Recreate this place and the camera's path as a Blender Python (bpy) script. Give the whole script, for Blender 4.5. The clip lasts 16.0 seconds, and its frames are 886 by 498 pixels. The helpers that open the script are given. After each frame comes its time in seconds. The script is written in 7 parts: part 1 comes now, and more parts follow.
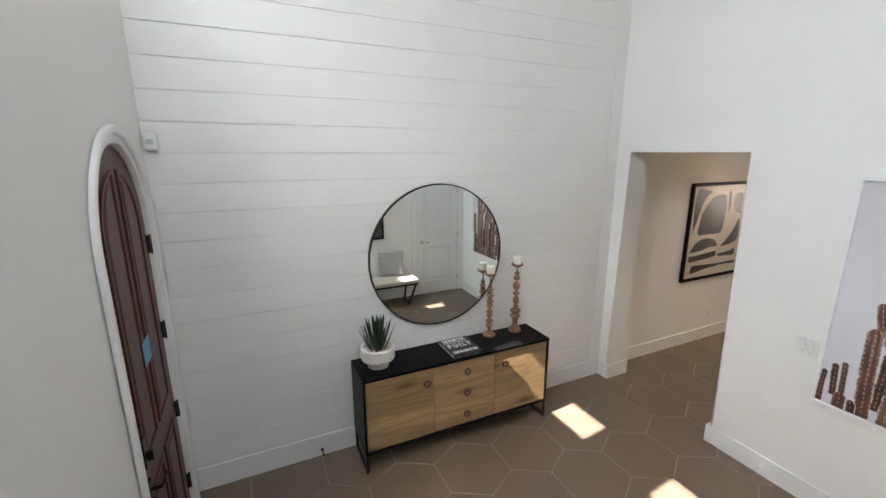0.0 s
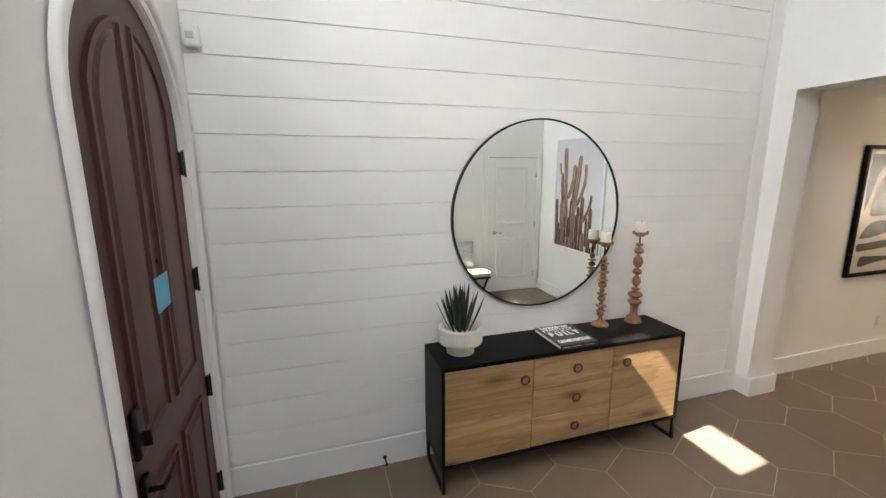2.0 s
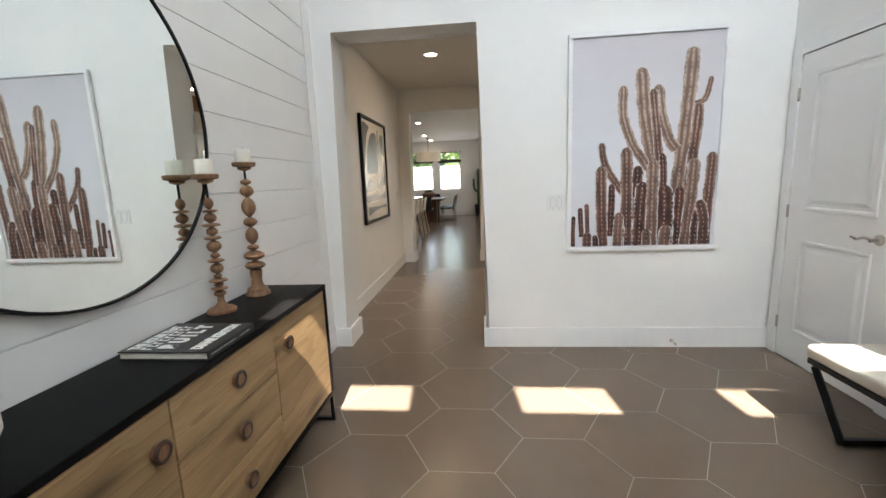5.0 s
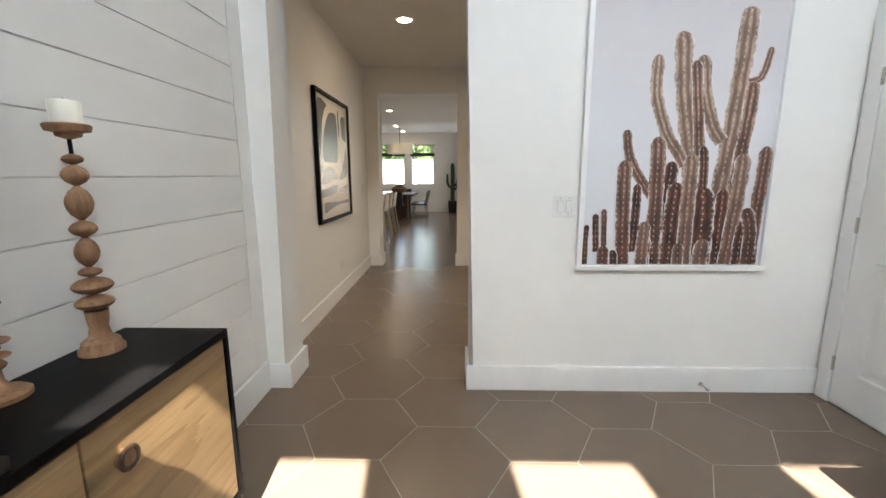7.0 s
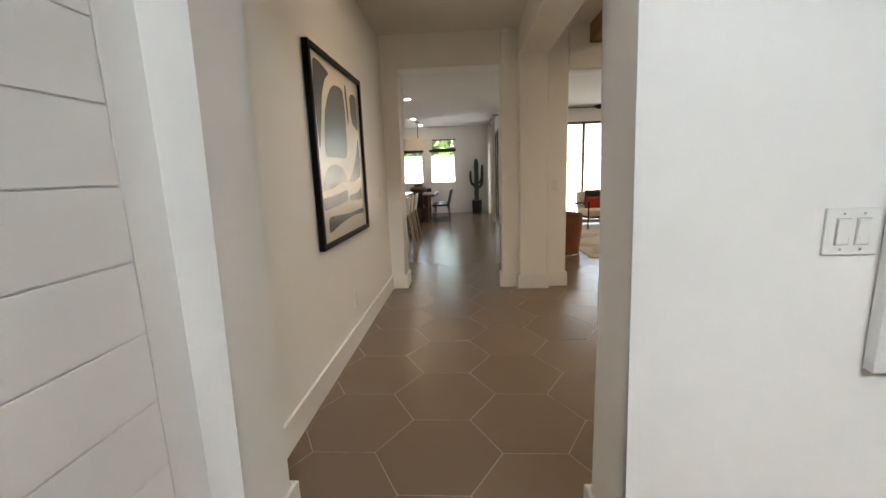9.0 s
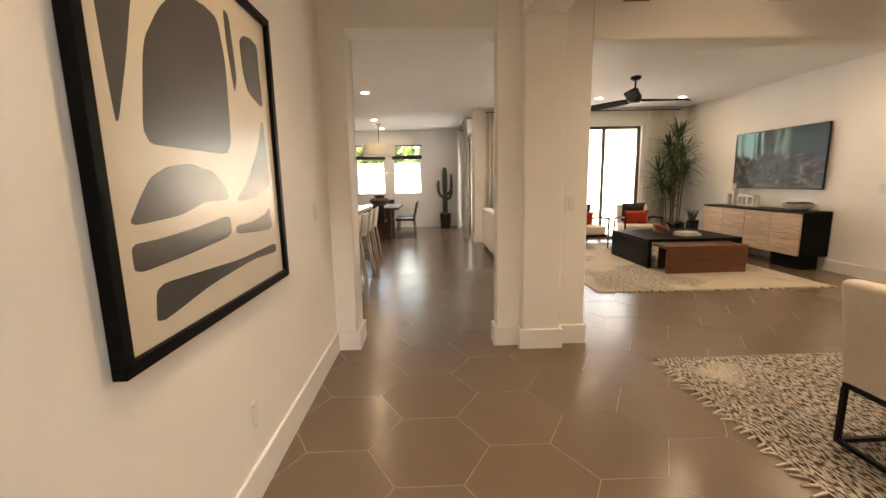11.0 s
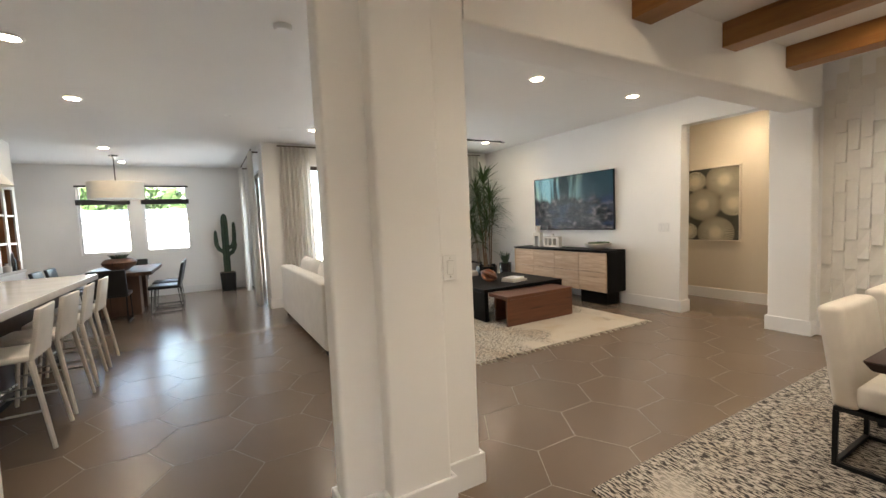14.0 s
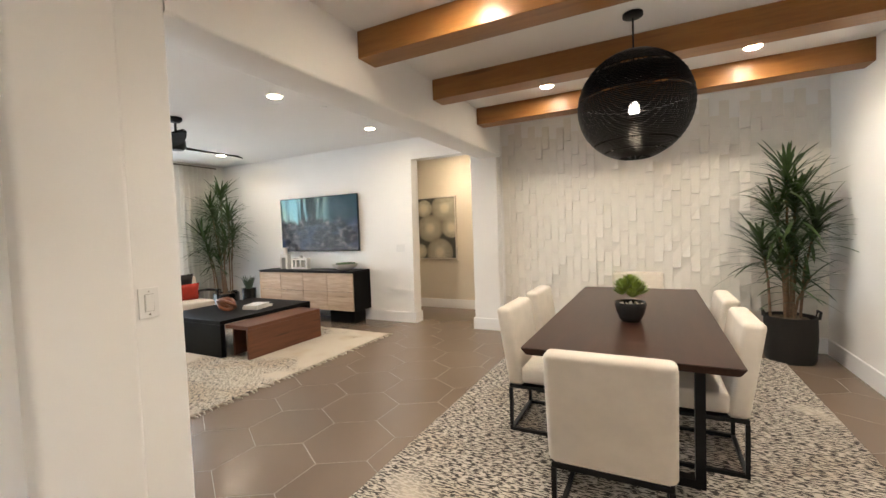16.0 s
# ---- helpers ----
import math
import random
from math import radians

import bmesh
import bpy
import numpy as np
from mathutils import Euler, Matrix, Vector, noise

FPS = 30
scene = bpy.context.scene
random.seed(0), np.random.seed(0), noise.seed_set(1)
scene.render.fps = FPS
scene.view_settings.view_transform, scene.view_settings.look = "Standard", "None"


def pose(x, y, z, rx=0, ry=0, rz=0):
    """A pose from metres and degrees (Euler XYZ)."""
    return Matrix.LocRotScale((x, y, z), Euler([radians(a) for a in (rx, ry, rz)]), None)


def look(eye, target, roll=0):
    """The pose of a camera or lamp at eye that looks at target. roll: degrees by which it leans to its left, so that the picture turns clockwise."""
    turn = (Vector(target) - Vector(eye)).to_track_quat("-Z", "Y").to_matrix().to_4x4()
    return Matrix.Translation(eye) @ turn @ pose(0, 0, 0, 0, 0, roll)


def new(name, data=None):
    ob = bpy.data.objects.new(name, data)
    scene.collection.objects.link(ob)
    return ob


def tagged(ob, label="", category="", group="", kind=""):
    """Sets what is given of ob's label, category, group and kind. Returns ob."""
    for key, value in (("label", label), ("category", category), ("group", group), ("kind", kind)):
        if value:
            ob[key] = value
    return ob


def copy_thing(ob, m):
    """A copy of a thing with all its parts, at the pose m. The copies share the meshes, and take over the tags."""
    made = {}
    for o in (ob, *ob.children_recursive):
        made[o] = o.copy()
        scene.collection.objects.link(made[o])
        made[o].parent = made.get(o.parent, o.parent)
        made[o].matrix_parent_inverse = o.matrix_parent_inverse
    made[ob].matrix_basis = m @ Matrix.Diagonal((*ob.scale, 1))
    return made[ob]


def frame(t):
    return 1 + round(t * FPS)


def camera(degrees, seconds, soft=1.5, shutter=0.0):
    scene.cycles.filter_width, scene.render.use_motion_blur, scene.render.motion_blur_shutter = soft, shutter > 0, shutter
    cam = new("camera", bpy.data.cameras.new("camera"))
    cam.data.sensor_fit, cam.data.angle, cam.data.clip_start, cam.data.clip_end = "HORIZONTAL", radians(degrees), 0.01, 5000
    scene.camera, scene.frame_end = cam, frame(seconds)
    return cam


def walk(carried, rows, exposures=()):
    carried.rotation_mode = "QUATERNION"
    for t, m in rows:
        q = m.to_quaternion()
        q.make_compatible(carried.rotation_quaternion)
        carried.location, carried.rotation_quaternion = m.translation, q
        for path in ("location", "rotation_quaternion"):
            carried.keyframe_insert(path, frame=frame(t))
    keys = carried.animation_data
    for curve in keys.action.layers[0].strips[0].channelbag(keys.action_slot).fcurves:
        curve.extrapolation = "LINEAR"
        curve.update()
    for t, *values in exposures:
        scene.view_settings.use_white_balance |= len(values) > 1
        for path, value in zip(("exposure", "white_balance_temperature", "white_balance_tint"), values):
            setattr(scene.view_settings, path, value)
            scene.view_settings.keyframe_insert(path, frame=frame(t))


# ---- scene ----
cam = camera(94.2, 16.0)
PATH = [
    (0, (-0.07, -0.047, 2.519), (0.761, 1.714, 2.06), 0.0),
    (0.5, (-0.08, 0.123, 2.358), (0.68, 1.91, 1.883), -2.0),
    (1, (-0.023, 0.323, 2.194), (0.557, 2.214, 1.895), -2.0),
    (1.5, (-0.033, 0.496, 2.06), (0.466, 2.405, 1.733), -0.3),
    (2, (-0.069, 0.679, 1.94), (0.522, 2.552, 1.561), -0.2),
    (2.5, (-0.026, 0.893, 1.764), (0.696, 2.74, 1.508), -1.0),
    (3, (-0.037, 1.157, 1.576), (1.024, 2.833, 1.32), -1.9),
    (3.5, (-0.031, 1.351, 1.458), (1.126, 2.959, 1.182), -2.3),
    (4, (0.07, 1.589, 1.375), (1.629, 2.812, 1.101), -1.5),
    (4.5, (0.116, 1.791, 1.37), (2.008, 2.373, 1.081), -2.6),
    (5, (0.167, 1.852, 1.378), (2.13, 2.048, 1.048), -2.2),
    (5.2, (0.205, 1.868, 1.376), (2.172, 2.022, 1.048), -1.8),
    (7.3, (1.172, 1.97, 1.357), (3.139, 2.02, 1.001), -0.2),
    (7.5, (1.305, 1.995, 1.362), (3.27, 2.1, 1.006), -0.3),
    (8, (1.62, 2.069, 1.37), (3.577, 2.279, 1.018), -0.7),
    (8.5, (1.974, 2.195, 1.376), (3.939, 2.352, 1.042), -1.1),
    (9, (2.315, 2.282, 1.359), (4.278, 2.407, 0.994), -2.0),
    (9.5, (2.685, 2.327, 1.372), (4.648, 2.478, 1.022), -1.7),
    (10, (3.043, 2.394, 1.353), (5.015, 2.463, 1.029), -1.2),
    (10.2, (3.199, 2.419, 1.368), (5.175, 2.435, 1.057), -1.1),
    (12.5, (4.836, 2.418, 1.372), (6.801, 2.283, 1.028), -1.0),
    (13, (5.095, 2.322, 1.399), (7.046, 1.983, 1.121), -0.9),
    (13.5, (5.278, 2.324, 1.4), (7.139, 1.619, 1.199), -2.1),
    (14, (5.33, 2.343, 1.411), (7.062, 1.354, 1.27), -2.5),
    (14.5, (5.335, 2.328, 1.42), (6.945, 1.145, 1.314), -1.7),
    (15, (5.312, 2.297, 1.428), (6.743, 0.902, 1.343), -1.6),
    (15.5, (5.289, 2.258, 1.429), (6.479, 0.653, 1.348), -1.7),
    (16, (5.251, 2.239, 1.424), (6.163, 0.461, 1.334), -2.1),
]
EXPOSURES = [(0, 2.88, 7100, 13), (1.2, 3.15, 7500, 13), (3, 3.22, 7500, 15), (4, 3.1, 7150, 11), (5, 3.06, 7000, 11), (7.5, 3.15, 7000, 11), (9, 3.08, 7100, 11), (9.5, 3.15, 7800, 13), (10.2, 3.35, 9000, 19), (12.5, 4.03, 6650, 11), (14, 3.82, 6400, 10), (15, 3.95, 6300, 10), (15.5, 4.25, 6200, 10), (16, 4.23, 6150, 10)]
walk(cam, [(t, look(eye, target, roll)) for t, eye, target, roll in PATH], EXPOSURES)

# ---------- light ----------
SUN_EL, SUN_AZ = 50.0, 6.0          # the sun stands to the west, shining along +x
world = bpy.data.worlds.new("sky")
scene.world = world
world.use_nodes = True
wt = world.node_tree
sky = wt.nodes.new("ShaderNodeTexSky")
sky.sky_type, sky.sun_disc = "NISHITA", False
sky.sun_elevation, sky.sun_rotation = radians(SUN_EL), radians(-90 - SUN_AZ)
wt.nodes["Background"].inputs[1].default_value = 0.08
wt.links.new(sky.outputs[0], wt.nodes["Background"].inputs[0])
sun = new("sun", bpy.data.lights.new("sun", "SUN"))
sun.data.energy, sun.data.angle, sun.data.color = 5.0, radians(0.5), (1.0, 1.0, 0.995)
_sd = Vector((math.cos(radians(SUN_AZ)), math.sin(radians(SUN_AZ)), -math.tan(radians(SUN_EL))))
sun.matrix_world = look(-_sd * 20, (0, 0, 0))


def area_lamp(x, y, z, to, w, h, watts, color):
    la = bpy.data.lights.new("window_light", "AREA")
    la.shape, la.size, la.size_y, la.energy, la.color = "RECTANGLE", w, h, watts, color
    ob = new("window_light", la)
    ob.matrix_world = look((x, y, z), to)
    return ob


DAY = (0.80, 0.90, 1.0)
SKYBLUE = (0.70, 0.84, 1.0)
for wy in (2.26, 1.02, -0.20):
    area_lamp(-0.75, wy, 4.3, (1.5, wy, 0.9), 0.5, 1.1, 1.9 if wy > 2 else 6.1, SKYBLUE)
for wy in (4.17, 3.085):
    area_lamp(16.5, wy, 1.6, (12, wy, 1.0), 0.8, 1.3, 1.1, SKYBLUE)
area_lamp(13.12, -0.8, 1.25, (9, -0.8, 1.0), 2.9, 2.3, 5.0, (0.9, 0.95, 1.0))
area_lamp(14.6, 1.50, 1.4, (14.6, 5, 1.0), 2.0, 2.2, 1.4, DAY)
# extra lamp in the unseen stairwell window, added to brighten the foyer
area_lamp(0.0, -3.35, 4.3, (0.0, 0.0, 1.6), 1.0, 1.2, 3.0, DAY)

# ---------- materials ----------


def nodes_of(name):
    m = bpy.data.materials.new(name)
    m.use_nodes = True
    return m, m.node_tree.nodes, m.node_tree.links, m.node_tree.nodes["Principled BSDF"]


def mix_colors(n, l, fac, a, b):
    r = n.new("ShaderNodeMix")
    r.data_type = "RGBA"
    l.new(fac, r.inputs[0])
    for i, c in ((6, a), (7, b)):
        if isinstance(c, tuple):
            r.inputs[i].default_value = (*c, 1)
        else:
            l.new(c, r.inputs[i])
    return r.outputs[2]


def coords(n, l, scale=(1, 1, 1)):
    t, m = n.new("ShaderNodeTexCoord"), n.new("ShaderNodeMapping")
    m.inputs["Scale"].default_value = scale
    l.new(t.outputs["Object"], m.inputs[0])
    return m.outputs[0]


def noise_tex(n, l, vec, scale, detail=3, rough=0.55):
    t = n.new("ShaderNodeTexNoise")
    t.inputs["Scale"].default_value, t.inputs["Detail"].default_value, t.inputs["Roughness"].default_value = scale, detail, rough
    l.new(vec, t.inputs["Vector"])
    return t.outputs["Fac"]


def ramp(n, l, fac, a, b):
    r = n.new("ShaderNodeValToRGB")
    r.color_ramp.elements[0].position, r.color_ramp.elements[1].position = a, b
    l.new(fac, r.inputs[0])
    return r.outputs[0]


def bump(n, l, b, height, strength, dist=0.01):
    u = n.new("ShaderNodeBump")
    u.inputs["Strength"].default_value, u.inputs["Distance"].default_value = strength, dist
    l.new(height, u.inputs["Height"])
    l.new(u.outputs[0], b.inputs["Normal"])


def plain(name, col, rough=0.5, vary=0.08, scale=6.0, grain=150.0, relief=0.08, metal=0.0, per_object=0.0, stretch=(1, 1, 1)):
    m, n, l, b = nodes_of(name)
    v = coords(n, l, stretch)
    big = noise_tex(n, l, v, scale)
    dark = tuple(c * (1 - vary) for c in col)
    lite = tuple(min(1, c * (1 + vary)) for c in col)
    c = mix_colors(n, l, ramp(n, l, big, 0.35, 0.65), dark, lite)
    if per_object:
        info, hsv = n.new("ShaderNodeObjectInfo"), n.new("ShaderNodeHueSaturation")
        mr = n.new("ShaderNodeMapRange")
        mr.inputs[3].default_value, mr.inputs[4].default_value = 1 - per_object, 1 + per_object
        l.new(info.outputs["Random"], mr.inputs[0])
        l.new(mr.outputs[0], hsv.inputs["Value"])
        l.new(c, hsv.inputs["Color"])
        c = hsv.outputs[0]
    l.new(c, b.inputs["Base Color"])
    fine = noise_tex(n, l, v, grain, 4)
    mr = n.new("ShaderNodeMapRange")
    mr.inputs[3].default_value, mr.inputs[4].default_value = rough * 0.85, min(1, rough * 1.15)
    l.new(big, mr.inputs[0])
    l.new(mr.outputs[0], b.inputs["Roughness"])
    b.inputs["Metallic"].default_value = metal
    bump(n, l, b, fine, relief, 0.003)
    return m


def wood(name, light, dark, along="x", rough=0.45, scale=1.0, knots=True, contrast=1.0):
    m, n, l, b = nodes_of(name)
    s = {"x": (1.2, 14, 14), "y": (14, 1.2, 14), "z": (14, 14, 1.2)}[along]
    info = n.new("ShaderNodeObjectInfo")
    t, mp, ad = n.new("ShaderNodeTexCoord"), n.new("ShaderNodeMapping"), n.new("ShaderNodeVectorMath")
    ad.operation = "ADD"
    sc = n.new("ShaderNodeVectorMath")
    sc.operation = "SCALE"
    sc.inputs[0].default_value = (3.1, 5.3, 7.7)
    l.new(info.outputs["Random"], sc.inputs["Scale"])
    l.new(t.outputs["Object"], ad.inputs[0])
    l.new(sc.outputs[0], ad.inputs[1])
    mp.inputs["Scale"].default_value = tuple(a * scale for a in s)
    l.new(ad.outputs[0], mp.inputs[0])
    warp = noise_tex(n, l, mp.outputs[0], 0.7, 2)
    streak = noise_tex(n, l, mp.outputs[0], 1.6, 7, 0.72)
    wv = n.new("ShaderNodeTexWave")
    wv.wave_type, wv.bands_direction = "BANDS", {"x": "Y", "y": "X", "z": "X"}[along]
    wv.inputs["Scale"].default_value, wv.inputs["Distortion"].default_value, wv.inputs["Detail"].default_value = 0.10, 16.0, 3.0
    wv.inputs["Detail Scale"].default_value = 0.5
    l.new(mp.outputs[0], wv.inputs["Vector"])
    mid = tuple((a + c) / 2 for a, c in zip(light, dark))
    c0 = mix_colors(n, l, ramp(n, l, warp, 0.38, 0.62), mid, light)
    f0 = n.new("ShaderNodeMath")
    f0.operation = "MULTIPLY"
    f0.inputs[1].default_value = 0.85 * contrast
    l.new(ramp(n, l, streak, 0.44, 0.66), f0.inputs[0])
    c1 = mix_colors(n, l, f0.outputs[0], c0, dark)
    f = n.new("ShaderNodeMath")
    f.operation = "MULTIPLY"
    f.inputs[1].default_value = 0.22 * contrast
    l.new(wv.outputs["Fac"], f.inputs[0])
    c2 = mix_colors(n, l, f.outputs[0], c1, dark)
    if knots:
        vo = n.new("ShaderNodeTexVoronoi")
        vo.inputs["Scale"].default_value = 0.75
        l.new(mp.outputs[0], vo.inputs["Vector"])
        kr = n.new("ShaderNodeMapRange")
        kr.inputs[1].default_value, kr.inputs[2].default_value, kr.inputs[3].default_value, kr.inputs[4].default_value = 0.05, 0.16, 0.85, 0.0
        l.new(vo.outputs["Distance"], kr.inputs[0])
        c2 = mix_colors(n, l, kr.outputs[0], c2, tuple(v * 0.45 for v in dark))
    fine = noise_tex(n, l, mp.outputs[0], 9.0, 5, 0.7)
    f2 = n.new("ShaderNodeMath")
    f2.operation = "MULTIPLY"
    f2.inputs[1].default_value = 0.35 * contrast
    l.new(ramp(n, l, fine, 0.45, 0.8), f2.inputs[0])
    c3 = mix_colors(n, l, f2.outputs[0], c2, dark)
    l.new(c3, b.inputs["Base Color"])
    b.inputs["Roughness"].default_value = rough
    bump(n, l, b, fine, 0.12, 0.002)
    return m


def oak_board(name, light, dark):
    """Flat-sawn boards: long arched growth rings, knots and fine pores."""
    m, n, l, b = nodes_of(name)
    info = n.new("ShaderNodeObjectInfo")
    t, mp, ad, sc = n.new("ShaderNodeTexCoord"), n.new("ShaderNodeMapping"), n.new("ShaderNodeVectorMath"), n.new("ShaderNodeVectorMath")
    ad.operation, sc.operation = "ADD", "SCALE"
    sc.inputs[0].default_value = (-1.9, 0.6, -0.62)
    l.new(info.outputs["Random"], sc.inputs["Scale"])
    l.new(t.outputs["Object"], ad.inputs[0])
    l.new(sc.outputs[0], ad.inputs[1])
    mp.inputs["Scale"].default_value, mp.inputs["Location"].default_value = (0.13, 1, 1), (0.02, 0.03, -0.17)
    l.new(ad.outputs[0], mp.inputs[0])
    wv = n.new("ShaderNodeTexWave")
    wv.wave_type, wv.rings_direction, wv.wave_profile = "RINGS", "SPHERICAL", "SAW"
    wv.inputs["Scale"].default_value, wv.inputs["Distortion"].default_value, wv.inputs["Detail"].default_value = 8.0, 11.0, 4.0
    wv.inputs["Detail Scale"].default_value = 1.3
    l.new(mp.outputs[0], wv.inputs["Vector"])
    grain = n.new("ShaderNodeMapping")
    grain.inputs["Scale"].default_value = (3, 60, 60)
    l.new(ad.outputs[0], grain.inputs[0])
    tone = noise_tex(n, l, mp.outputs[0], 7.0, 3)
    c0 = mix_colors(n, l, ramp(n, l, tone, 0.36, 0.64), tuple(v * 0.72 for v in light), light)
    sz, pk, fl, wn = n.new("ShaderNodeSeparateXYZ"), n.new("ShaderNodeMath"), n.new("ShaderNodeMath"), n.new("ShaderNodeTexWhiteNoise")
    pk.operation, fl.operation, wn.noise_dimensions = "MULTIPLY", "FLOOR", "1D"
    pk.inputs[1].default_value = 6.3
    l.new(ad.outputs[0], sz.inputs[0])
    l.new(sz.outputs[2], pk.inputs[0])
    l.new(pk.outputs[0], fl.inputs[0])
    l.new(fl.outputs[0], wn.inputs["W"])
    c0 = mix_colors(n, l, wn.outputs["Value"], c0, tuple(v * 0.62 for v in light))
    f = n.new("ShaderNodeMath")
    f.operation = "MULTIPLY"
    f.inputs[1].default_value = 0.5
    l.new(ramp(n, l, wv.outputs["Fac"], 0.35, 1.0), f.inputs[0])
    c1 = mix_colors(n, l, f.outputs[0], c0, dark)
    fine = noise_tex(n, l, grain.outputs[0], 2.0, 5, 0.7)
    g = n.new("ShaderNodeMath")
    g.operation = "MULTIPLY"
    g.inputs[1].default_value = 0.5
    l.new(ramp(n, l, fine, 0.46, 0.72), g.inputs[0])
    c2 = mix_colors(n, l, g.outputs[0], c1, dark)
    kn = n.new("ShaderNodeMapping")
    kn.inputs["Scale"].default_value = (1.7, 4.5, 5.5)
    l.new(ad.outputs[0], kn.inputs[0])
    vo = n.new("ShaderNodeTexVoronoi")
    vo.inputs["Scale"].default_value = 1.0
    l.new(kn.outputs[0], vo.inputs["Vector"])
    kr = n.new("ShaderNodeMapRange")
    kr.inputs[1].default_value, kr.inputs[2].default_value, kr.inputs[3].default_value, kr.inputs[4].default_value = 0.03, 0.24, 0.95, 0.0
    l.new(vo.outputs["Distance"], kr.inputs[0])
    l.new(mix_colors(n, l, kr.outputs[0], c2, tuple(v * 0.35 for v in dark)), b.inputs["Base Color"])
    b.inputs["Roughness"].default_value = 0.5
    bump(n, l, b, fine, 0.15, 0.002)
    return m


def glow(name, col, strength):
    m, n, l, b = nodes_of(name)
    b.inputs["Base Color"].default_value = (*col, 1)
    b.inputs["Emission Color"].default_value, b.inputs["Emission Strength"].default_value = (*col, 1), strength
    return m


def clear_glass(name):
    m, n, l, b = nodes_of(name)
    b.inputs["Base Color"].default_value = (0.96, 0.98, 0.97, 1)
    b.inputs["Roughness"].default_value, b.inputs["Transmission Weight"].default_value, b.inputs["IOR"].default_value = 0.0, 1.0, 1.45
    return m


WALL = plain("wall_paint", (0.84, 0.825, 0.80), 0.6, 0.012, 1.3, 90, 0.10)
SHIP = plain("shiplap_paint", (0.85, 0.835, 0.81), 0.42, 0.015, 2.0, 60, 0.05, per_object=0.012)
CEILING = plain("ceiling_paint", (0.80, 0.785, 0.76), 0.75, 0.012, 1.5, 120, 0.12)
TRIM = plain("trim_paint", (0.82, 0.81, 0.80), 0.32, 0.01, 3, 80, 0.02)
TILE, _n, _l, _b = nodes_of("floor_tile")
_g, _i, _h, _r = _n.new("ShaderNodeNewGeometry"), _n.new("ShaderNodeObjectInfo"), _n.new("ShaderNodeHueSaturation"), _n.new("ShaderNodeMapRange")
_r.inputs[3].default_value, _r.inputs[4].default_value = 0.965, 1.035
_l.new(_i.outputs["Random"], _r.inputs[0])
_l.new(_r.outputs[0], _h.inputs["Value"])
_c = mix_colors(_n, _l, noise_tex(_n, _l, _g.outputs["Position"], 1.1, 4, 0.6), (0.150, 0.108, 0.077), (0.178, 0.130, 0.094))
_l.new(_c, _h.inputs["Color"])
_l.new(_h.outputs[0], _b.inputs["Base Color"])
_r2 = _n.new("ShaderNodeMapRange")
_r2.inputs[3].default_value, _r2.inputs[4].default_value = 0.215, 0.262
_l.new(noise_tex(_n, _l, _g.outputs["Position"], 2.5, 4), _r2.inputs[0])
_l.new(_r2.outputs[0], _b.inputs["Roughness"])
bump(_n, _l, _b, noise_tex(_n, _l, _g.outputs["Position"], 45, 3), 0.05, 0.003)
GROUT = plain("tile_grout", (0.275, 0.228, 0.178), 0.9, 0.1, 14, 220, 0.3)
DOORBROWN = wood("door_mahogany_paint", (0.092, 0.028, 0.020), (0.055, 0.015, 0.011), "z", 0.36, 1.0, False, 0.6)
DOORBROWN.node_tree.nodes["Principled BSDF"].inputs["Specular IOR Level"].default_value = 0.25
OAK = oak_board("light_oak", (0.54, 0.345, 0.165), (0.22, 0.115, 0.043))
PALEOAK = wood("pale_oak", (0.62, 0.46, 0.32), (0.36, 0.24, 0.15), "x", 0.5, 1.2)
BEAMWOOD = wood("beam_wood", (0.36, 0.165, 0.045), (0.22, 0.095, 0.025), "x", 0.35, 0.7)
TABLEWOOD = wood("dark_walnut", (0.046, 0.019, 0.011), (0.019, 0.008, 0.0055), "y", 0.30, 0.8)
TABLEWOOD.node_tree.nodes["Principled BSDF"].inputs["Specular IOR Level"].default_value = 0.2
REDWOOD = wood("reddish_wood", (0.155, 0.056, 0.024), (0.09, 0.030, 0.013), "y", 0.45, 1.0)
NOOKWOOD = wood("rustic_wood", (0.16, 0.08, 0.045), (0.07, 0.035, 0.02), "z", 0.5, 1.0)
TURNED = wood("turned_mango_wood", (0.37, 0.20, 0.10), (0.16, 0.075, 0.036), "z", 0.55, 2.5)
BLACKWOOD = plain("black_stained_wood", (0.0045, 0.0042, 0.0042), 0.42, 0.25, 8, 60, 0.15, stretch=(1, 6, 6))
BLACKWOOD.node_tree.nodes["Principled BSDF"].inputs["Specular IOR Level"].default_value = 0.07
FANBLACK = plain("matt_black_blade", (0.008, 0.008, 0.008), 0.75, 0.2, 8, 60, 0.05)
FANBLACK.node_tree.nodes["Principled BSDF"].inputs["Specular IOR Level"].default_value = 0.06
BLACKMETAL = plain("black_metal", (0.012, 0.012, 0.013), 0.4, 0.15, 12, 200, 0.05, metal=0.6)
BRONZE = plain("dark_bronze", (0.02, 0.015, 0.012), 0.35, 0.2, 20, 200, 0.05, metal=0.7)
NICKEL = plain("satin_nickel", (0.45, 0.42, 0.38), 0.28, 0.05, 20, 200, 0.02, metal=1.0)
FABRIC = plain("cream_linen", (0.61, 0.55, 0.47), 0.85, 0.04, 9, 420, 0.35)
SOFAFAB = plain("white_upholstery", (0.74, 0.71, 0.67), 0.9, 0.03, 8, 380, 0.35)
CURTAIN = plain("sheer_curtain", (0.88, 0.865, 0.825), 0.9, 0.03, 8, 300, 0.25)
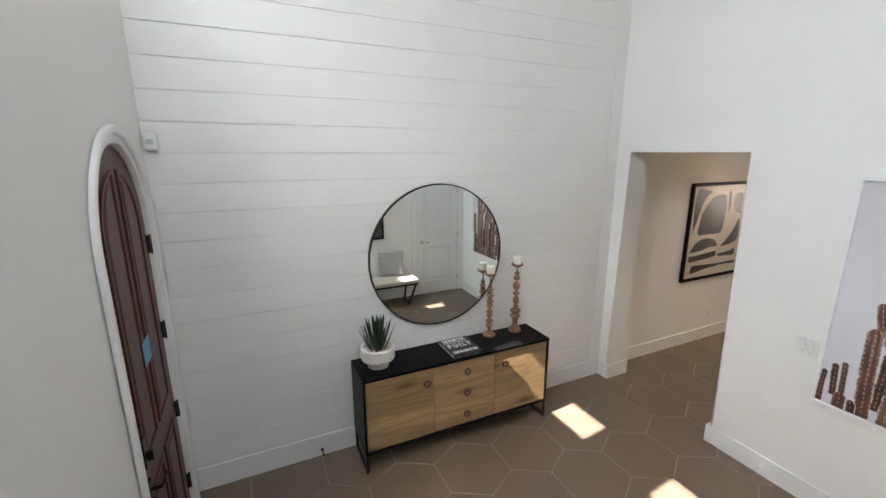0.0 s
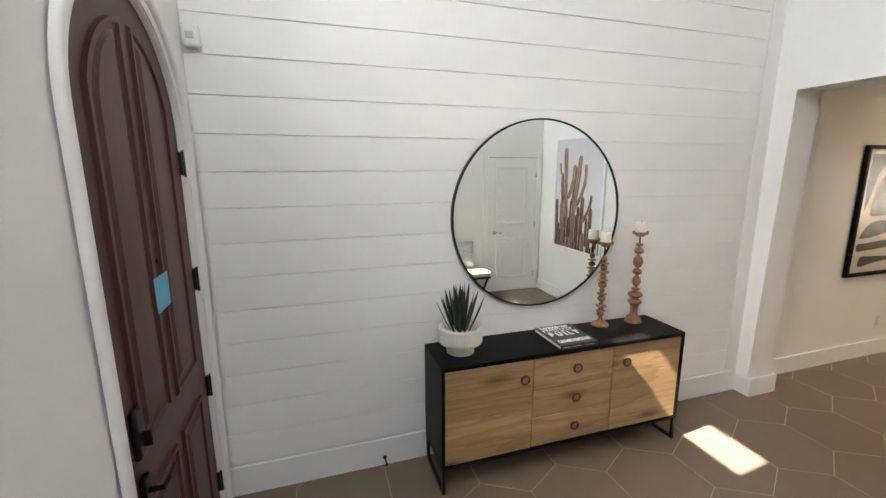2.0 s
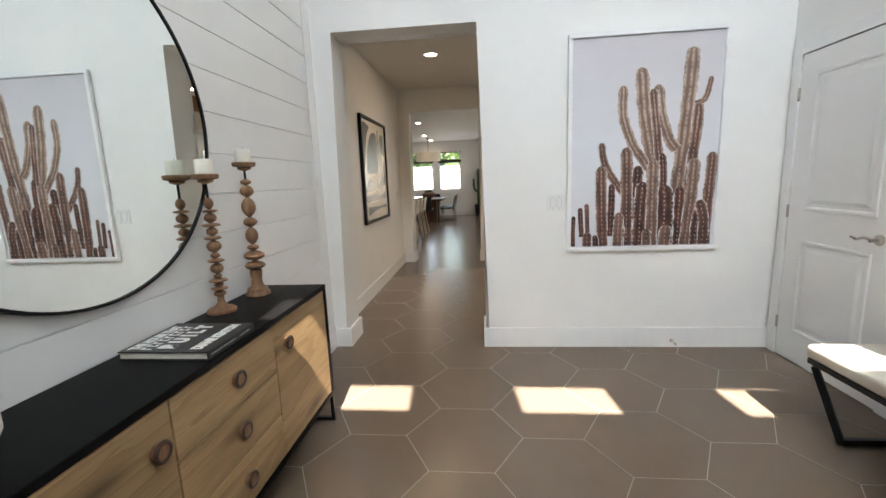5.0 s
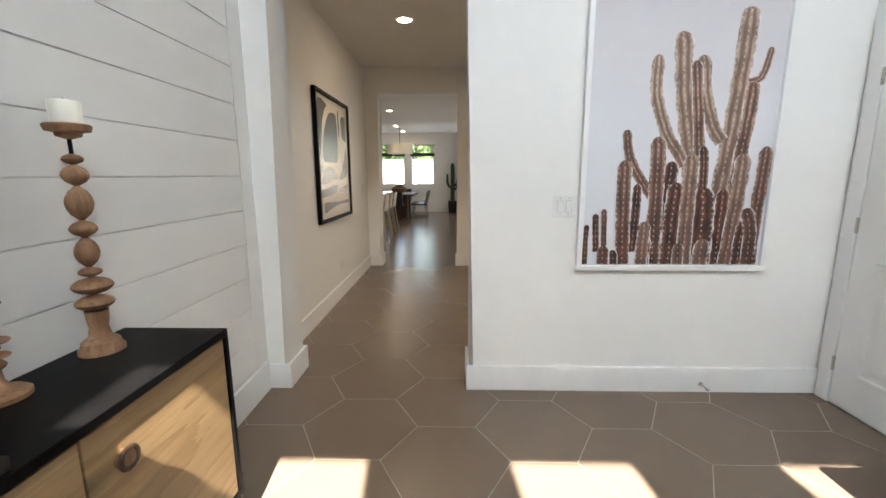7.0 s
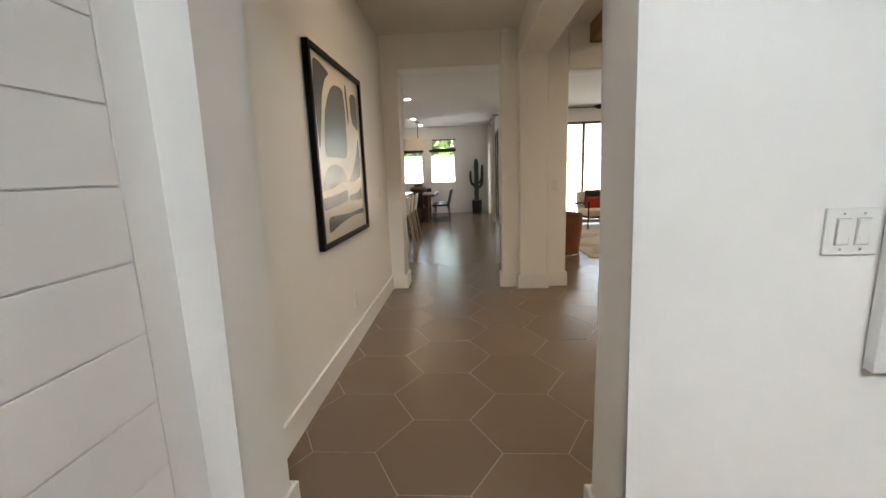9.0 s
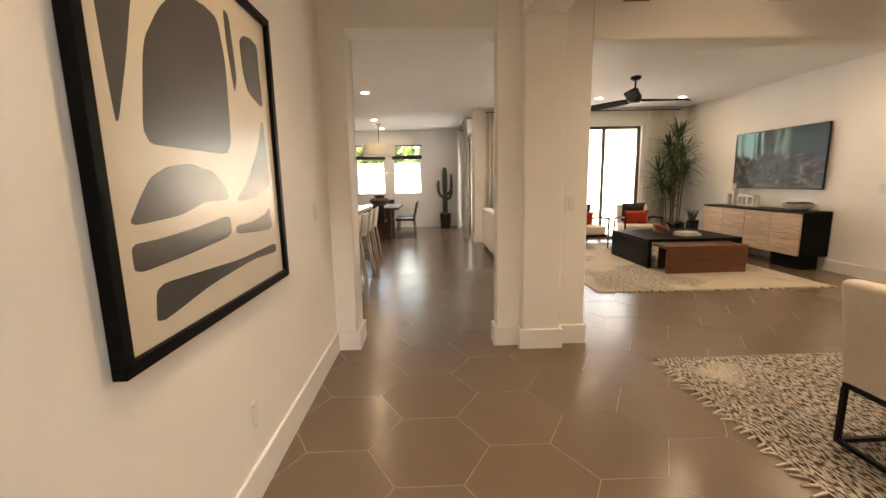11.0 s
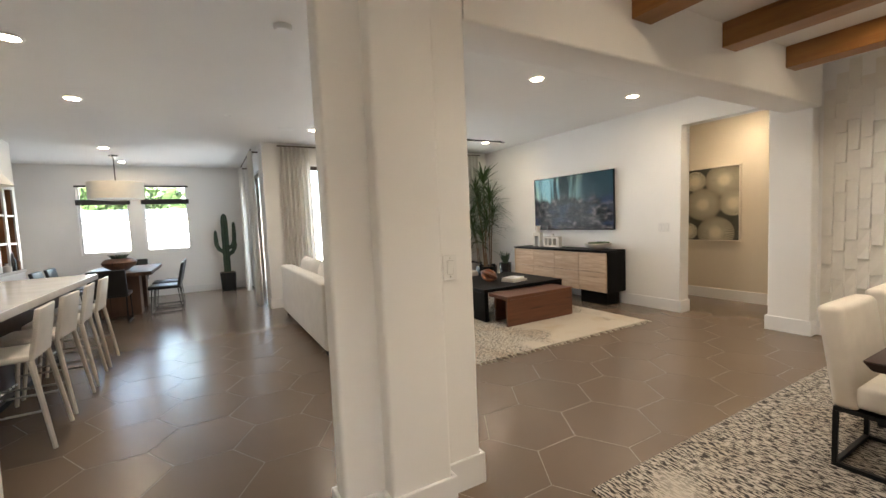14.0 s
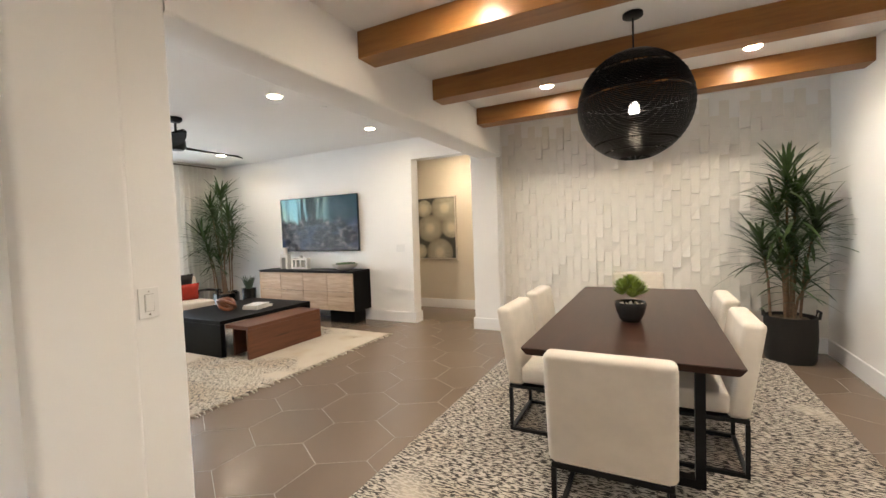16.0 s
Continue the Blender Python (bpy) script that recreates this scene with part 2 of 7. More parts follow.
LEATHER = plain("cognac_leather", (0.22, 0.075, 0.03), 0.38, 0.15, 7, 130, 0.25)
CREAMLEATHER = plain("cream_leather", (0.66, 0.60, 0.52), 0.45, 0.04, 9, 180, 0.15)
BLACKLEATHER = plain("black_leather", (0.015, 0.014, 0.014), 0.4, 0.2, 8, 160, 0.2)
REDFAB = plain("red_cushion_fabric", (0.42, 0.035, 0.018), 0.85, 0.1, 12, 350, 0.3)
DARKFAB = plain("charcoal_fabric", (0.03, 0.027, 0.026), 0.9, 0.15, 10, 350, 0.3)
CERAMIC = plain("white_ribbed_stoneware", (0.70, 0.665, 0.61), 0.75, 0.05, 10, 160, 0.2)
GAPGREY = plain("shadow_gap_grey", (0.50, 0.49, 0.47), 0.8, 0.05, 20, 100, 0.02)
WHITEPLASTIC = plain("white_plastic", (0.78, 0.77, 0.75), 0.3, 0.01, 10, 100, 0.01)
WAX = plain("cream_wax", (0.86, 0.82, 0.72), 0.45, 0.03, 15, 60, 0.05)
SNAKELEAF = plain("dark_succulent_leaf", (0.020, 0.040, 0.018), 0.35, 0.4, 30, 90, 0.1, stretch=(1, 1, 0.4))
LEAF = plain("long_green_leaf", (0.040, 0.075, 0.018), 0.42, 0.35, 9, 60, 0.1)
BRIGHTLEAF = plain("bright_succulent_leaf", (0.19, 0.25, 0.045), 0.4, 0.25, 25, 90, 0.08)
CACTUSGREEN = plain("cactus_skin", (0.030, 0.052, 0.025), 0.5, 0.25, 14, 120, 0.3)
HEDGE = plain("hedge_leaf", (0.07, 0.12, 0.03), 0.6, 0.4, 2, 30, 0.3)
CANE = plain("plant_cane", (0.22, 0.14, 0.085), 0.8, 0.3, 25, 90, 0.5, stretch=(1, 1, 4))
SOIL = plain("potting_moss", (0.16, 0.12, 0.08), 0.95, 0.35, 40, 120, 0.9)
PEBBLE = plain("pale_pebbles", (0.50, 0.43, 0.34), 0.8, 0.2, 40, 100, 0.4)
BLACKPOT = plain("black_woven_basket", (0.016, 0.014, 0.013), 0.75, 0.3, 40, 120, 0.8, stretch=(1, 1, 3))
BLACKCERAMIC = plain("black_ceramic", (0.012, 0.012, 0.012), 0.25, 0.1, 12, 100, 0.03)
PAPER = plain("paper_pages", (0.72, 0.68, 0.60), 0.8, 0.05, 30, 300, 0.2, stretch=(1, 1, 12))
BOOKBLACK = plain("black_book_cover", (0.012, 0.012, 0.012), 0.35, 0.1, 10, 200, 0.03)
INKWHITE = plain("white_print", (0.88, 0.87, 0.85), 0.5, 0.01, 10, 100, 0.01)
QUARTZ = plain("white_quartz", (0.76, 0.73, 0.69), 0.14, 0.03, 4, 60, 0.01)
CABINETWHITE = plain("white_lacquer", (0.76, 0.75, 0.73), 0.35, 0.01, 4, 80, 0.02)
WARMBACK = wood("warm_cabinet_back", (0.36, 0.17, 0.08), (0.2, 0.09, 0.04), "z", 0.5)
STICKER = plain("blue_sticker", (0.075, 0.40, 0.58), 0.5, 0.03, 20, 100, 0.02)
PLASTERTILE = plain("plaster_tile", (0.78, 0.745, 0.68), 0.65, 0.02, 6, 110, 0.2, per_object=0.012)
STUCCO = plain("outdoor_stucco", (0.62, 0.55, 0.46), 0.9, 0.06, 2, 60, 0.5)
DIRT = plain("outdoor_paving", (0.42, 0.37, 0.31), 0.9, 0.15, 0.6, 20, 0.4)
BRONZEFRAME = plain("bronze_window_frame", (0.10, 0.075, 0.055), 0.45, 0.1, 10, 120, 0.05)
_nd, _lk, _pb = CURTAIN.node_tree.nodes, CURTAIN.node_tree.links, CURTAIN.node_tree.nodes["Principled BSDF"]
_tl, _ms = _nd.new("ShaderNodeBsdfTranslucent"), _nd.new("ShaderNodeMixShader")
_tl.inputs[0].default_value, _ms.inputs[0].default_value = (0.88, 0.85, 0.80, 1), 0.3
_lk.new(_pb.outputs[0], _ms.inputs[1])
_lk.new(_tl.outputs[0], _ms.inputs[2])
_lk.new(_ms.outputs[0], _nd["Material Output"].inputs[0])
GLASS = clear_glass("window_glass")
CANGLOW = glow("recessed_lamp", (1.0, 0.80, 0.55), 14.0)
BULB = glow("lamp_bulb", (1.0, 0.78, 0.52), 2.0)
SHADEGLOW = plain("linen_drum_shade", (0.72, 0.66, 0.56), 0.85, 0.03, 9, 400, 0.3)
MIRROR, _n, _l, _b = nodes_of("silvered_mirror")
_b.inputs["Base Color"].default_value = (0.86, 0.90, 0.88, 1)
_b.inputs["Metallic"].default_value, _b.inputs["Roughness"].default_value = 1.0, 0.012


def rug_material(name, cream, ink, tan, along, patch, cut, plainness):
    """Woven wool: rows of dark dashes over cream, with plain cream and tan patches."""
    m, n, l, b = nodes_of(name)
    row = (24, 88, 1) if along == "x" else (90, 26, 1)
    dash = noise_tex(n, l, coords(n, l, row), 1.0, 1.5, 0.5)
    big = noise_tex(n, l, coords(n, l), patch, 2)
    d = ramp(n, l, dash, *cut)
    keep = ramp(n, l, big, *plainness)
    mul = n.new("ShaderNodeMath")
    mul.operation = "MULTIPLY"
    l.new(d, mul.inputs[0])
    l.new(keep, mul.inputs[1])
    base = mix_colors(n, l, ramp(n, l, noise_tex(n, l, coords(n, l), 1.7, 2), 0.5, 0.62), cream, tan)
    l.new(mix_colors(n, l, mul.outputs[0], base, ink), b.inputs["Base Color"])
    b.inputs["Roughness"].default_value = 0.95
    bump(n, l, b, noise_tex(n, l, coords(n, l, tuple(v * 1.3 for v in row)), 1.3, 3), 0.9, 0.012)
    return m


DRUG = rug_material("woven_wool_rug", (0.53, 0.47, 0.395), (0.045, 0.036, 0.031), (0.47, 0.40, 0.32), "x", 1.1, (0.48, 0.53), (0.30, 0.38))
LRUG = rug_material("pale_patterned_rug", (0.54, 0.475, 0.385), (0.10, 0.085, 0.078), (0.49, 0.405, 0.30), "y", 0.8, (0.52, 0.56), (0.48, 0.52))
FRINGE = plain("wool_fringe", (0.56, 0.49, 0.40), 0.95, 0.1, 30, 200, 0.5)

# ---------- builders ----------


def thing(name, x, y, z=0.0, rz=0.0, label="", category="", group="", kind=""):
    e = new(name)
    e.matrix_world = pose(x, y, z, 0, 0, rz)
    return tagged(e, label, category, group, kind)


def link_mesh(name, bm, material, smooth=False):
    me = bpy.data.meshes.new(name)
    bmesh.ops.recalc_face_normals(bm, faces=bm.faces)
    bm.to_mesh(me)
    bm.free()
    me.materials.append(material)
    if smooth:
        for p in me.polygons:
            p.use_smooth = True
        me.set_sharp_from_angle(angle=radians(40))
    return new(name, me)


def part(name, bm, material, parent, label="", smooth=False):
    ob = link_mesh(name, bm, material, smooth)
    ob.parent = parent
    if label:
        ob["label"] = label
    return ob


def solid(name, bm, material, label="", category="", kind="", smooth=False, group=""):
    return tagged(link_mesh(name, bm, material, smooth), label, category, group, kind)


def cube(bm, x0, x1, y0, y1, z0, z1, bevel=0.0, seg=2):
    r = bmesh.ops.create_cube(bm, size=1.0)
    vs = r["verts"]
    for v in vs:
        v.co = Vector(((x0 + x1) / 2 + v.co.x * (x1 - x0), (y0 + y1) / 2 + v.co.y * (y1 - y0), (z0 + z1) / 2 + v.co.z * (z1 - z0)))
    if bevel:
        es = list({e for v in vs for e in v.link_edges})
        bmesh.ops.bevel(bm, geom=es, offset=bevel, segments=seg, profile=0.5, affect="EDGES")
    return bm


def box(x0, x1, y0, y1, z0, z1, bevel=0.0, seg=2):
    return cube(bmesh.new(), x0, x1, y0, y1, z0, z1, bevel, seg)


def lathe(profile, n=28, cx=0.0, cy=0.0, bm=None):
    bm = bm or bmesh.new()
    rings = []
    for r, z in profile:
        rings.append([bm.verts.new((cx + max(r, 1e-4) * math.cos(2 * math.pi * i / n), cy + max(r, 1e-4) * math.sin(2 * math.pi * i / n), z)) for i in range(n)])
    for a, c in zip(rings, rings[1:]):
        for i in range(n):
            bm.faces.new((a[i], a[(i + 1) % n], c[(i + 1) % n], c[i]))
    bm.faces.new(rings[0][::-1])
    bm.faces.new(rings[-1])
    return bm


def tube(points, r0, r1=None, n=8, bm=None):
    """A round bar along points, tapering from r0 to r1."""
    bm = bm or bmesh.new()
    r1 = r0 if r1 is None else r1
    pts = [Vector(p) for p in points]
    rings = []
    for i, p in enumerate(pts):
        d = (pts[min(i + 1, len(pts) - 1)] - pts[max(i - 1, 0)]).normalized()
        side = d.cross(Vector((0, 0, 1))) if abs(d.z) < 0.95 else d.cross(Vector((0, 1, 0)))
        side.normalize()
        up = side.cross(d)
        r = r0 + (r1 - r0) * i / max(1, len(pts) - 1)
        rings.append([bm.verts.new(p + r * (math.cos(2 * math.pi * k / n) * side + math.sin(2 * math.pi * k / n) * up)) for k in range(n)])
    for a, c in zip(rings, rings[1:]):
        for k in range(n):
            bm.faces.new((a[k], a[(k + 1) % n], c[(k + 1) % n], c[k]))
    bm.faces.new(rings[0][::-1])
    bm.faces.new(rings[-1])
    return bm


def bar(bm, p, q, w):
    """A square bar from p to q."""
    p, q = Vector(p), Vector(q)
    d = q - p
    m = d.to_track_quat("Z", "Y").to_matrix().to_4x4()
    r = bmesh.ops.create_cube(bm, size=1.0)
    for v in r["verts"]:
        v.co = (p + q) / 2 + m.to_3x3() @ Vector((v.co.x * w, v.co.y * w, v.co.z * (d.length + w)))
    return bm


def prism(points, axis, a0, a1, bm=None):
    """A flat outline pushed along an axis; points are the two other coordinates in order."""
    bm = bm or bmesh.new()
    put = {"x": lambda a, p: (a, p[0], p[1]), "y": lambda a, p: (p[0], a, p[1]), "z": lambda a, p: (p[0], p[1], a)}[axis]
    lo, hi = [bm.verts.new(put(a0, p)) for p in points], [bm.verts.new(put(a1, p)) for p in points]
    bm.faces.new(lo[::-1])
    bm.faces.new(hi)
    k = len(points)
    for i in range(k):
        bm.faces.new((lo[i], lo[(i + 1) % k], hi[(i + 1) % k], hi[i]))
    return bm


def soften(bm, pick, offset, seg=4):
    es = [e for e in bm.edges if pick(e.verts[0].co, e.verts[1].co)]
    bmesh.ops.bevel(bm, geom=es, offset=offset, segments=seg, profile=0.5, affect="EDGES")
    return bm


CEIL = 2.85
TOP = 5.6

# ---------- structure ----------
base = solid("floor", box(-0.9, 16.6, -5.0, 6.6, -0.2, -0.0013), GROUT, "taupe hexagonal porcelain floor with pale grout", "floor", "structure")

# foyer, west wall with the arched front door
AY, AR, AZ = 2.465, 0.475, 2.085     # arch centre, half width, spring height
arch = [(AY + AR * math.cos(a), AZ + AR * math.sin(a)) for a in [math.pi * i / 24 for i in range(25)]]
pts = [(-0.48, 0), (-0.48, 3.7), (3.16, 3.7), (3.16, 0), (AY + AR, 0)] + arch + [(AY - AR, 0)]
wall_w = prism(pts, "x", -0.80, -0.635)
soften(wall_w, lambda p, q: p.x > -0.64 and q.x > -0.64 and all(abs(v.y - AY) < AR + 0.01 and v.z < 2.7 for v in (p, q)) and not (p.z < 0.001 and q.z < 0.001), 0.012, 3)
solid("wall_west", wall_w, WALL, "white painted foyer wall around an arched door", "wall", "structure")
WINS = [(1.97, 2.56), (0.71, 1.32), (-0.479, 0.06)]
bm = bmesh.new()
ys = [-0.48, -0.479, 0.06, 0.71, 1.32, 1.97, 2.56, 3.16]
for a, c in zip(ys[0::2], ys[1::2]):
    cube(bm, -0.80, -0.635, a, c, 3.7, 5.05)
cube(bm, -0.80, -0.635, -0.48, 3.16, 5.05, TOP)
solid("wall_west_upper", bm, WALL, "white upper foyer wall with high windows", "wall", "structure")
# unseen overhang, placed so its edge trims the sun patches on the floor
solid("eave", box(-1.49, -0.80, -1.0, 3.3, 5.07, 5.25), STUCCO, "unseen stucco overhang added to cut the sun through the high windows", "eave", "structure")
for i, (a, c) in enumerate(WINS):
    w = thing("window_%d" % (i + 3), -0.76, (a + c) / 2, 3.7, 0, "small high foyer window with a white frame", "window", "", "structure")
    h = (c - a) / 2
    for s in (-1, 1):
        part("frame_side", box(-0.02, 0.02, min(s * h, s * (h - 0.02)), max(s * h, s * (h - 0.02)), 0, 1.35), TRIM, w)
    part("frame_rail", box(-0.02, 0.02, -h + 0.02, h - 0.02, 0, 0.02), TRIM, w)
    pane = part("pane", box(-0.004, 0.0, -h + 0.02, h - 0.02, 0.02, 1.35), GLASS, w)
    pane.visible_shadow = False

# shiplap wall (north)
solid("wall_north", box(-0.80, 3.44, 3.1478, 3.34, 0, TOP), WALL, "white wall behind horizontal shiplap boards", "wall", "structure")
boards = new("shiplap")
tagged(boards, "white painted horizontal shiplap boards with fine shadow gaps", "wall panelling", "", "structure")
bme = bmesh.new()
cube(bme, -0.635, 3.30, 3.14, 3.1476, 0.0, 0.1886, 0.0024, 2)
mesh_board = bpy.data.meshes.new("board")
bme.to_mesh(mesh_board)
bme.free()
mesh_board.materials.append(SHIP)
for k in range(1, 29):
    o = new("board", mesh_board)
    o.location = (0, 0, 0.0065 + 0.1927 * k)
    o.parent = boards

solid("wall_return", box(3.303, 3.44, 3.1385, 3.1478, 0, TOP), WALL, "smooth white plaster strip beside the shiplap", "wall", "structure")

# foyer, east wall with the opening to the hall
OP0, OP1, OPZ = 1.842, 3.006, 2.545
bm = prism([(-0.33, 0), (OP0, 0), (OP0, OPZ), (OP1, OPZ), (OP1, 0), (3.34, 0), (3.34, TOP), (-0.33, TOP)], "x", 3.44, 3.72)
soften(bm, lambda p, q: all(OP0 - 0.01 < v.y < OP1 + 0.01 and v.z < OPZ + 0.01 for v in (p, q)) and abs(p.x - q.x) < 0.01 and max(p.z, q.z) > 0.01, 0.028, 5)
solid("wall_east_foyer", bm, WALL, "white painted wall with a rounded opening to the hall", "wall", "structure", True)
solid("wall_dining_west", box(3.46, 3.645, -3.36, -0.48, 0, CEIL + 0.1), WALL, "white painted dining room side wall", "wall", "structure")
solid("wall_south_foyer", prism([(0.635, 0), (0.635, 4.95), (-0.635, 4.95), (-0.635, 0), (-0.80, 0), (-0.80, TOP), (3.46, TOP), (3.46, 0)], "y", -0.48, -0.33), WALL, "white painted wall with a panelled door and a stair opening", "wall", "structure")
for x0, x1 in ((-0.80, -0.635), (0.635, 0.80)):
    solid("wall_stair", box(x0, x1, -3.55, -0.48, 0, TOP), WALL, "white painted stairwell wall", "wall", "structure")
# end wall and window out of view, added so more light reaches the foyer
solid("wall_stair_end", prism([(-0.635, 0), (-0.635, TOP), (0.635, TOP), (0.635, 0), (0.5, 0), (0.5, 3.7), (0.5, 4.9), (-0.5, 4.9), (-0.5, 3.7), (0.499, 3.7), (0.499, 0)], "y", -3.55, -3.40), WALL, "unseen white stairwell end wall with an added window", "wall", "structure")
w = thing("window_6", 0.0, -3.47, 3.7, 0, "white-framed window added out of view to light the foyer", "window", "", "structure")
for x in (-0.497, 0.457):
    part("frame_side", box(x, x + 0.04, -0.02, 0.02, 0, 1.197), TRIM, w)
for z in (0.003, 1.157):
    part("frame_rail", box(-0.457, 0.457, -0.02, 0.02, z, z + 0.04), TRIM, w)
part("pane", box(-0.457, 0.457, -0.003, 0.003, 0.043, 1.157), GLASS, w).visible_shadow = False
solid("ceiling_stair", box(-0.80, 0.80, -3.55, -0.48, TOP, TOP + 0.1), CEILING, "white stairwell ceiling", "ceiling", "structure")
solid("ceiling_foyer", box(-0.80, 3.645, -0.48, 3.34, TOP, TOP + 0.1), CEILING, "white foyer ceiling", "ceiling", "structure")

# hall, kitchen side
solid("wall_hall_north", box(3.645, 7.10, 3.215, 3.40, 0, CEIL), WALL, "white painted hall wall", "wall", "structure")
bm = prism([(3.40, 0), (3.40, CEIL), (1.895, CEIL), (1.895, 2.495), (3.04, 2.495), (3.04, 0)], "x", 7.10, 7.365)
soften(bm, lambda p, q: all(v.z < 2.5 and 1.9 < v.y < 3.05 for v in (p, q)) and abs(p.x - q.x) < 0.01 and max(p.z, q.z) > 0.01, 0.02)
colm = box(7.10, 7.235, 1.155, 1.895, 0, CEIL)
soften(colm, lambda p, q: abs(p.z - q.z) > 0.5, 0.02)
solid("column", colm, WALL, "square white plaster column with rounded corners", "column", "structure", True)
solid("wall_hall_east", bm, WALL, "white wall end and header between hall and kitchen", "wall", "structure", True)
bm = box(7.012, 7.10, 1.385, 1.70, 0, CEIL)
soften(bm, lambda p, q: p.x < 7.02 and q.x < 7.02 and abs(p.z - q.z) > 0.5, 0.02)
solid("pilaster", bm, WALL, "white plaster pilaster with rounded edges", "pilaster", "structure", True)
bm = box(3.72, 7.012, 1.385, 1.70, 2.56, CEIL)
soften(bm, lambda p, q: p.z < 2.57 and q.z < 2.57 and abs(p.x - q.x) > 0.5, 0.02)
solid("beam_hall", bm, WALL, "white dropped beam between hall and dining room", "beam", "structure", True)
bm = box(7.10, 7.42, -3.19, 1.155, 2.40, CEIL)
soften(bm, lambda p, q: p.z < 2.41 and q.z < 2.41 and abs(p.y - q.y) > 0.5, 0.02)
solid("beam_dining", bm, WALL, "white dropped header between dining and living room", "beam", "structure", True)

# dining room south wall, pilaster, living room south wall with an opening
solid("wall_dining_south", box(3.46, 7.16, -3.50, -3.33, 0, CEIL), WALL, "wall behind raised plaster tiles", "wall", "structure")
bm = prism([(7.16, 0), (7.16, CEIL), (13.2, CEIL), (13.2, 0), (8.575, 0), (8.575, 2.548), (7.55, 2.548), (7.55, 0)], "y", -3.42, -3.225)
soften(bm, lambda p, q: all(v.z < 2.56 and 7.5 < v.x < 8.6 for v in (p, q)) and abs(p.y - q.y) < 0.01 and max(p.z, q.z) > 0.01, 0.02)
solid("wall_living_south", bm, WALL, "white living room wall with a plain opening", "wall", "structure", True)
bm = box(7.16, 7.545, -3.224, -3.17, 0, 2.40)
soften(bm, lambda p, q: p.y > -3.18 and q.y > -3.18 and abs(p.z - q.z) > 0.5, 0.015)
solid("pilaster_dining", bm, WALL, "white plaster pilaster beside the tiled wall", "pilaster", "structure", True)
PASSAGE = plain("passage_paint", (0.70, 0.62, 0.50), 0.6, 0.012, 1.3, 90, 0.10)
solid("wall_passage", box(7.0, 10.2, -4.68, -4.50, 0, CEIL), PASSAGE, "beige passage wall", "wall", "structure")
solid("wall_passage_west", box(7.0, 7.16, -4.50, -3.50, 0, CEIL), PASSAGE, "beige passage end wall", "wall", "structure")
solid("wall_passage_east", box(10.1, 10.2, -4.50, -3.42, 0, CEIL), PASSAGE, "beige passage end wall", "wall", "structure")

# living room east wall with sliding doors, then the breakfast nook
bm = prism([(-3.42, 0), (-2.25, 0), (-2.25, 2.48), (0.75, 2.48), (0.75, 0), (1.44, 0), (1.44, CEIL), (-3.42, CEIL)], "x", 12.97, 13.2)
solid("wall_living_east", bm, WALL, "white wall with a wide sliding door", "wall", "structure")
bm = prism([(13.2, 0), (13.6, 0), (13.6, 2.48), (15.7, 2.48), (15.7, 0), (16.6, 0), (16.6, CEIL), (13.2, CEIL)], "y", 1.30, 1.44)
solid("wall_nook_south", bm, WALL, "white nook wall with a glazed door", "wall", "structure")
bm = bmesh.new()
for a, c, z0, z1 in [(1.44, 2.66, 0, CEIL), (3.51, 3.74, 1.0, 2.44), (4.60, 6.4, 0, CEIL), (2.66, 4.60, 0, 1.0), (2.66, 4.60, 2.44, CEIL)]:
    cube(bm, 16.4, 16.6, a, c, z0, z1)
solid("wall_nook_east", bm, WALL, "grey-white nook wall with two windows", "wall", "structure")
solid("wall_kitchen_north", box(7.10, 16.6, 5.5, 5.65, 0, CEIL), WALL, "white kitchen wall", "wall", "structure")
solid("wall_kitchen_west", box(7.10, 7.365, 3.40, 5.5, 0, CEIL), WALL, "white kitchen wall", "wall", "structure")
bm = bmesh.new()
cube(bm, 3.645, 16.6, -4.68, 5.65, CEIL, CEIL + 0.1)
solid("ceiling", bm, CEILING, "white painted ceiling", "ceiling", "structure")


def skirt(name, runs):
    """Tall square baseboards; each run is x0, x1, y0, y1."""
    for x0, x1, y0, y1 in runs:
        h = 0.19 if y0 > 3.1 and x1 < 3.5 else 0.163
        bm = box(x0, x1, y0, y1, 0, h)
        soften(bm, lambda p, q: p.z > h - 0.01 and q.z > h - 0.01, 0.006, 2)
        solid("baseboard", bm, TRIM, "tall white painted baseboard", "baseboard", "structure")


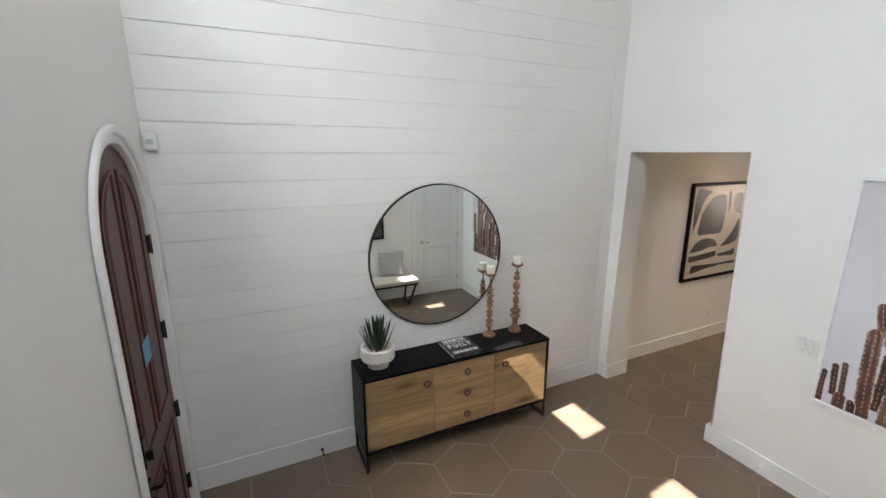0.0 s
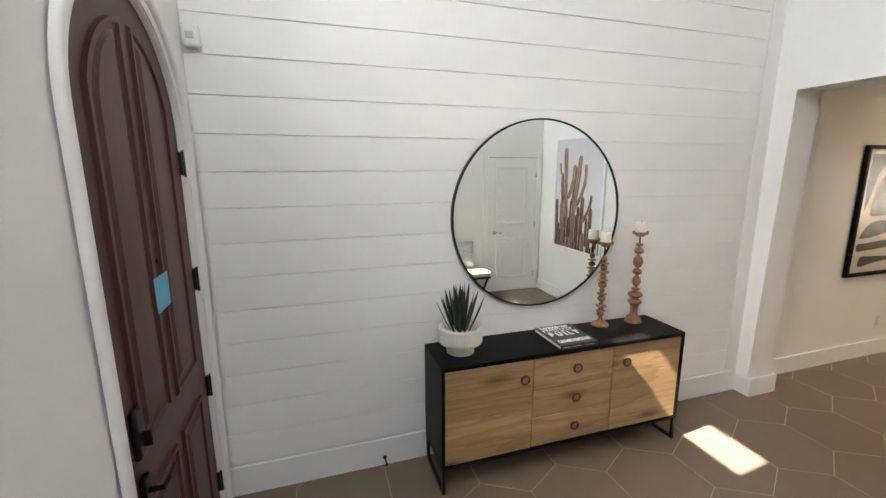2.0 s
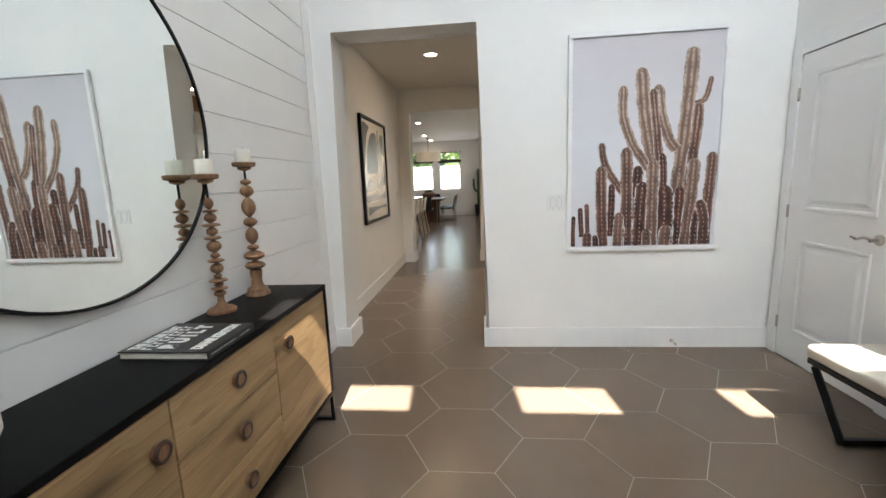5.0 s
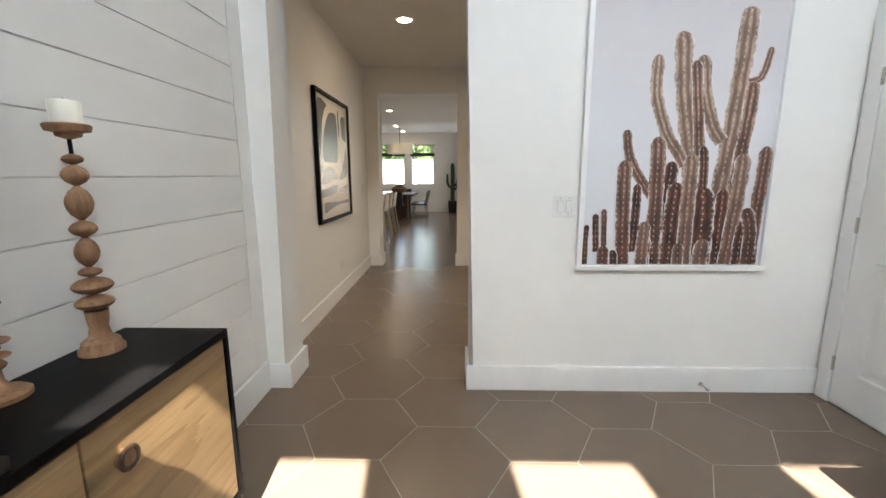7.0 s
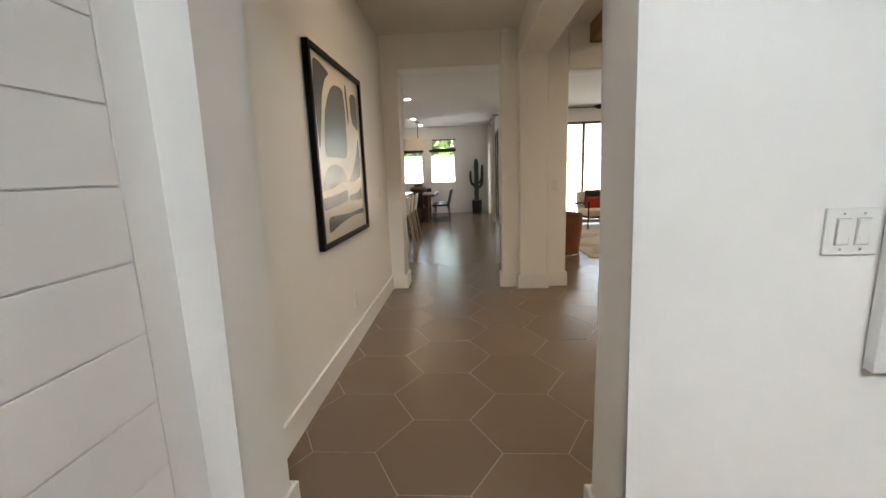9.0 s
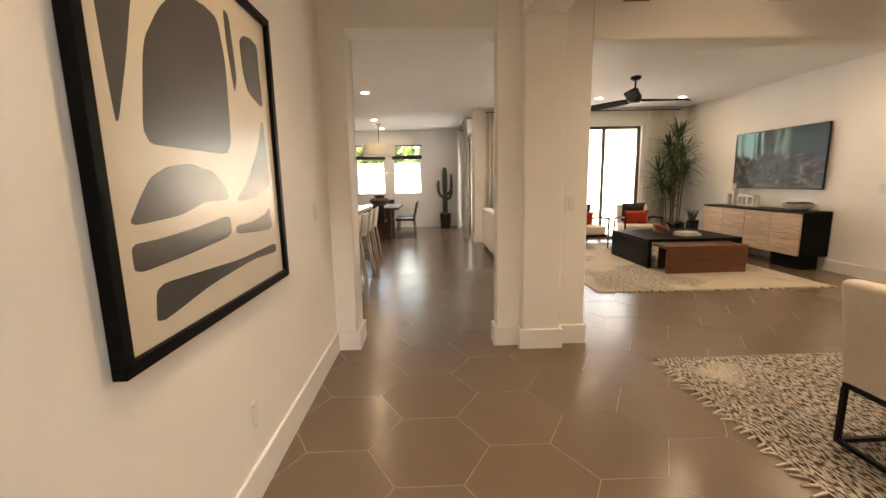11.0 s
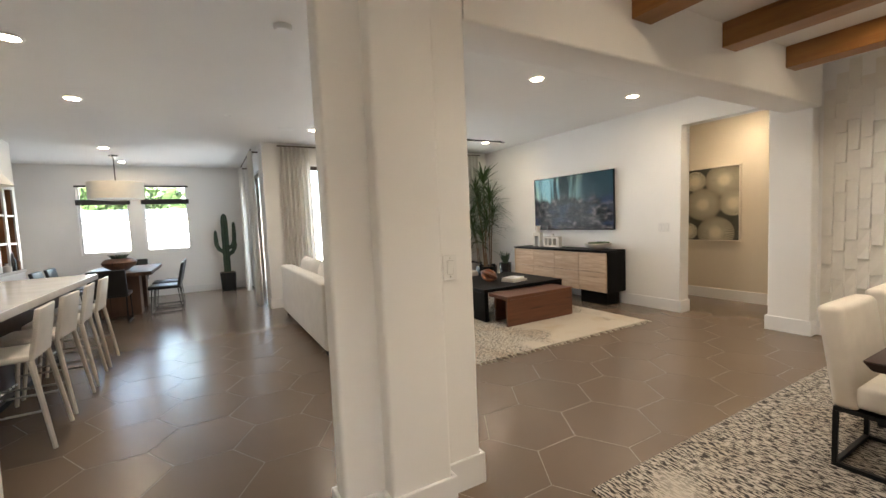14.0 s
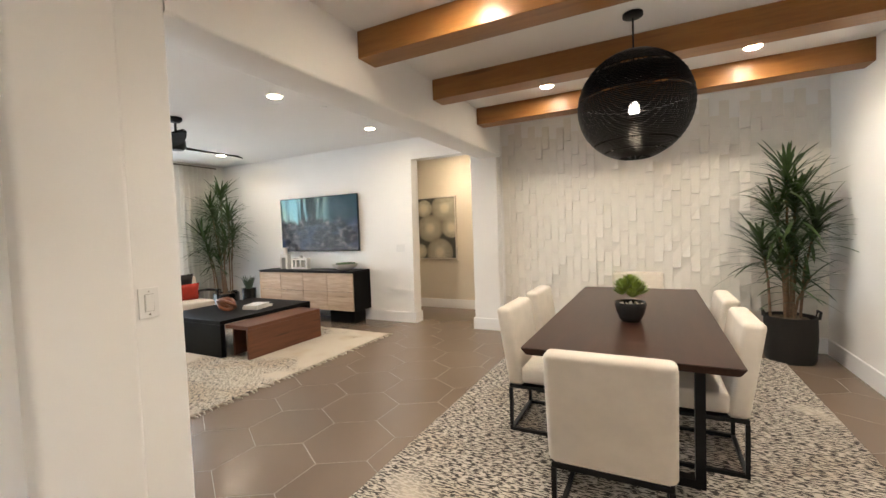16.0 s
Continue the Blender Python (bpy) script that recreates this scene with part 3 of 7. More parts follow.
B = 0.018
skirt("", [(-0.635, 3.44 - B, 3.14 - B, 3.14), (3.44 - B, 3.44, OP1 - B, 3.14), (3.44, 3.72, OP1 - B, OP1), (3.72, 3.72 + B, OP1 - B, 3.215 - B),
           (3.44 - B, 3.44, -0.33, OP0 + B), (3.44, 3.72, OP0, OP0 + B), (3.72, 3.72 + B, -0.33, OP0 + B), (3.645, 3.645 + B, -3.31, -0.48),
           (3.72 + B, 7.10 - B, 3.215 - B, 3.215), (7.10 - B, 7.10, 3.04 - B, 3.215), (7.10, 7.365, 3.04 - B, 3.04), (7.365, 7.365 + B, 3.04 - B, 3.4),
           (7.10, 7.235, 1.895, 1.895 + B), (7.10 - B, 7.10, 1.70 + B, 1.895 + B), (7.012, 7.10, 1.70, 1.70 + B), (7.012 - B, 7.012, 1.385 - B, 1.70 + B),
           (7.012, 7.10 - B, 1.385 - B, 1.385), (7.10 - B, 7.10, 1.155 - B, 1.385 - B), (7.10, 7.235 + B, 1.155 - B, 1.155), (7.235, 7.235 + B, 1.155, 1.895 + B),
           (3.645 + B, 7.16 - B, -3.31, -3.292), (7.16 - B, 7.16, -3.31, -3.17 + B), (7.16, 7.545 + B, -3.17, -3.17 + B), (7.545, 7.545 + B, -3.42, -3.17),
           (8.575 - B, 8.575, -3.42, -3.225 + B), (8.575, 12.97, -3.225, -3.225 + B), (7.16, 10.1, -4.50, -4.50 + B),
           (12.97 - B, 12.97, 0.95, 1.44), (12.97 - B, 13.2, 1.44, 1.44 + B), (16.4 - B, 16.4, 1.44, 5.5), (-0.635, -0.635 + B, -0.33, AY - AR - 0.1)])

# stairs that come down into the foyer along the west wall
for k in range(15):
    h = 0.1925 * (k + 1)
    y1 = 1.02 - 0.235 * k
    bm = box(-0.635, 0.62, -3.40, y1, h - 0.1925, h)
    solid("stair_step", bm, TILE, "taupe tiled stair step rising from the foyer", "stair step", "structure", False, "foyer stairs")

# ground and distance
solid("ground", box(-60, 80, -70, 70, -0.5, -0.21), DIRT, "pale paving and dry earth", "ground", "structure")
solid("garden_wall", box(24.0, 24.2, -16, 20, -0.2, 1.95), STUCCO, "beige stucco garden wall", "wall", "structure")

# ---------- foyer things ----------
# arched front door
door = thing("door_1", -0.655, AY, 0, 0, "dark mahogany-brown arched entry door with raised panels, closed", "door", "", "structure")
R = AR - 0.0008
dpts = [(R, 0.012)] + [(R * math.cos(a), AZ - 0.006 + R * math.sin(a)) for a in [math.pi * i / 28 for i in range(29)]] + [(-R, 0.012)]
part("door_leaf", prism(dpts, "x", -0.05, 0.0), DOORBROWN, door)


def door_panel(y0, y1, z0, zlow, curve):
    """A raised panel with a moulded rim; its top follows the arch."""
    steps = 10
    tops = []
    for i in range(steps + 1):
        y = y1 + (y0 - y1) * i / steps
        tops.append((y, curve(y)))
    out = [(y0, z0), (y1, z0)] + tops
    cy, cz = (y0 + y1) / 2, (z0 + max(t[1] for t in tops)) / 2
    hy, hz = (y1 - y0) / 2, (max(t[1] for t in tops) - z0) / 2

    def shrink(d):
        return [(cy + (p - cy) * (1 - d / hy), cz + (q - cz) * (1 - d / hz)) for p, q in out]
    bm = bmesh.new()
    rings = [[bm.verts.new((x, *p)) for p in shrink(d)] for d, x in ((0, 0.0), (0.008, 0.011), (0.022, 0.011), (0.032, 0.002), (0.05, 0.002), (0.075, 0.009))]
    for a, c in zip(rings, rings[1:]):
        for i in range(len(a)):
            bm.faces.new((a[i], a[(i + 1) % len(a)], c[(i + 1) % len(c)], c[i]))
    bm.faces.new(rings[-1])
    return bm


ri = R - 0.11
rim = lambda y: AZ + math.sqrt(max(0.0, ri * ri - min(ri, abs(y)) ** 2)) * 0.98
for a, c in ((-0.345, -0.035), (0.035, 0.345)):
    part("door_panel", door_panel(a, c, 1.02, 0, rim), DOORBROWN, door)
    part("door_panel", door_panel(a, c, 0.22, 0, lambda y: 0.86), DOORBROWN, door)
for z in (1.972, 1.41, 0.836, 0.264):
    h = part("hinge", box(-0.003, 0.014, R - 0.012, R + 0.026, z - 0.055, z + 0.055, 0.003), BRONZE, door, "black bronze butt hinge")
    part("hinge_pin", lathe([(0.008, z - 0.062), (0.008, z + 0.062)], 10, 0.016, R + 0.008), BRONZE, h)
lock = part("deadbolt", box(0.0, 0.022, -0.40, -0.335, 1.03, 1.20, 0.012, 3), BRONZE, door, "dark bronze keypad deadbolt")
part("thumb_turn", box(0.022, 0.05, -0.375, -0.36, 1.07, 1.12, 0.004), BRONZE, lock)
hs = part("handle_rose", box(0.0, 0.018, -0.395, -0.34, 0.86, 0.96, 0.008, 3), BRONZE, door)
part("lever", tube([(0.018, -0.368, 0.91), (0.06, -0.368, 0.91), (0.065, -0.33, 0.912), (0.06, -0.25, 0.905)], 0.011, 0.008), BRONZE, hs, "dark bronze lever handle")
part("peephole", lathe([(0.008, 0.0), (0.009, 0.004), (0.004, 0.007)], 12), BRONZE, door).matrix_basis = pose(0.0, 0.02, 1.60, 0, 90, 0)
part("sticker", box(0.010, 0.0115, -0.065, 0.085, 1.41, 1.545), STICKER, door, "small blue paper notice")
# casing round the arch: a flat band with a rounded outer bead
cas = thing("door_casing", -0.635, AY, 0, 0, "white rounded plaster casing around the arched door", "casing", "", "structure")


def arch_band(r0, r1, x0, x1):
    outer = [(r1, 0)] + [(r1 * math.cos(a), AZ + r1 * math.sin(a)) for a in [math.pi * i / 32 for i in range(33)]] + [(-r1, 0)]
    inner = [(r0, 0)] + [(r0 * math.cos(a), AZ + r0 * math.sin(a)) for a in [math.pi * i / 32 for i in range(33)]] + [(-r0, 0)]
    bm = bmesh.new()
    loops = [[bm.verts.new((x, *p)) for p in pl] for x, pl in ((x0, inner), (x1, inner), (x1, outer), (x0, outer))]
    for a, c in zip(loops, loops[1:] + loops[:1]):
        for i in range(len(a) - 1):
            bm.faces.new((a[i], a[i + 1], c[i + 1], c[i]))
    return bm


part("flat_band", arch_band(AR + 0.004, AR + 0.062, 0.0, 0.008), TRIM, cas)
bead = arch_band(AR + 0.040, AR + 0.086, 0.008, 0.030)
soften(bead, lambda p, q: p.x > 0.02 and q.x > 0.02, 0.016, 5)
part("outer_bead", bead, TRIM, cas, "", True)

# white sensor in the corner
sn = thing("wall_sensor", -0.585, 3.138, 2.585, 0, "small white domed alarm sensor on the shiplap wall", "sensor")
part("housing", box(-0.04, 0.04, -0.055, 0, -0.06, 0.06, 0.024, 4), WHITEPLASTIC, sn, "", True)
part("lens", box(-0.018, 0.018, -0.060, -0.054, -0.02, 0.012, 0.003), plain("sensor_lens", (0.5, 0.5, 0.5), 0.2), sn)

# sideboard
PULLBROWN = plain("brown_lacquered_wood", (0.060, 0.030, 0.018), 0.4, 0.2, 30, 200, 0.1)
sbx0, sbx1, sby0, sby1 = 0.572, 2.35, 2.745, 3.118
W, D = sbx1 - sbx0, sby1 - sby0
sb = thing("sideboard", sbx0, sby0, 0, 0, "black sideboard with oak doors and drawers on black metal legs", "sideboard")
Z0, Z1 = 0.165, 0.825
part("top", box(0, W, 0, D, Z1 - 0.026, Z1, 0.002, 1), BLACKWOOD, sb)
part("bottom", box(0, W, 0.0, D, Z0, Z0 + 0.02, 0.002, 1), BLACKWOOD, sb)
part("side_panel", box(0, 0.02, 0, D, Z0 + 0.02, Z1 - 0.026, 0.002, 1), BLACKWOOD, sb)
part("side_panel", box(W - 0.02, W, 0, D, Z0 + 0.02, Z1 - 0.026, 0.002, 1), BLACKWOOD, sb)
part("back_panel", box(0.02, W - 0.02, D - 0.012, D, Z0 + 0.02, Z1 - 0.026), BLACKWOOD, sb)
part("carcass", box(0.02, W - 0.02, 0.03, D - 0.012, Z0 + 0.02, Z1 - 0.026), BLACKWOOD, sb)


def ring_pull(x, z, parent):
    bm = bmesh.new()
    n, m, r, t = 24, 8, 0.026, 0.007
    g = [[bm.verts.new((x + (r + t * math.cos(b)) * math.cos(a), -0.014 + t * 0.9 * math.sin(b), z + (r + t * math.cos(b)) * math.sin(a))) for b in [2 * math.pi * j / m for j in range(m)]] for a in [2 * math.pi * i / n for i in range(n)]]
    for i in range(n):
        for j in range(m):
            bm.faces.new((g[i][j], g[(i + 1) % n][j], g[(i + 1) % n][(j + 1) % m], g[i][(j + 1) % m]))
    h = part("ring_pull", bm, PULLBROWN, parent, "round dark bronze ring pull with a wooden centre", True)
    dsk = lathe([(0.022, 0.0), (0.022, 0.022), (0.018, 0.025)], 20)
    bmesh.ops.transform(dsk, matrix=pose(x, 0.008, z, 90, 0, 0), verts=dsk.verts)
    part("pull_core", dsk, TURNED, h, "brown wooden centre")


zt, zb = Z1 - 0.031, Z0 + 0.024
d1 = part("door", box(0.025, 0.594, 0.007, 0.029, zb, zt, 0.0015, 1), OAK, sb, "light oak door")
ring_pull(1.103 - sbx0, 0.677, d1)
hh = (zt - zb) / 3
for k in range(3):
    dr = part("drawer", box(0.600, 1.186, 0.007, 0.029, zb + k * hh + 0.002, zb + (k + 1) * hh - 0.002, 0.0015, 1), OAK, sb, "light oak drawer front")
    ring_pull(1.476 - sbx0, zb + (k + 0.5) * hh + 0.006, dr)
d2 = part("door", box(1.192, W - 0.025, 0.007, 0.029, zb, zt, 0.0015, 1), OAK, sb, "light oak door")
ring_pull(1.858 - sbx0, 0.682, d2)
for x in (0.012, W - 0.012):
    bm = bmesh.new()
    bar(bm, (x, 0.012, 0.011), (x, 0.012, Z0 - 0.012), 0.02)
    bar(bm, (x, D - 0.02, 0.011), (x, D - 0.02, Z0 - 0.012), 0.02)
    bar(bm, (x, 0.032, 0.011), (x, D - 0.04, 0.011), 0.0198)
    part("leg_frame", bm, BLACKMETAL, sb, "black metal sled leg")

# round mirror
mi = thing("mirror", 1.384, 3.139, 1.634, 0, "large round wall mirror with a thin black metal frame", "mirror")
RM = 0.628
n = 96
bm = bmesh.new()
prof = [(RM - 0.010, -0.004), (RM - 0.010, -0.034), (RM, -0.034), (RM, -0.004)]
rg = [[bm.verts.new((r * math.cos(2 * math.pi * i / n), y, r * math.sin(2 * math.pi * i / n))) for r, y in prof] for i in range(n)]
for i in range(n):
    for j in range(4):
        bm.faces.new((rg[i][j], rg[(i + 1) % n][j], rg[(i + 1) % n][(j + 1) % 4], rg[i][(j + 1) % 4]))
part("frame", bm, BLACKMETAL, mi, "", True)
bm = lathe([(RM - 0.010, 0.0), (RM - 0.010, 0.006)], n)
bmesh.ops.transform(bm, matrix=pose(0, -0.022, 0, 90, 0, 0), verts=bm.verts)
part("mirror_glass", bm, MIRROR, mi)


# planter with a spiky succulent
pl = thing("potted_succulent", 0.757, 2.945, 0.8255, 0, "dark spiky succulent in a white ribbed stoneware bowl on the sideboard", "plant")
n = 180
prof = [(0.086, 0.0), (0.088, 0.05), (0.098, 0.058), (0.128, 0.066), (0.134, 0.08), (0.134, 0.146), (0.137, 0.15), (0.137, 0.164), (0.131, 0.169), (0.116, 0.169), (0.108, 0.145), (0.02, 0.14)]
bm = bmesh.new()
rings = []
for r, z in prof:
    rings.append([bm.verts.new(((r + (0.0035 * (i % 2) if 0.06 < z < 0.148 and r > 0.12 else 0)) * math.cos(2 * math.pi * i / n), (r + (0.0035 * (i % 2) if 0.06 < z < 0.148 and r > 0.12 else 0)) * math.sin(2 * math.pi * i / n), z)) for i in range(n)])
for a, c in zip(rings, rings[1:]):
    for i in range(n):
        bm.faces.new((a[i], a[(i + 1) % n], c[(i + 1) % n], c[i]))
bm.faces.new(rings[0][::-1])
bm.faces.new(rings[-1])
part("bowl", bm, CERAMIC, pl, "white ribbed stoneware bowl")
bm = bmesh.new()
rnd = random.Random(3)
for i in range(90):
    a, r = rnd.uniform(0, 6.283), 0.1 * math.sqrt(rnd.random())
    bmesh.ops.create_icosphere(bm, subdivisions=1, radius=rnd.uniform(0.007, 0.012), matrix=pose(r * math.cos(a), r * math.sin(a), 0.146))
part("pebbles", bm, PEBBLE, pl, "pale gravel")


def blade(bm, base_at, direction, length, width, bend=0.0, thick=0.25, steps=6):
    """A tapering leaf with a folded section."""
    d = Vector(direction).normalized()
    side = d.cross(Vector((0, 0, 1)))
    side = side.normalized() if side.length > 1e-3 else Vector((1, 0, 0))
    up = side.cross(d).normalized()
    prev = None
    for i in range(steps + 1):
        t = i / steps
        c = Vector(base_at) + d * length * t + Vector((0, 0, -1)) * bend * length * t * t
        w = width * (0.55 + 0.9 * t) * (1 - t) ** 0.55 * 0.5 + 0.0006
        row = [bm.verts.new(c + side * w), bm.verts.new(c - up * w * thick), bm.verts.new(c - side * w), bm.verts.new(c + up * w * thick * 0.4)]
        if prev:
            for k in range(4):
                bm.faces.new((prev[k], prev[(k + 1) % 4], row[(k + 1) % 4], row[k]))
        prev = row


for i in range(34):
    a = i * 2.399
    r = 0.012 + 0.055 * (i / 34)
    tilt = 0.05 + 0.52 * (i / 34) ** 1.2
    bm = bmesh.new()
    blade(bm, (r * math.cos(a), r * math.sin(a), 0.14), (math.cos(a) * tilt, math.sin(a) * tilt, 1), rnd.uniform(0.24, 0.31) * (1 - 0.22 * i / 34), 0.032, -0.04, 0.45)
    part("leaf", bm, SNAKELEAF, pl, "", True)

# book
bk = thing("book", 1.355, 2.757, 0.826, 0.5, "black hardcover coffee-table book with white title lettering", "book")
BW, BD = 0.28, 0.315
part("cover", box(0, BW, 0, BD, 0.024, 0.0285, 0.001, 1), BOOKBLACK, bk)
part("back_cover", box(0, BW, 0, BD, 0.0, 0.0045, 0.001, 1), BOOKBLACK, bk)
part("spine", box(0, BW, -0.003, 0.0, 0.0, 0.0285), BOOKBLACK, bk)
part("pages", box(0.004, BW - 0.003, 0.001, BD - 0.005, 0.0045, 0.024), PAPER, bk, "white page edges")
for x0, x1 in ((0.015, 0.165), (0.185, 0.262)):     # small spine lettering
    for i in range(int((x1 - x0) / 0.008)):
        part("spine_bar", box(x0 + i * 0.008, x0 + i * 0.008 + (0.004 if i % 4 else 0.002), -0.0034, -0.003, 0.011, 0.017), GAPGREY, bk)


def lettering(text, size, x, y, z, parent, width=None, rz=0.0):
    cu = bpy.data.curves.new("title", "FONT")
    cu.body, cu.size, cu.extrude, cu.offset = text, size, 0.0004, size * 0.07
    cu.align_x = "LEFT"
    tmp = new("title", cu)
    bpy.context.view_layer.update()
    me = bpy.data.meshes.new_from_object(tmp.evaluated_get(bpy.context.evaluated_depsgraph_get()))
    bpy.data.objects.remove(tmp)
    if width:
        w = max(v.co.x for v in me.vertices) - min(v.co.x for v in me.vertices)
        me.transform(Matrix.Diagonal((width / w, 1, 1, 1)))
    me.materials.append(INKWHITE)
    ob = new("title", me)
    ob.parent = parent
    ob.matrix_basis = pose(x, y, z, 0, 0, rz)
    return ob


lettering("THE HOUSE THAT", 0.048, 0.02, 0.262, 0.0289, bk, 0.225)
for i in range(9):       # one word drawn as bars
    bm = bmesh.new()
    x = 0.02 + i * 0.0256
    cube(bm, x, x + 0.007, 0.212, 0.252, 0.0285, 0.0291)
    cube(bm, x + 0.007, x + 0.019, 0.243, 0.252, 0.0285, 0.0291)
    if i % 2:
        cube(bm, x + 0.007, x + 0.018, 0.212, 0.221, 0.0285, 0.0291)
    part("title_bar", bm, INKWHITE, bk)
lettering("B U I L T", 0.078, 0.03, 0.142, 0.0289, bk, 0.225)
lettering("DIANE KEATON", 0.050, 0.025, 0.040, 0.0289, bk, 0.235)


# candlesticks
def beads(zs, radii):
    prof = []
    for (z0, z1), r in zip(zs, radii):
        for i in range(7):
            t = i / 6
            prof.append((0.006 + (r - 0.006) * math.sin(math.pi * t) ** 0.7, z0 + (z1 - z0) * t))
    return prof


def candlestick(x, y, height, spec, foot, label):
    e = thing("candlestick", x, y, 0.8255, 0, label, "candlestick", "candlesticks")
    part("base", lathe(foot, 28), TURNED, e, "", True)
    z = foot[-1][1]
    for hgt, r in spec:
        part("turned_bead", lathe(beads([(z, z + hgt)], [r]), 24), TURNED, e, "", True)
        z += hgt
    part("rod", lathe([(0.0055, foot[-1][1] - 0.01), (0.0055, height - 0.012)], 10), BLACKMETAL, e)
    part("cup", lathe([(0.008, height - 0.03), (0.03, height - 0.022), (0.032, height - 0.012), (0.052, height - 0.008), (0.056, height + 0.008), (0.05, height + 0.012), (0.045, height + 0.006)], 28), TURNED, e, "", True)
    c = thing("candle", x, y, 0.8255 + height + 0.0065, 0, "cream pillar candle on a turned wooden candlestick", "candle", "candles")
    part("wax", lathe([(0.036, 0), (0.037, 0.004), (0.037, 0.064), (0.034, 0.069), (0.012, 0.066)], 28), WAX, c, "", True)
    part("wick", lathe([(0.0016, 0.066), (0.0012, 0.076)], 6), BLACKWOOD, c)


candlestick(1.872, 3.045, 0.605,
            [(0.03, 0.026), (0.016, 0.036), (0.02, 0.02), (0.018, 0.040), (0.022, 0.018), (0.05, 0.028), (0.02, 0.036), (0.028, 0.02), (0.055, 0.031), (0.018, 0.036), (0.04, 0.024), (0.018, 0.038), (0.045, 0.026), (0.016, 0.034), (0.05, 0.02)],
            [(0.062, 0.0), (0.062, 0.012), (0.05, 0.02), (0.03, 0.026), (0.016, 0.045), (0.014, 0.07)], "tall bead-turned wooden candlestick with a disc base")
candlestick(2.155, 3.03, 0.665,
            [(0.05, 0.050), (0.055, 0.052), (0.03, 0.03), (0.09, 0.031), (0.05, 0.034), (0.10, 0.034), (0.06, 0.033), (0.03, 0.026)],
            [(0.060, 0.0), (0.060, 0.012), (0.052, 0.022), (0.05, 0.034), (0.03, 0.05), (0.024, 0.08), (0.028, 0.10), (0.03, 0.13)], "tall turned wooden candlestick with a stepped base")


# door stops on the baseboards
def door_stop(x, y, rz, mat):
    e = thing("door_stop", x, y, 0.055, rz, "small dark spring door stop on the baseboard", "door stop")
    part("flange", lathe([(0.014, 0.0), (0.012, 0.006)], 14), mat, e).matrix_basis = pose(0, 0, 0, 90, 0, 0)
    part("spring", tube([(0, -0.004, 0), (0, -0.035, 0.002), (0, -0.065, 0.001)], 0.006, 0.005), mat, e)
    part("tip", tube([(0, -0.065, 0.001), (0, -0.08, 0.001)], 0.009), mat, e)


door_stop(0.29, 3.122, 0, BRONZE)
door_stop(3.422, 0.386, -90, NICKEL)


def plate(x, y, z, rz, w, rockers, label, category, h=0.125):
    e = thing("wall_plate", x, y, z, rz, label, category)
    part("cover_plate", box(-w / 2, w / 2, -0.008, 0, -h / 2, h / 2, 0.003), WHITEPLASTIC, e)
    for i in range(rockers):
        cx = (i - (rockers - 1) / 2) * 0.05
        # grey strip gives the shade round the rocker by colour
        part("rocker_gap_shade", box(cx - 0.0185, cx + 0.0185, -0.0086, -0.0078, -0.036, 0.036), GAPGREY, e, "grey strip coloured as the gap's shade")
        bm = bmesh.new()
        cube(bm, cx - 0.0165, cx + 0.0165, -0.0145, -0.0078, -0.034, 0.034, 0.002, 1)
        for v in bm.verts:
            if v.co.y < -0.01 and v.co.z < 0:
                v.co.y += 0.0035
        part("rocker", bm, WHITEPLASTIC, e)
        for sz in (-0.047, 0.047):
            part("screw", box(cx - 0.003, cx + 0.003, -0.0088, -0.0078, sz - 0.003, sz + 0.003), NICKEL, e)
    return e


plate(3.44, 1.288, 1.172, -90, 0.135, 2, "white double rocker light switch", "light switch")
plate(6.705, 3.215, 1.170, 0, 0.085, 1, "white single light switch on the hall wall", "light switch")
plate(7.10, 1.30, 1.172, -90, 0.078, 1, "white single light switch on the column", "light switch")
plate(5.5, 3.215, 0.375, 0, 0.072, 1, "white plastic wall outlet in the hall", "outlet")
plate(8.80, -3.225, 1.17, 180, 0.165, 3, "white triple light switch", "light switch")


# framed pictures: local x along the wall, z up, y to the wall
def framed(name, x, y, z, rz, w, h, bar_w, depth, frame_mat, sheet_mat, label, glazed=False):
    e = thing(name, x, y, z, rz, label, "framed picture")
    part("frame_rail", box(-w / 2, w / 2, -depth, -0.002, -h / 2, -h / 2 + bar_w, 0.002, 1), frame_mat, e)
    part("frame_rail", box(-w / 2, w / 2, -depth, -0.002, h / 2 - bar_w, h / 2, 0.002, 1), frame_mat, e)
    part("frame_stile", box(-w / 2, -w / 2 + bar_w, -depth, -0.002, -h / 2 + bar_w, h / 2 - bar_w, 0.002, 1), frame_mat, e)
    part("frame_stile", box(w / 2 - bar_w, w / 2, -depth, -0.002, -h / 2 + bar_w, h / 2 - bar_w, 0.002, 1), frame_mat, e)
    part("print_sheet", box(-w / 2 + bar_w, w / 2 - bar_w, -depth * 0.5, -0.003, -h / 2 + bar_w, h / 2 - bar_w), sheet_mat, e)
    if glazed:
        g = part("glazing", box(-w / 2 + bar_w, w / 2 - bar_w, -depth * 0.75, -depth * 0.75 + 0.002, -h / 2 + bar_w, h / 2 - bar_w), GLASS, e)
        g.visible_shadow = False
    return e


def shape(points, parent, mat, yy, name="printed_shape"):
    bm = bmesh.new()
    f = bm.faces.new([bm.verts.new((p[0], yy, p[1])) for p in points])
    r = bmesh.ops.extrude_face_region(bm, geom=[f])
    for v in r["geom"]:
        if isinstance(v, bmesh.types.BMVert):
            v.co.y += 0.0005
    return part(name, bm, mat, parent)


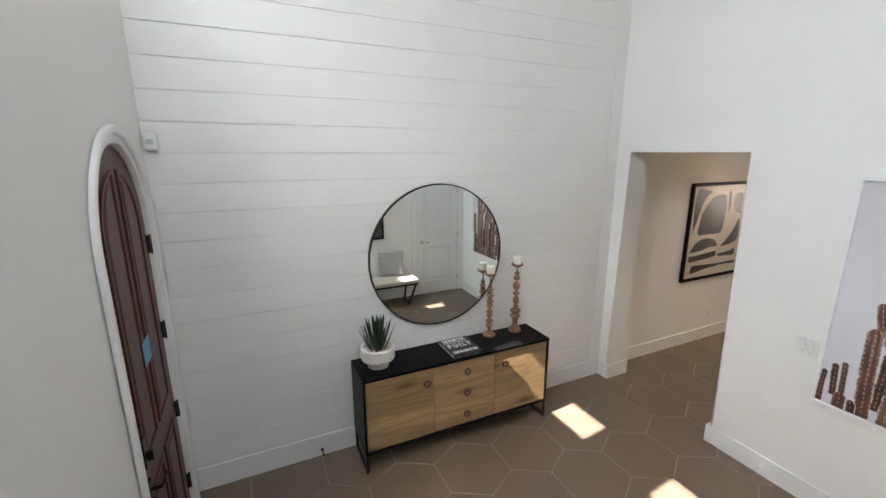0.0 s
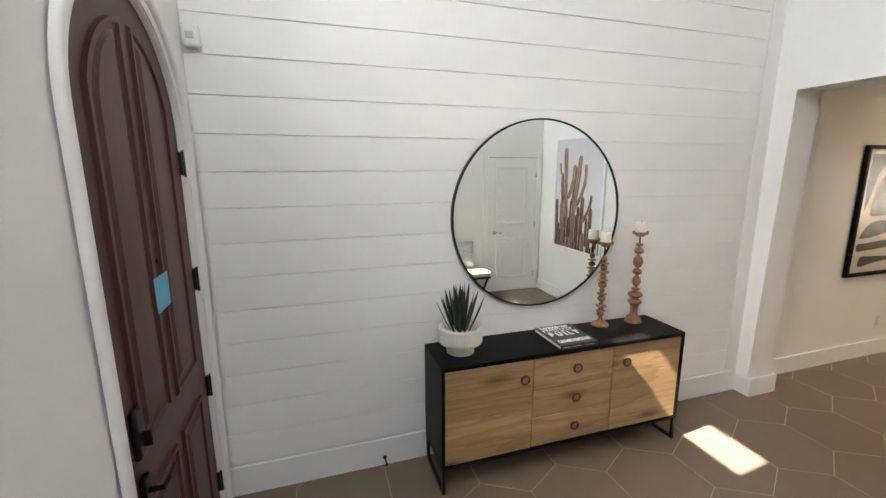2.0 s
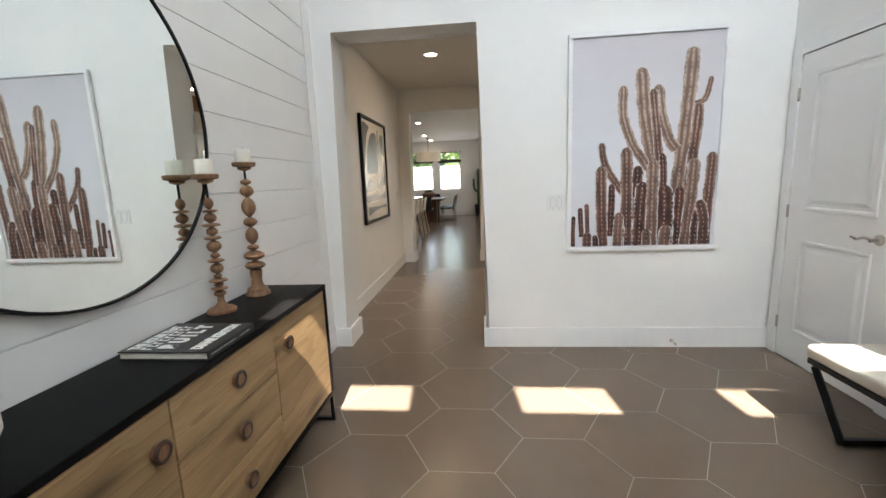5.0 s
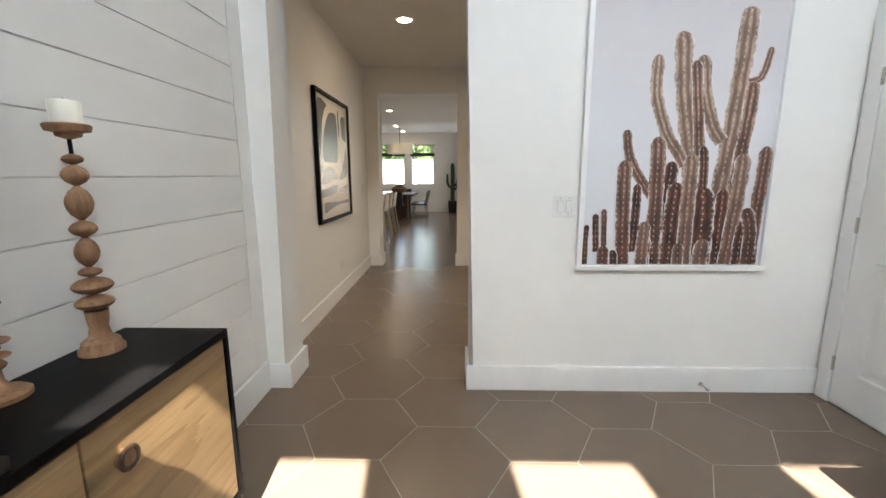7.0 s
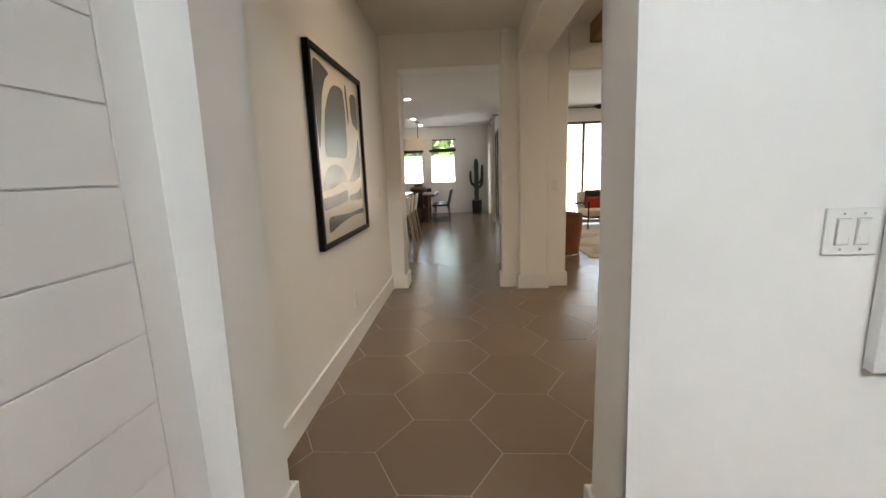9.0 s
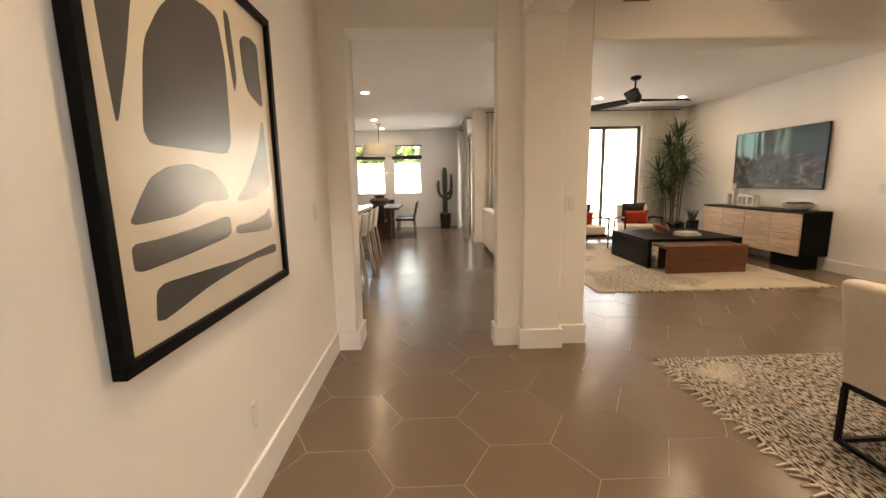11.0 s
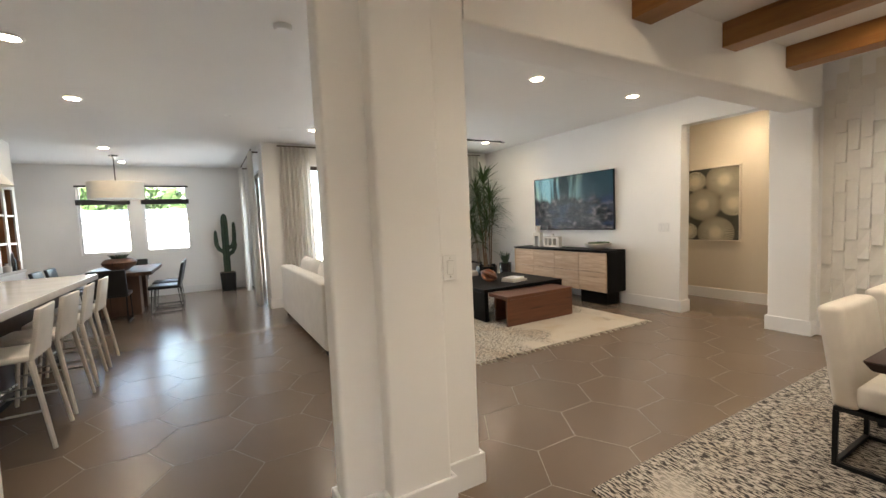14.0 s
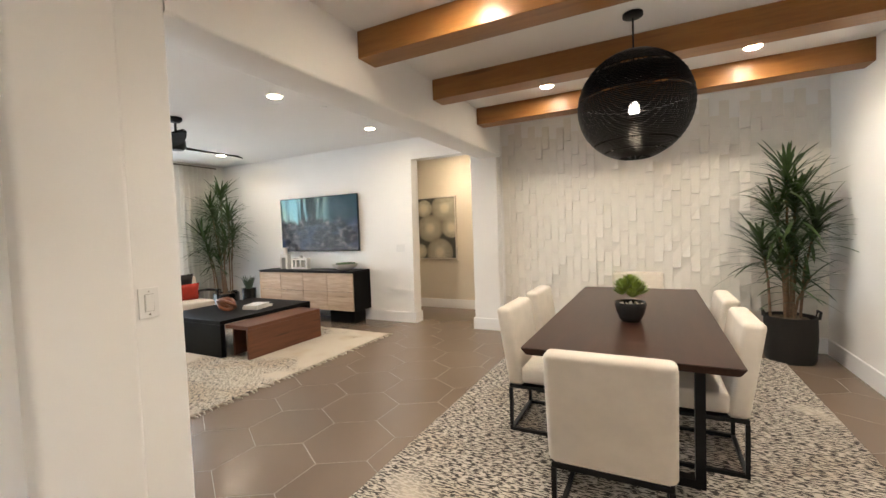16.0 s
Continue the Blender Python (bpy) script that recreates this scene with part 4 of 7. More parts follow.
# large cactus photograph
SKYPRINT, _n, _l, _b = nodes_of("printed_pale_sky")
_sp = _n.new("ShaderNodeSeparateXYZ")
_l.new(coords(_n, _l), _sp.inputs[0])
_l.new(mix_colors(_n, _l, ramp(_n, _l, _sp.outputs[2], 0.0, 0.8), (0.70, 0.70, 0.74), (0.60, 0.56, 0.58)), _b.inputs["Base Color"])
_b.inputs["Roughness"].default_value = 0.6


def cactus_ink(name, lit, shade, freq, deep):
    """Printed ribs with pale spines; the colours of the photograph grow redder and darker towards its foot."""
    m, n, l, b = nodes_of(name)
    t = n.new("ShaderNodeUVMap")
    mp = n.new("ShaderNodeMapping")
    mp.inputs["Scale"].default_value = (freq, 2.2, 1)
    l.new(t.outputs[0], mp.inputs[0])
    w = n.new("ShaderNodeTexWave")
    w.inputs["Scale"].default_value, w.inputs["Distortion"].default_value, w.inputs["Detail"].default_value = 0.42, 3.0, 4
    l.new(mp.outputs[0], w.inputs["Vector"])
    mott = noise_tex(n, l, coords(n, l, (16, 1, 7)), 1.0, 5, 0.7)
    c = mix_colors(n, l, ramp(n, l, w.outputs["Fac"], 0.15, 0.85), shade, lit)
    c = mix_colors(n, l, ramp(n, l, mott, 0.42, 0.66), c, tuple(v * 0.55 for v in shade))
    sx = n.new("ShaderNodeSeparateXYZ")
    l.new(coords(n, l), sx.inputs[0])
    mr = n.new("ShaderNodeMapRange")
    mr.inputs[1].default_value, mr.inputs[2].default_value, mr.inputs[3].default_value, mr.inputs[4].default_value = -0.72, 0.25, deep, 0.0
    l.new(sx.outputs[2], mr.inputs[0])
    c = mix_colors(n, l, mr.outputs[0], c, mix_colors(n, l, ramp(n, l, mott, 0.40, 0.60), (0.15, 0.048, 0.026), (0.028, 0.009, 0.007)))
    su = n.new("ShaderNodeSeparateXYZ")
    l.new(t.outputs[0], su.inputs[0])

    def calc(op, x, k):
        q = n.new("ShaderNodeMath")
        q.operation = op
        l.new(x, q.inputs[0])
        if isinstance(k, float):
            q.inputs[1].default_value = k
        elif k is not None:
            l.new(k, q.inputs[1])
        return q.outputs[0]
    rib = calc("SINE", calc("MULTIPLY", su.outputs[0], 15.7), None)
    dot = calc("SINE", calc("MULTIPLY", sx.outputs[2], 190.0), None)
    spine = calc("MULTIPLY", calc("GREATER_THAN", rib, 0.86), calc("GREATER_THAN", dot, 0.45))
    groove = calc("MULTIPLY", ramp(n, l, calc("MULTIPLY", rib, -1.0), 0.2, 0.9), 0.55)
    c = mix_colors(n, l, groove, c, tuple(v * 0.5 for v in shade))
    c = mix_colors(n, l, calc("MULTIPLY", spine, 0.5), c, (0.66, 0.60, 0.56))
    frost = noise_tex(n, l, coords(n, l, (14, 1, 9)), 1.0, 5, 0.75)
    rim = calc("ABSOLUTE", calc("SUBTRACT", su.outputs[0], 0.5), None)
    rim = calc("MULTIPLY", ramp(n, l, rim, 0.40, 0.47), ramp(n, l, frost, 0.40, 0.56))
    l.new(mix_colors(n, l, rim, c, (0.76, 0.74, 0.74)), b.inputs["Base Color"])
    b.inputs["Roughness"].default_value = 0.6
    return m


INKS = [cactus_ink("printed_cactus_tan", (0.50, 0.365, 0.285), (0.30, 0.175, 0.125), 2.2, 0.74), cactus_ink("printed_cactus_brown", (0.40, 0.255, 0.19), (0.19, 0.088, 0.062), 2.2, 0.95), cactus_ink("printed_cactus_dark", (0.25, 0.11, 0.07), (0.06, 0.02, 0.016), 2.2, 0.95)]
cp = framed("framed_cactus_print", 3.439, 0.655, 1.582, -90, 1.105, 1.585, 0.03, 0.035, TRIM, SKYPRINT, "large cactus photograph print in a white frame")


def column(parent, pts, w, ink, layer):
    """A printed cactus arm along a curved line with a rounded tip."""
    bm = bmesh.new()
    uv = bm.loops.layers.uv.new("UVMap")
    P = [Vector((p[0], 0, p[1])) for p in pts]
    fine = []
    for i in range(len(P) - 1):
        a, b2 = P[max(0, i - 1)], P[min(len(P) - 1, i + 2)]
        for k in range(6):
            t = k / 6
            fine.append(0.5 * ((2 * P[i]) + (P[i + 1] - a) * t + (2 * a - 5 * P[i] + 4 * P[i + 1] - b2) * t * t + (3 * P[i] - a - 3 * P[i + 1] + b2) * t ** 3))
    fine.append(P[-1])
    d = (fine[-1] - fine[-2]).normalized()
    fine += [P[-1] + d * w * 0.32, P[-1] + d * w * 0.46]
    rows = []
    N = len(fine)
    for i, p in enumerate(fine):
        t = (fine[min(i + 1, N - 1)] - fine[max(i - 1, 0)]).normalized()
        s = Vector((t.z, 0, -t.x))
        hw = w / 2 * (1 + 0.05 * math.sin(i * 2.3)) * (1 if i < N - 2 else (0.75 if i == N - 2 else 0.25))
        rows.append((bm.verts.new(p - s * hw + Vector((0, layer, 0))), bm.verts.new(p + s * hw + Vector((0, layer, 0)))))
    for i in range(N - 1):
        f = bm.faces.new((rows[i][0], rows[i][1], rows[i + 1][1], rows[i + 1][0]))
        for lp, u, v in zip(f.loops, (0, 1, 1, 0), (i, i, i + 1, i + 1)):
            lp[uv].uv = (u, v * 0.1)
    return part("printed_cactus", bm, ink, parent)


fx = lambda u: -0.52 + 1.04 * u
fz = lambda v: -0.755 + 1.51 * v
# each arm: base, bends and tip in shares of the sheet, its width, and its ink
arms = [(((0.575, 0.30), (0.563, 0.41), (0.50, 0.637), (0.47, 0.838)), 0.088, 0),
        (((0.53, 0.38), (0.497, 0.425), (0.42, 0.503), (0.352, 0.637), (0.348, 0.77)), 0.06, 0),
        (((0.72, 0.47), (0.664, 0.525), (0.61, 0.637), (0.585, 0.765)), 0.066, 0), (((0.62, 0.25), (0.60, 0.46), (0.55, 0.75)), 0.055, 1),
        (((0.73, 0.0), (0.735, 0.235), (0.762, 0.458), (0.786, 0.715), (0.80, 0.916)), 0.088, 0), (((0.83, 0.68), (0.892, 0.70), (0.925, 0.80)), 0.036, 1),
        (((0.82, 0.0), (0.82, 0.30), (0.845, 0.525), (0.855, 0.67)), 0.068, 1), (((0.81, 0.0), (0.835, 0.235), (0.846, 0.41)), 0.076, 0),
        (((0.945, 0.0), (0.955, 0.27), (0.965, 0.44)), 0.066, 1), (((0.43, 0.22), (0.33, 0.30), (0.235, 0.41), (0.21, 0.51)), 0.048, 1),
        (((0.23, 0.0), (0.215, 0.21), (0.21, 0.39)), 0.070, 1), (((0.28, 0.05), (0.285, 0.2), (0.287, 0.31)), 0.045, 2),
        (((0.40, 0.0), (0.39, 0.30), (0.383, 0.475)), 0.074, 1), (((0.43, 0.0), (0.445, 0.20), (0.465, 0.385)), 0.070, 2),
        (((0.575, 0.0), (0.57, 0.21), (0.57, 0.41)), 0.074, 0), (((0.665, 0.0), (0.668, 0.05), (0.672, 0.085)), 0.078, 0),
        (((0.54, 0.0), (0.54, 0.04), (0.54, 0.075)), 0.058, 0), (((0.335, 0.0), (0.338, 0.08), (0.342, 0.16)), 0.062, 0),
        (((0.078, 0.05), (0.07, 0.12), (0.066, 0.20)), 0.034, 2), (((0.12, 0.05), (0.115, 0.14), (0.11, 0.22)), 0.030, 1),
        (((0.015, 0.0), (0.015, 0.08), (0.017, 0.16)), 0.028, 2), (((0.115, 0.0), (0.117, 0.03), (0.117, 0.065)), 0.060, 1),
        (((0.66, 0.0), (0.66, 0.14), (0.655, 0.27)), 0.115, 2), (((0.49, 0.0), (0.49, 0.15), (0.50, 0.30)), 0.085, 2),
        (((0.93, 0.0), (0.93, 0.12), (0.905, 0.21)), 0.068, 1), (((0.645, 0.24), (0.64, 0.36), (0.63, 0.45)), 0.045, 2),
        (((0.755, 0.0), (0.757, 0.16), (0.76, 0.28)), 0.07, 2), (((0.34, 0.0), (0.34, 0.05), (0.345, 0.10)), 0.075, 2),
        (((0.18, 0.0), (0.178, 0.03), (0.175, 0.055)), 0.042, 2), (((0.88, 0.0), (0.88, 0.08), (0.89, 0.16)), 0.07, 2)]
for i, (pts_, w, k) in enumerate(sorted(arms, key=lambda q: -q[0][-1][1] - (0.0 if q[2] < 2 else 0.18))):
    line = [(fx(u), fz(v)) for u, v in pts_]
    column(cp, line[:-1] + [(line[-1][0], line[-1][1] - 0.02)], w * 1.22, INKS[k], -0.0182 - 0.00025 * i)

# abstract print in the hall
CREAMSHEET = plain("cream_paper", (0.62, 0.57, 0.48), 0.7, 0.02, 4, 300, 0.1)
GREYINK = plain("charcoal_ink", (0.032, 0.029, 0.028), 0.65, 0.2, 5, 200, 0.1)
ab = framed("framed_abstract_print", 5.385, 3.214, 1.522, 0, 1.185, 1.25, 0.036, 0.04, BLACKWOOD, CREAMSHEET, "abstract charcoal shapes on cream paper in a black frame")
for _m in (CREAMSHEET, GREYINK):
    _p = _m.node_tree.nodes["Principled BSDF"]
    _p.inputs["Coat Weight"].default_value, _p.inputs["Coat Roughness"].default_value = 0.9, 0.26
ax = lambda u: -0.543 + 1.086 * u
az = lambda v: 0.575 - 1.15 * v


def blob(pl, k=5):
    """Rounds an outline by cutting its corners."""
    for _ in range(2):
        out = []
        for a, b2 in zip(pl, pl[1:] + pl[:1]):
            out += [(a[0] * 0.86 + b2[0] * 0.14, a[1] * 0.86 + b2[1] * 0.14), (a[0] * 0.14 + b2[0] * 0.86, a[1] * 0.14 + b2[1] * 0.86)]
        pl = out
    return pl


for pl_ in ([(.06, .02), (.16, .02), (.33, .05), (.24, .10), (.17, .19), (.12, .35), (.06, .51), (.05, .38), (.04, .14)],
            [(.19, .29), (.27, .19), (.34, .13), (.41, .10), (.52, .09), (.60, .10), (.63, .23), (.61, .53), (.35, .53), (.14, .53)],
            [(.10, .66), (.15, .61), (.23, .58), (.34, .57), (.47, .59), (.54, .64), (.56, .68), (.40, .68), (.26, .71), (.05, .72)],
            [(.65, .05), (.69, .06), (.71, .26), (.68, .32), (.65, .15)],
            [(.76, .12), (.80, .09), (.87, .08), (.93, .09), (.93, .20), (.94, .33), (.80, .29), (.77, .23)],
            [(.92, .36), (.94, .50), (.94, .64), (.80, .68), (.60, .69), (.72, .62), (.84, .50)],
            [(.05, .76), (.16, .76), (.33, .75), (.55, .73), (.55, .80), (.27, .82), (.05, .83)],
            [(.59, .77), (.72, .77), (.87, .75), (.91, .72), (.93, .82), (.58, .80)],
            [(.12, .87), (.36, .88), (.59, .89), (.95, .88), (.95, .92), (.70, .91), (.38, .93), (.10, .97)]):
    shape(blob([(ax(u), az(v)) for u, v in pl_]), ab, GREYINK, -0.0206)

# barrel-cactus print in the passage
OLIVESHEET = plain("dark_olive_print", (0.045, 0.045, 0.035), 0.6, 0.2, 10, 100, 0.05)


def barrel_ink():
    m, n, l, b = nodes_of("printed_barrel_cactus")
    g = n.new("ShaderNodeTexCoord")
    s = n.new("ShaderNodeSeparateXYZ")
    l.new(g.outputs["Object"], s.inputs[0])
    at = n.new("ShaderNodeMath")
    at.operation = "ARCTAN2"
    l.new(s.outputs[2], at.inputs[0])
    l.new(s.outputs[0], at.inputs[1])
    mu = n.new("ShaderNodeMath")
    mu.operation = "MULTIPLY"
    mu.inputs[1].default_value = 46
    l.new(at.outputs[0], mu.inputs[0])
    si = n.new("ShaderNodeMath")
    si.operation = "SINE"
    l.new(mu.outputs[0], si.inputs[0])
    ln = n.new("ShaderNodeVectorMath")
    ln.operation = "LENGTH"
    l.new(g.outputs["Object"], ln.inputs[0])
    c = mix_colors(n, l, ramp(n, l, si.outputs[0], 0.0, 0.6), (0.19, 0.17, 0.115), (0.60, 0.55, 0.43))
    c = mix_colors(n, l, ramp(n, l, ln.outputs["Value"], 0.05, 0.13), (0.62, 0.56, 0.42), c)
    c = mix_colors(n, l, ramp(n, l, ln.outputs["Value"], 0.17, 0.34), c, (0.10, 0.085, 0.055))
    l.new(c, b.inputs["Base Color"])
    b.inputs["Roughness"].default_value = 0.6
    return m


BARREL = barrel_ink()
FRAMEPALE = wood("pale_frame_wood", (0.76, 0.70, 0.60), (0.60, 0.52, 0.42), "z", 0.5)
bp = framed("framed_barrel_cactus_print", 8.81, -4.499, 1.47, 180, 0.80, 1.15, 0.022, 0.035, FRAMEPALE, OLIVESHEET, "barrel cactus photograph in a slim pale wood frame")
for i, (u, v, r) in enumerate(((-0.26, 0.37, 0.17), (0.17, 0.36, 0.27), (0.30, 0.0, 0.20), (-0.14, 0.0, 0.27), (-0.37, -0.42, 0.15), (0.05, -0.44, 0.27))):
    c = []
    for k in range(40):
        p = (r * math.cos(2 * math.pi * k / 40), r * 0.92 * math.sin(2 * math.pi * k / 40))
        c.append((min(max(p[0] + u, -0.376), 0.376) - u, min(max(p[1] + v, -0.551), 0.551) - v))
    o = shape(c, bp, BARREL, 0.0, "printed_cactus")
    o.location = (u, -0.0186 - 0.0006 * i, v)

# dark picture over the bench
framed("framed_dark_print", 1.48, -0.329, 1.42, 180, 0.9, 0.66, 0.03, 0.03, BLACKWOOD, OLIVESHEET, "dark print in a black frame over the bench")

# panelled interior door in the foyer
dd = thing("door_2", 2.92, -0.33, 0, 180, "white two-panel interior door, closed", "door", "", "structure")
part("door_leaf", box(-0.40, 0.40, -0.012, 0.0, 0.012, 2.112), TRIM, dd)
for z0, z1 in ((0.22, 0.88), (1.08, 1.98)):
    bm = bmesh.new()
    rings = []
    for d, yy in ((0, -0.012), (0.006, -0.021), (0.02, -0.021), (0.03, -0.013), (0.05, -0.013), (0.075, -0.019)):
        rings.append([bm.verts.new((sx * (0.27 - d), yy, zz)) for sx, zz in ((-1, z0 + d), (1, z0 + d), (1, z1 - d), (-1, z1 - d))])
    for a, c in zip(rings, rings[1:]):
        for i in range(4):
            bm.faces.new((a[i], a[(i + 1) % 4], c[(i + 1) % 4], c[i]))
    bm.faces.new(rings[-1])
    part("door_panel", bm, TRIM, dd)
part("casing", box(-0.49, -0.404, -0.02, 0, 0, 2.20, 0.004), TRIM, dd)
part("casing", box(0.404, 0.49, -0.02, 0, 0, 2.20, 0.004), TRIM, dd)
part("casing", box(-0.404, 0.404, -0.02, 0, 2.118, 2.20, 0.004), TRIM, dd)
# black strip fills the head gap and gives its shade by colour
part("door_gap_shade", box(-0.404, 0.404, -0.004, -0.0005, 2.112, 2.118), BLACKWOOD, dd)
ro = lathe([(0.031, 0.0), (0.031, 0.006), (0.022, 0.012), (0.012, 0.014), (0.011, 0.05)], 24)
bmesh.ops.transform(ro, matrix=pose(0.30, -0.012, 0.96, 90, 0, 0), verts=ro.verts)
rose = part("handle_rose", ro, NICKEL, dd, "", True)
part("lever", tube([(0.30, -0.055, 0.96), (0.26, -0.06, 0.972), (0.21, -0.058, 0.955), (0.17, -0.056, 0.965)], 0.009, 0.007), NICKEL, rose, "satin nickel wave lever handle", True)
for z in (1.86, 1.07, 0.25):
    part("hinge", box(-0.412, -0.398, -0.024, -0.012, z - 0.045, z + 0.045, 0.003), NICKEL, dd)

# bench and pillow by the door
be = thing("bench", 1.78, -0.02, 0, 0, "upholstered cream bench on angled black metal legs", "bench")
part("seat_cushion", box(-0.58, 0.58, -0.22, 0.22, 0.40, 0.475, 0.025, 4), FABRIC, be, "", True)
part("seat_frame", box(-0.57, 0.57, -0.21, 0.21, 0.37, 0.40, 0.004), BLACKMETAL, be)
for sx in (-1, 1):
    bm = bmesh.new()
    bar(bm, (sx * 0.52, -0.20, 0.355), (sx * 0.43, -0.12, 0.02), 0.028)
    bar(bm, (sx * 0.52, 0.20, 0.355), (sx * 0.43, 0.12, 0.02), 0.028)
    bar(bm, (sx * 0.43, -0.10, 0.016), (sx * 0.43, 0.10, 0.016), 0.0278)
    part("leg", bm, BLACKMETAL, be, "angled black metal leg")


def pillow_mesh(w, h, t):
    bm = bmesh.new()
    n = 10
    g = {}
    for s in (1, -1):
        for i in range(n + 1):
            for j in range(n + 1):
                u, v = -1 + 2 * i / n, -1 + 2 * j / n
                edge = max(0.0, (1 - u ** 4) * (1 - v ** 4)) ** 0.55
                pinch = 1 - 0.07 * (1 - abs(u * v)) * max(abs(u), abs(v)) ** 4
                if s == -1 and (i in (0, n) or j in (0, n)):
                    g[s, i, j] = g[1, i, j]
                else:
                    g[s, i, j] = bm.verts.new((u * w / 2 * pinch, s * t / 2 * edge, v * h / 2 * pinch))
        for i in range(n):
            for j in range(n):
                bm.faces.new((g[s, i, j], g[s, i + 1, j], g[s, i + 1, j + 1], g[s, i, j + 1]))
    return bm


STRIPE, _n, _l, _b = nodes_of("striped_cushion_fabric")
_w = _n.new("ShaderNodeTexWave")
_w.bands_direction = "Z"
_w.inputs["Scale"].default_value = 16
_l.new(coords(_n, _l), _w.inputs["Vector"])
_l.new(mix_colors(_n, _l, ramp(_n, _l, _w.outputs["Fac"], 0.42, 0.58), (0.62, 0.60, 0.57), (0.11, 0.12, 0.13)), _b.inputs["Base Color"])
_b.inputs["Roughness"].default_value = 0.9


def cushion(x, y, z, rx, rz, w, h, t, mat, label):
    ob = solid("cushion", pillow_mesh(w, h, t), mat, label, "cushion", "", True)
    ob.matrix_world = pose(x, y, z, rx, 0, rz)


cushion(2.01, -0.175, 0.672, 14, 8, 0.42, 0.42, 0.13, STRIPE, "grey and white striped cushion leaning on the bench")

# wood-clad opening high over the foyer door, and a vent on the side wall
so = thing("wood_panel", 2.95, -0.33, 3.23, 180, "brown slatted wooden panel high on the foyer wall", "wall panelling")
part("panel_board", box(-0.49, 0.55, -0.03, 0, 0, 1.1, 0.003), BEAMWOOD, so)
part("rail", box(-0.49, 0.55, -0.05, -0.03, 0, 0.05, 0.003), REDWOOD, so)
for k in range(7):
    part("slot", box(-0.38, -0.30, -0.034, -0.029, 0.15 + k * 0.12, 0.165 + k * 0.12), BLACKWOOD, so)
ve = thing("wall_vent", 3.44, 0.70, 3.45, -90, "white louvred air vent high on the wall", "vent")
part("frame", box(-0.17, 0.17, -0.008, 0, -0.1, 0.1, 0.003), WHITEPLASTIC, ve)
for k in range(6):
    part("louvre", box(-0.15, 0.15, -0.016, -0.008, -0.082 + k * 0.028, -0.066 + k * 0.028, 0.002, 1), plain("vent_grey", (0.3, 0.3, 0.3), 0.5) if k == 0 else bpy.data.materials["vent_grey"], ve)


# ---------- ceiling fixtures ----------
def can_light(x, y, z=CEIL, watts=0.39, color=(1.0, 0.89, 0.74), spread=130):
    e = thing("recessed_light", x, y, z, 0, "round white recessed ceiling light, switched on", "ceiling light", "recessed ceiling lights")
    part("trim_ring", lathe([(0.088, -0.001), (0.088, -0.006), (0.066, -0.010), (0.062, -0.001)], 32), WHITEPLASTIC, e, "", True)
    part("lens", lathe([(0.061, -0.003), (0.05, -0.008), (0.001, -0.009)], 28), CANGLOW, e, "warm glowing lens")
    la = bpy.data.lights.new("can_lamp", "AREA")
    la.shape, la.size, la.energy, la.color, la.spread = "DISK", 0.11, watts, color, radians(spread)
    o = new("can_lamp", la)
    o.matrix_world = pose(x, y, z - 0.014)


HALLW = (1.0, 0.80, 0.56)
can_light(5.315, 2.425, watts=0.60, color=HALLW, spread=112)
for x, y in ((8.665, -0.79), (8.68, -2.39), (11.82, -0.79), (11.82, -2.39), (11.78, 0.83)):
    can_light(x, y)
for x, y in ((9.49, 3.47), (11.05, 3.46), (14.1, 3.72), (15.75, 3.71)):
    can_light(x, y, watts=0.08 if x > 15 else (0.14 if x > 13 else 0.46))
for x, y in ((6.18, 0.12), (4.50, 0.12), (6.2, -2.05), (4.50, -2.05)):
    can_light(x, y, watts=0.85)
can_light(8.3, -3.95, watts=0.5, color=HALLW)


def disc_fixture(name, x, y, r, h, label, category):
    e = thing(name, x, y, CEIL, 0, label, category)
    part("base", lathe([(r, 0), (r, -h * 0.5), (r * 0.8, -h), (r * 0.2, -h * 1.02)], 32), WHITEPLASTIC, e, "", True)
    return e


disc_fixture("smoke_detector", 8.53, 1.76, 0.065, 0.035, "round white smoke detector on the ceiling", "smoke detector")
disc_fixture("sprinkler_cover", 8.52, -1.34, 0.035, 0.008, "small white sprinkler cover plate", "sprinkler")
disc_fixture("sprinkler_cover", 11.3, 2.0, 0.035, 0.008, "small white sprinkler cover plate", "sprinkler")
sp = disc_fixture("ceiling_speaker", 11.8, 1.21, 0.12, 0.008, "round white in-ceiling speaker grille", "speaker")

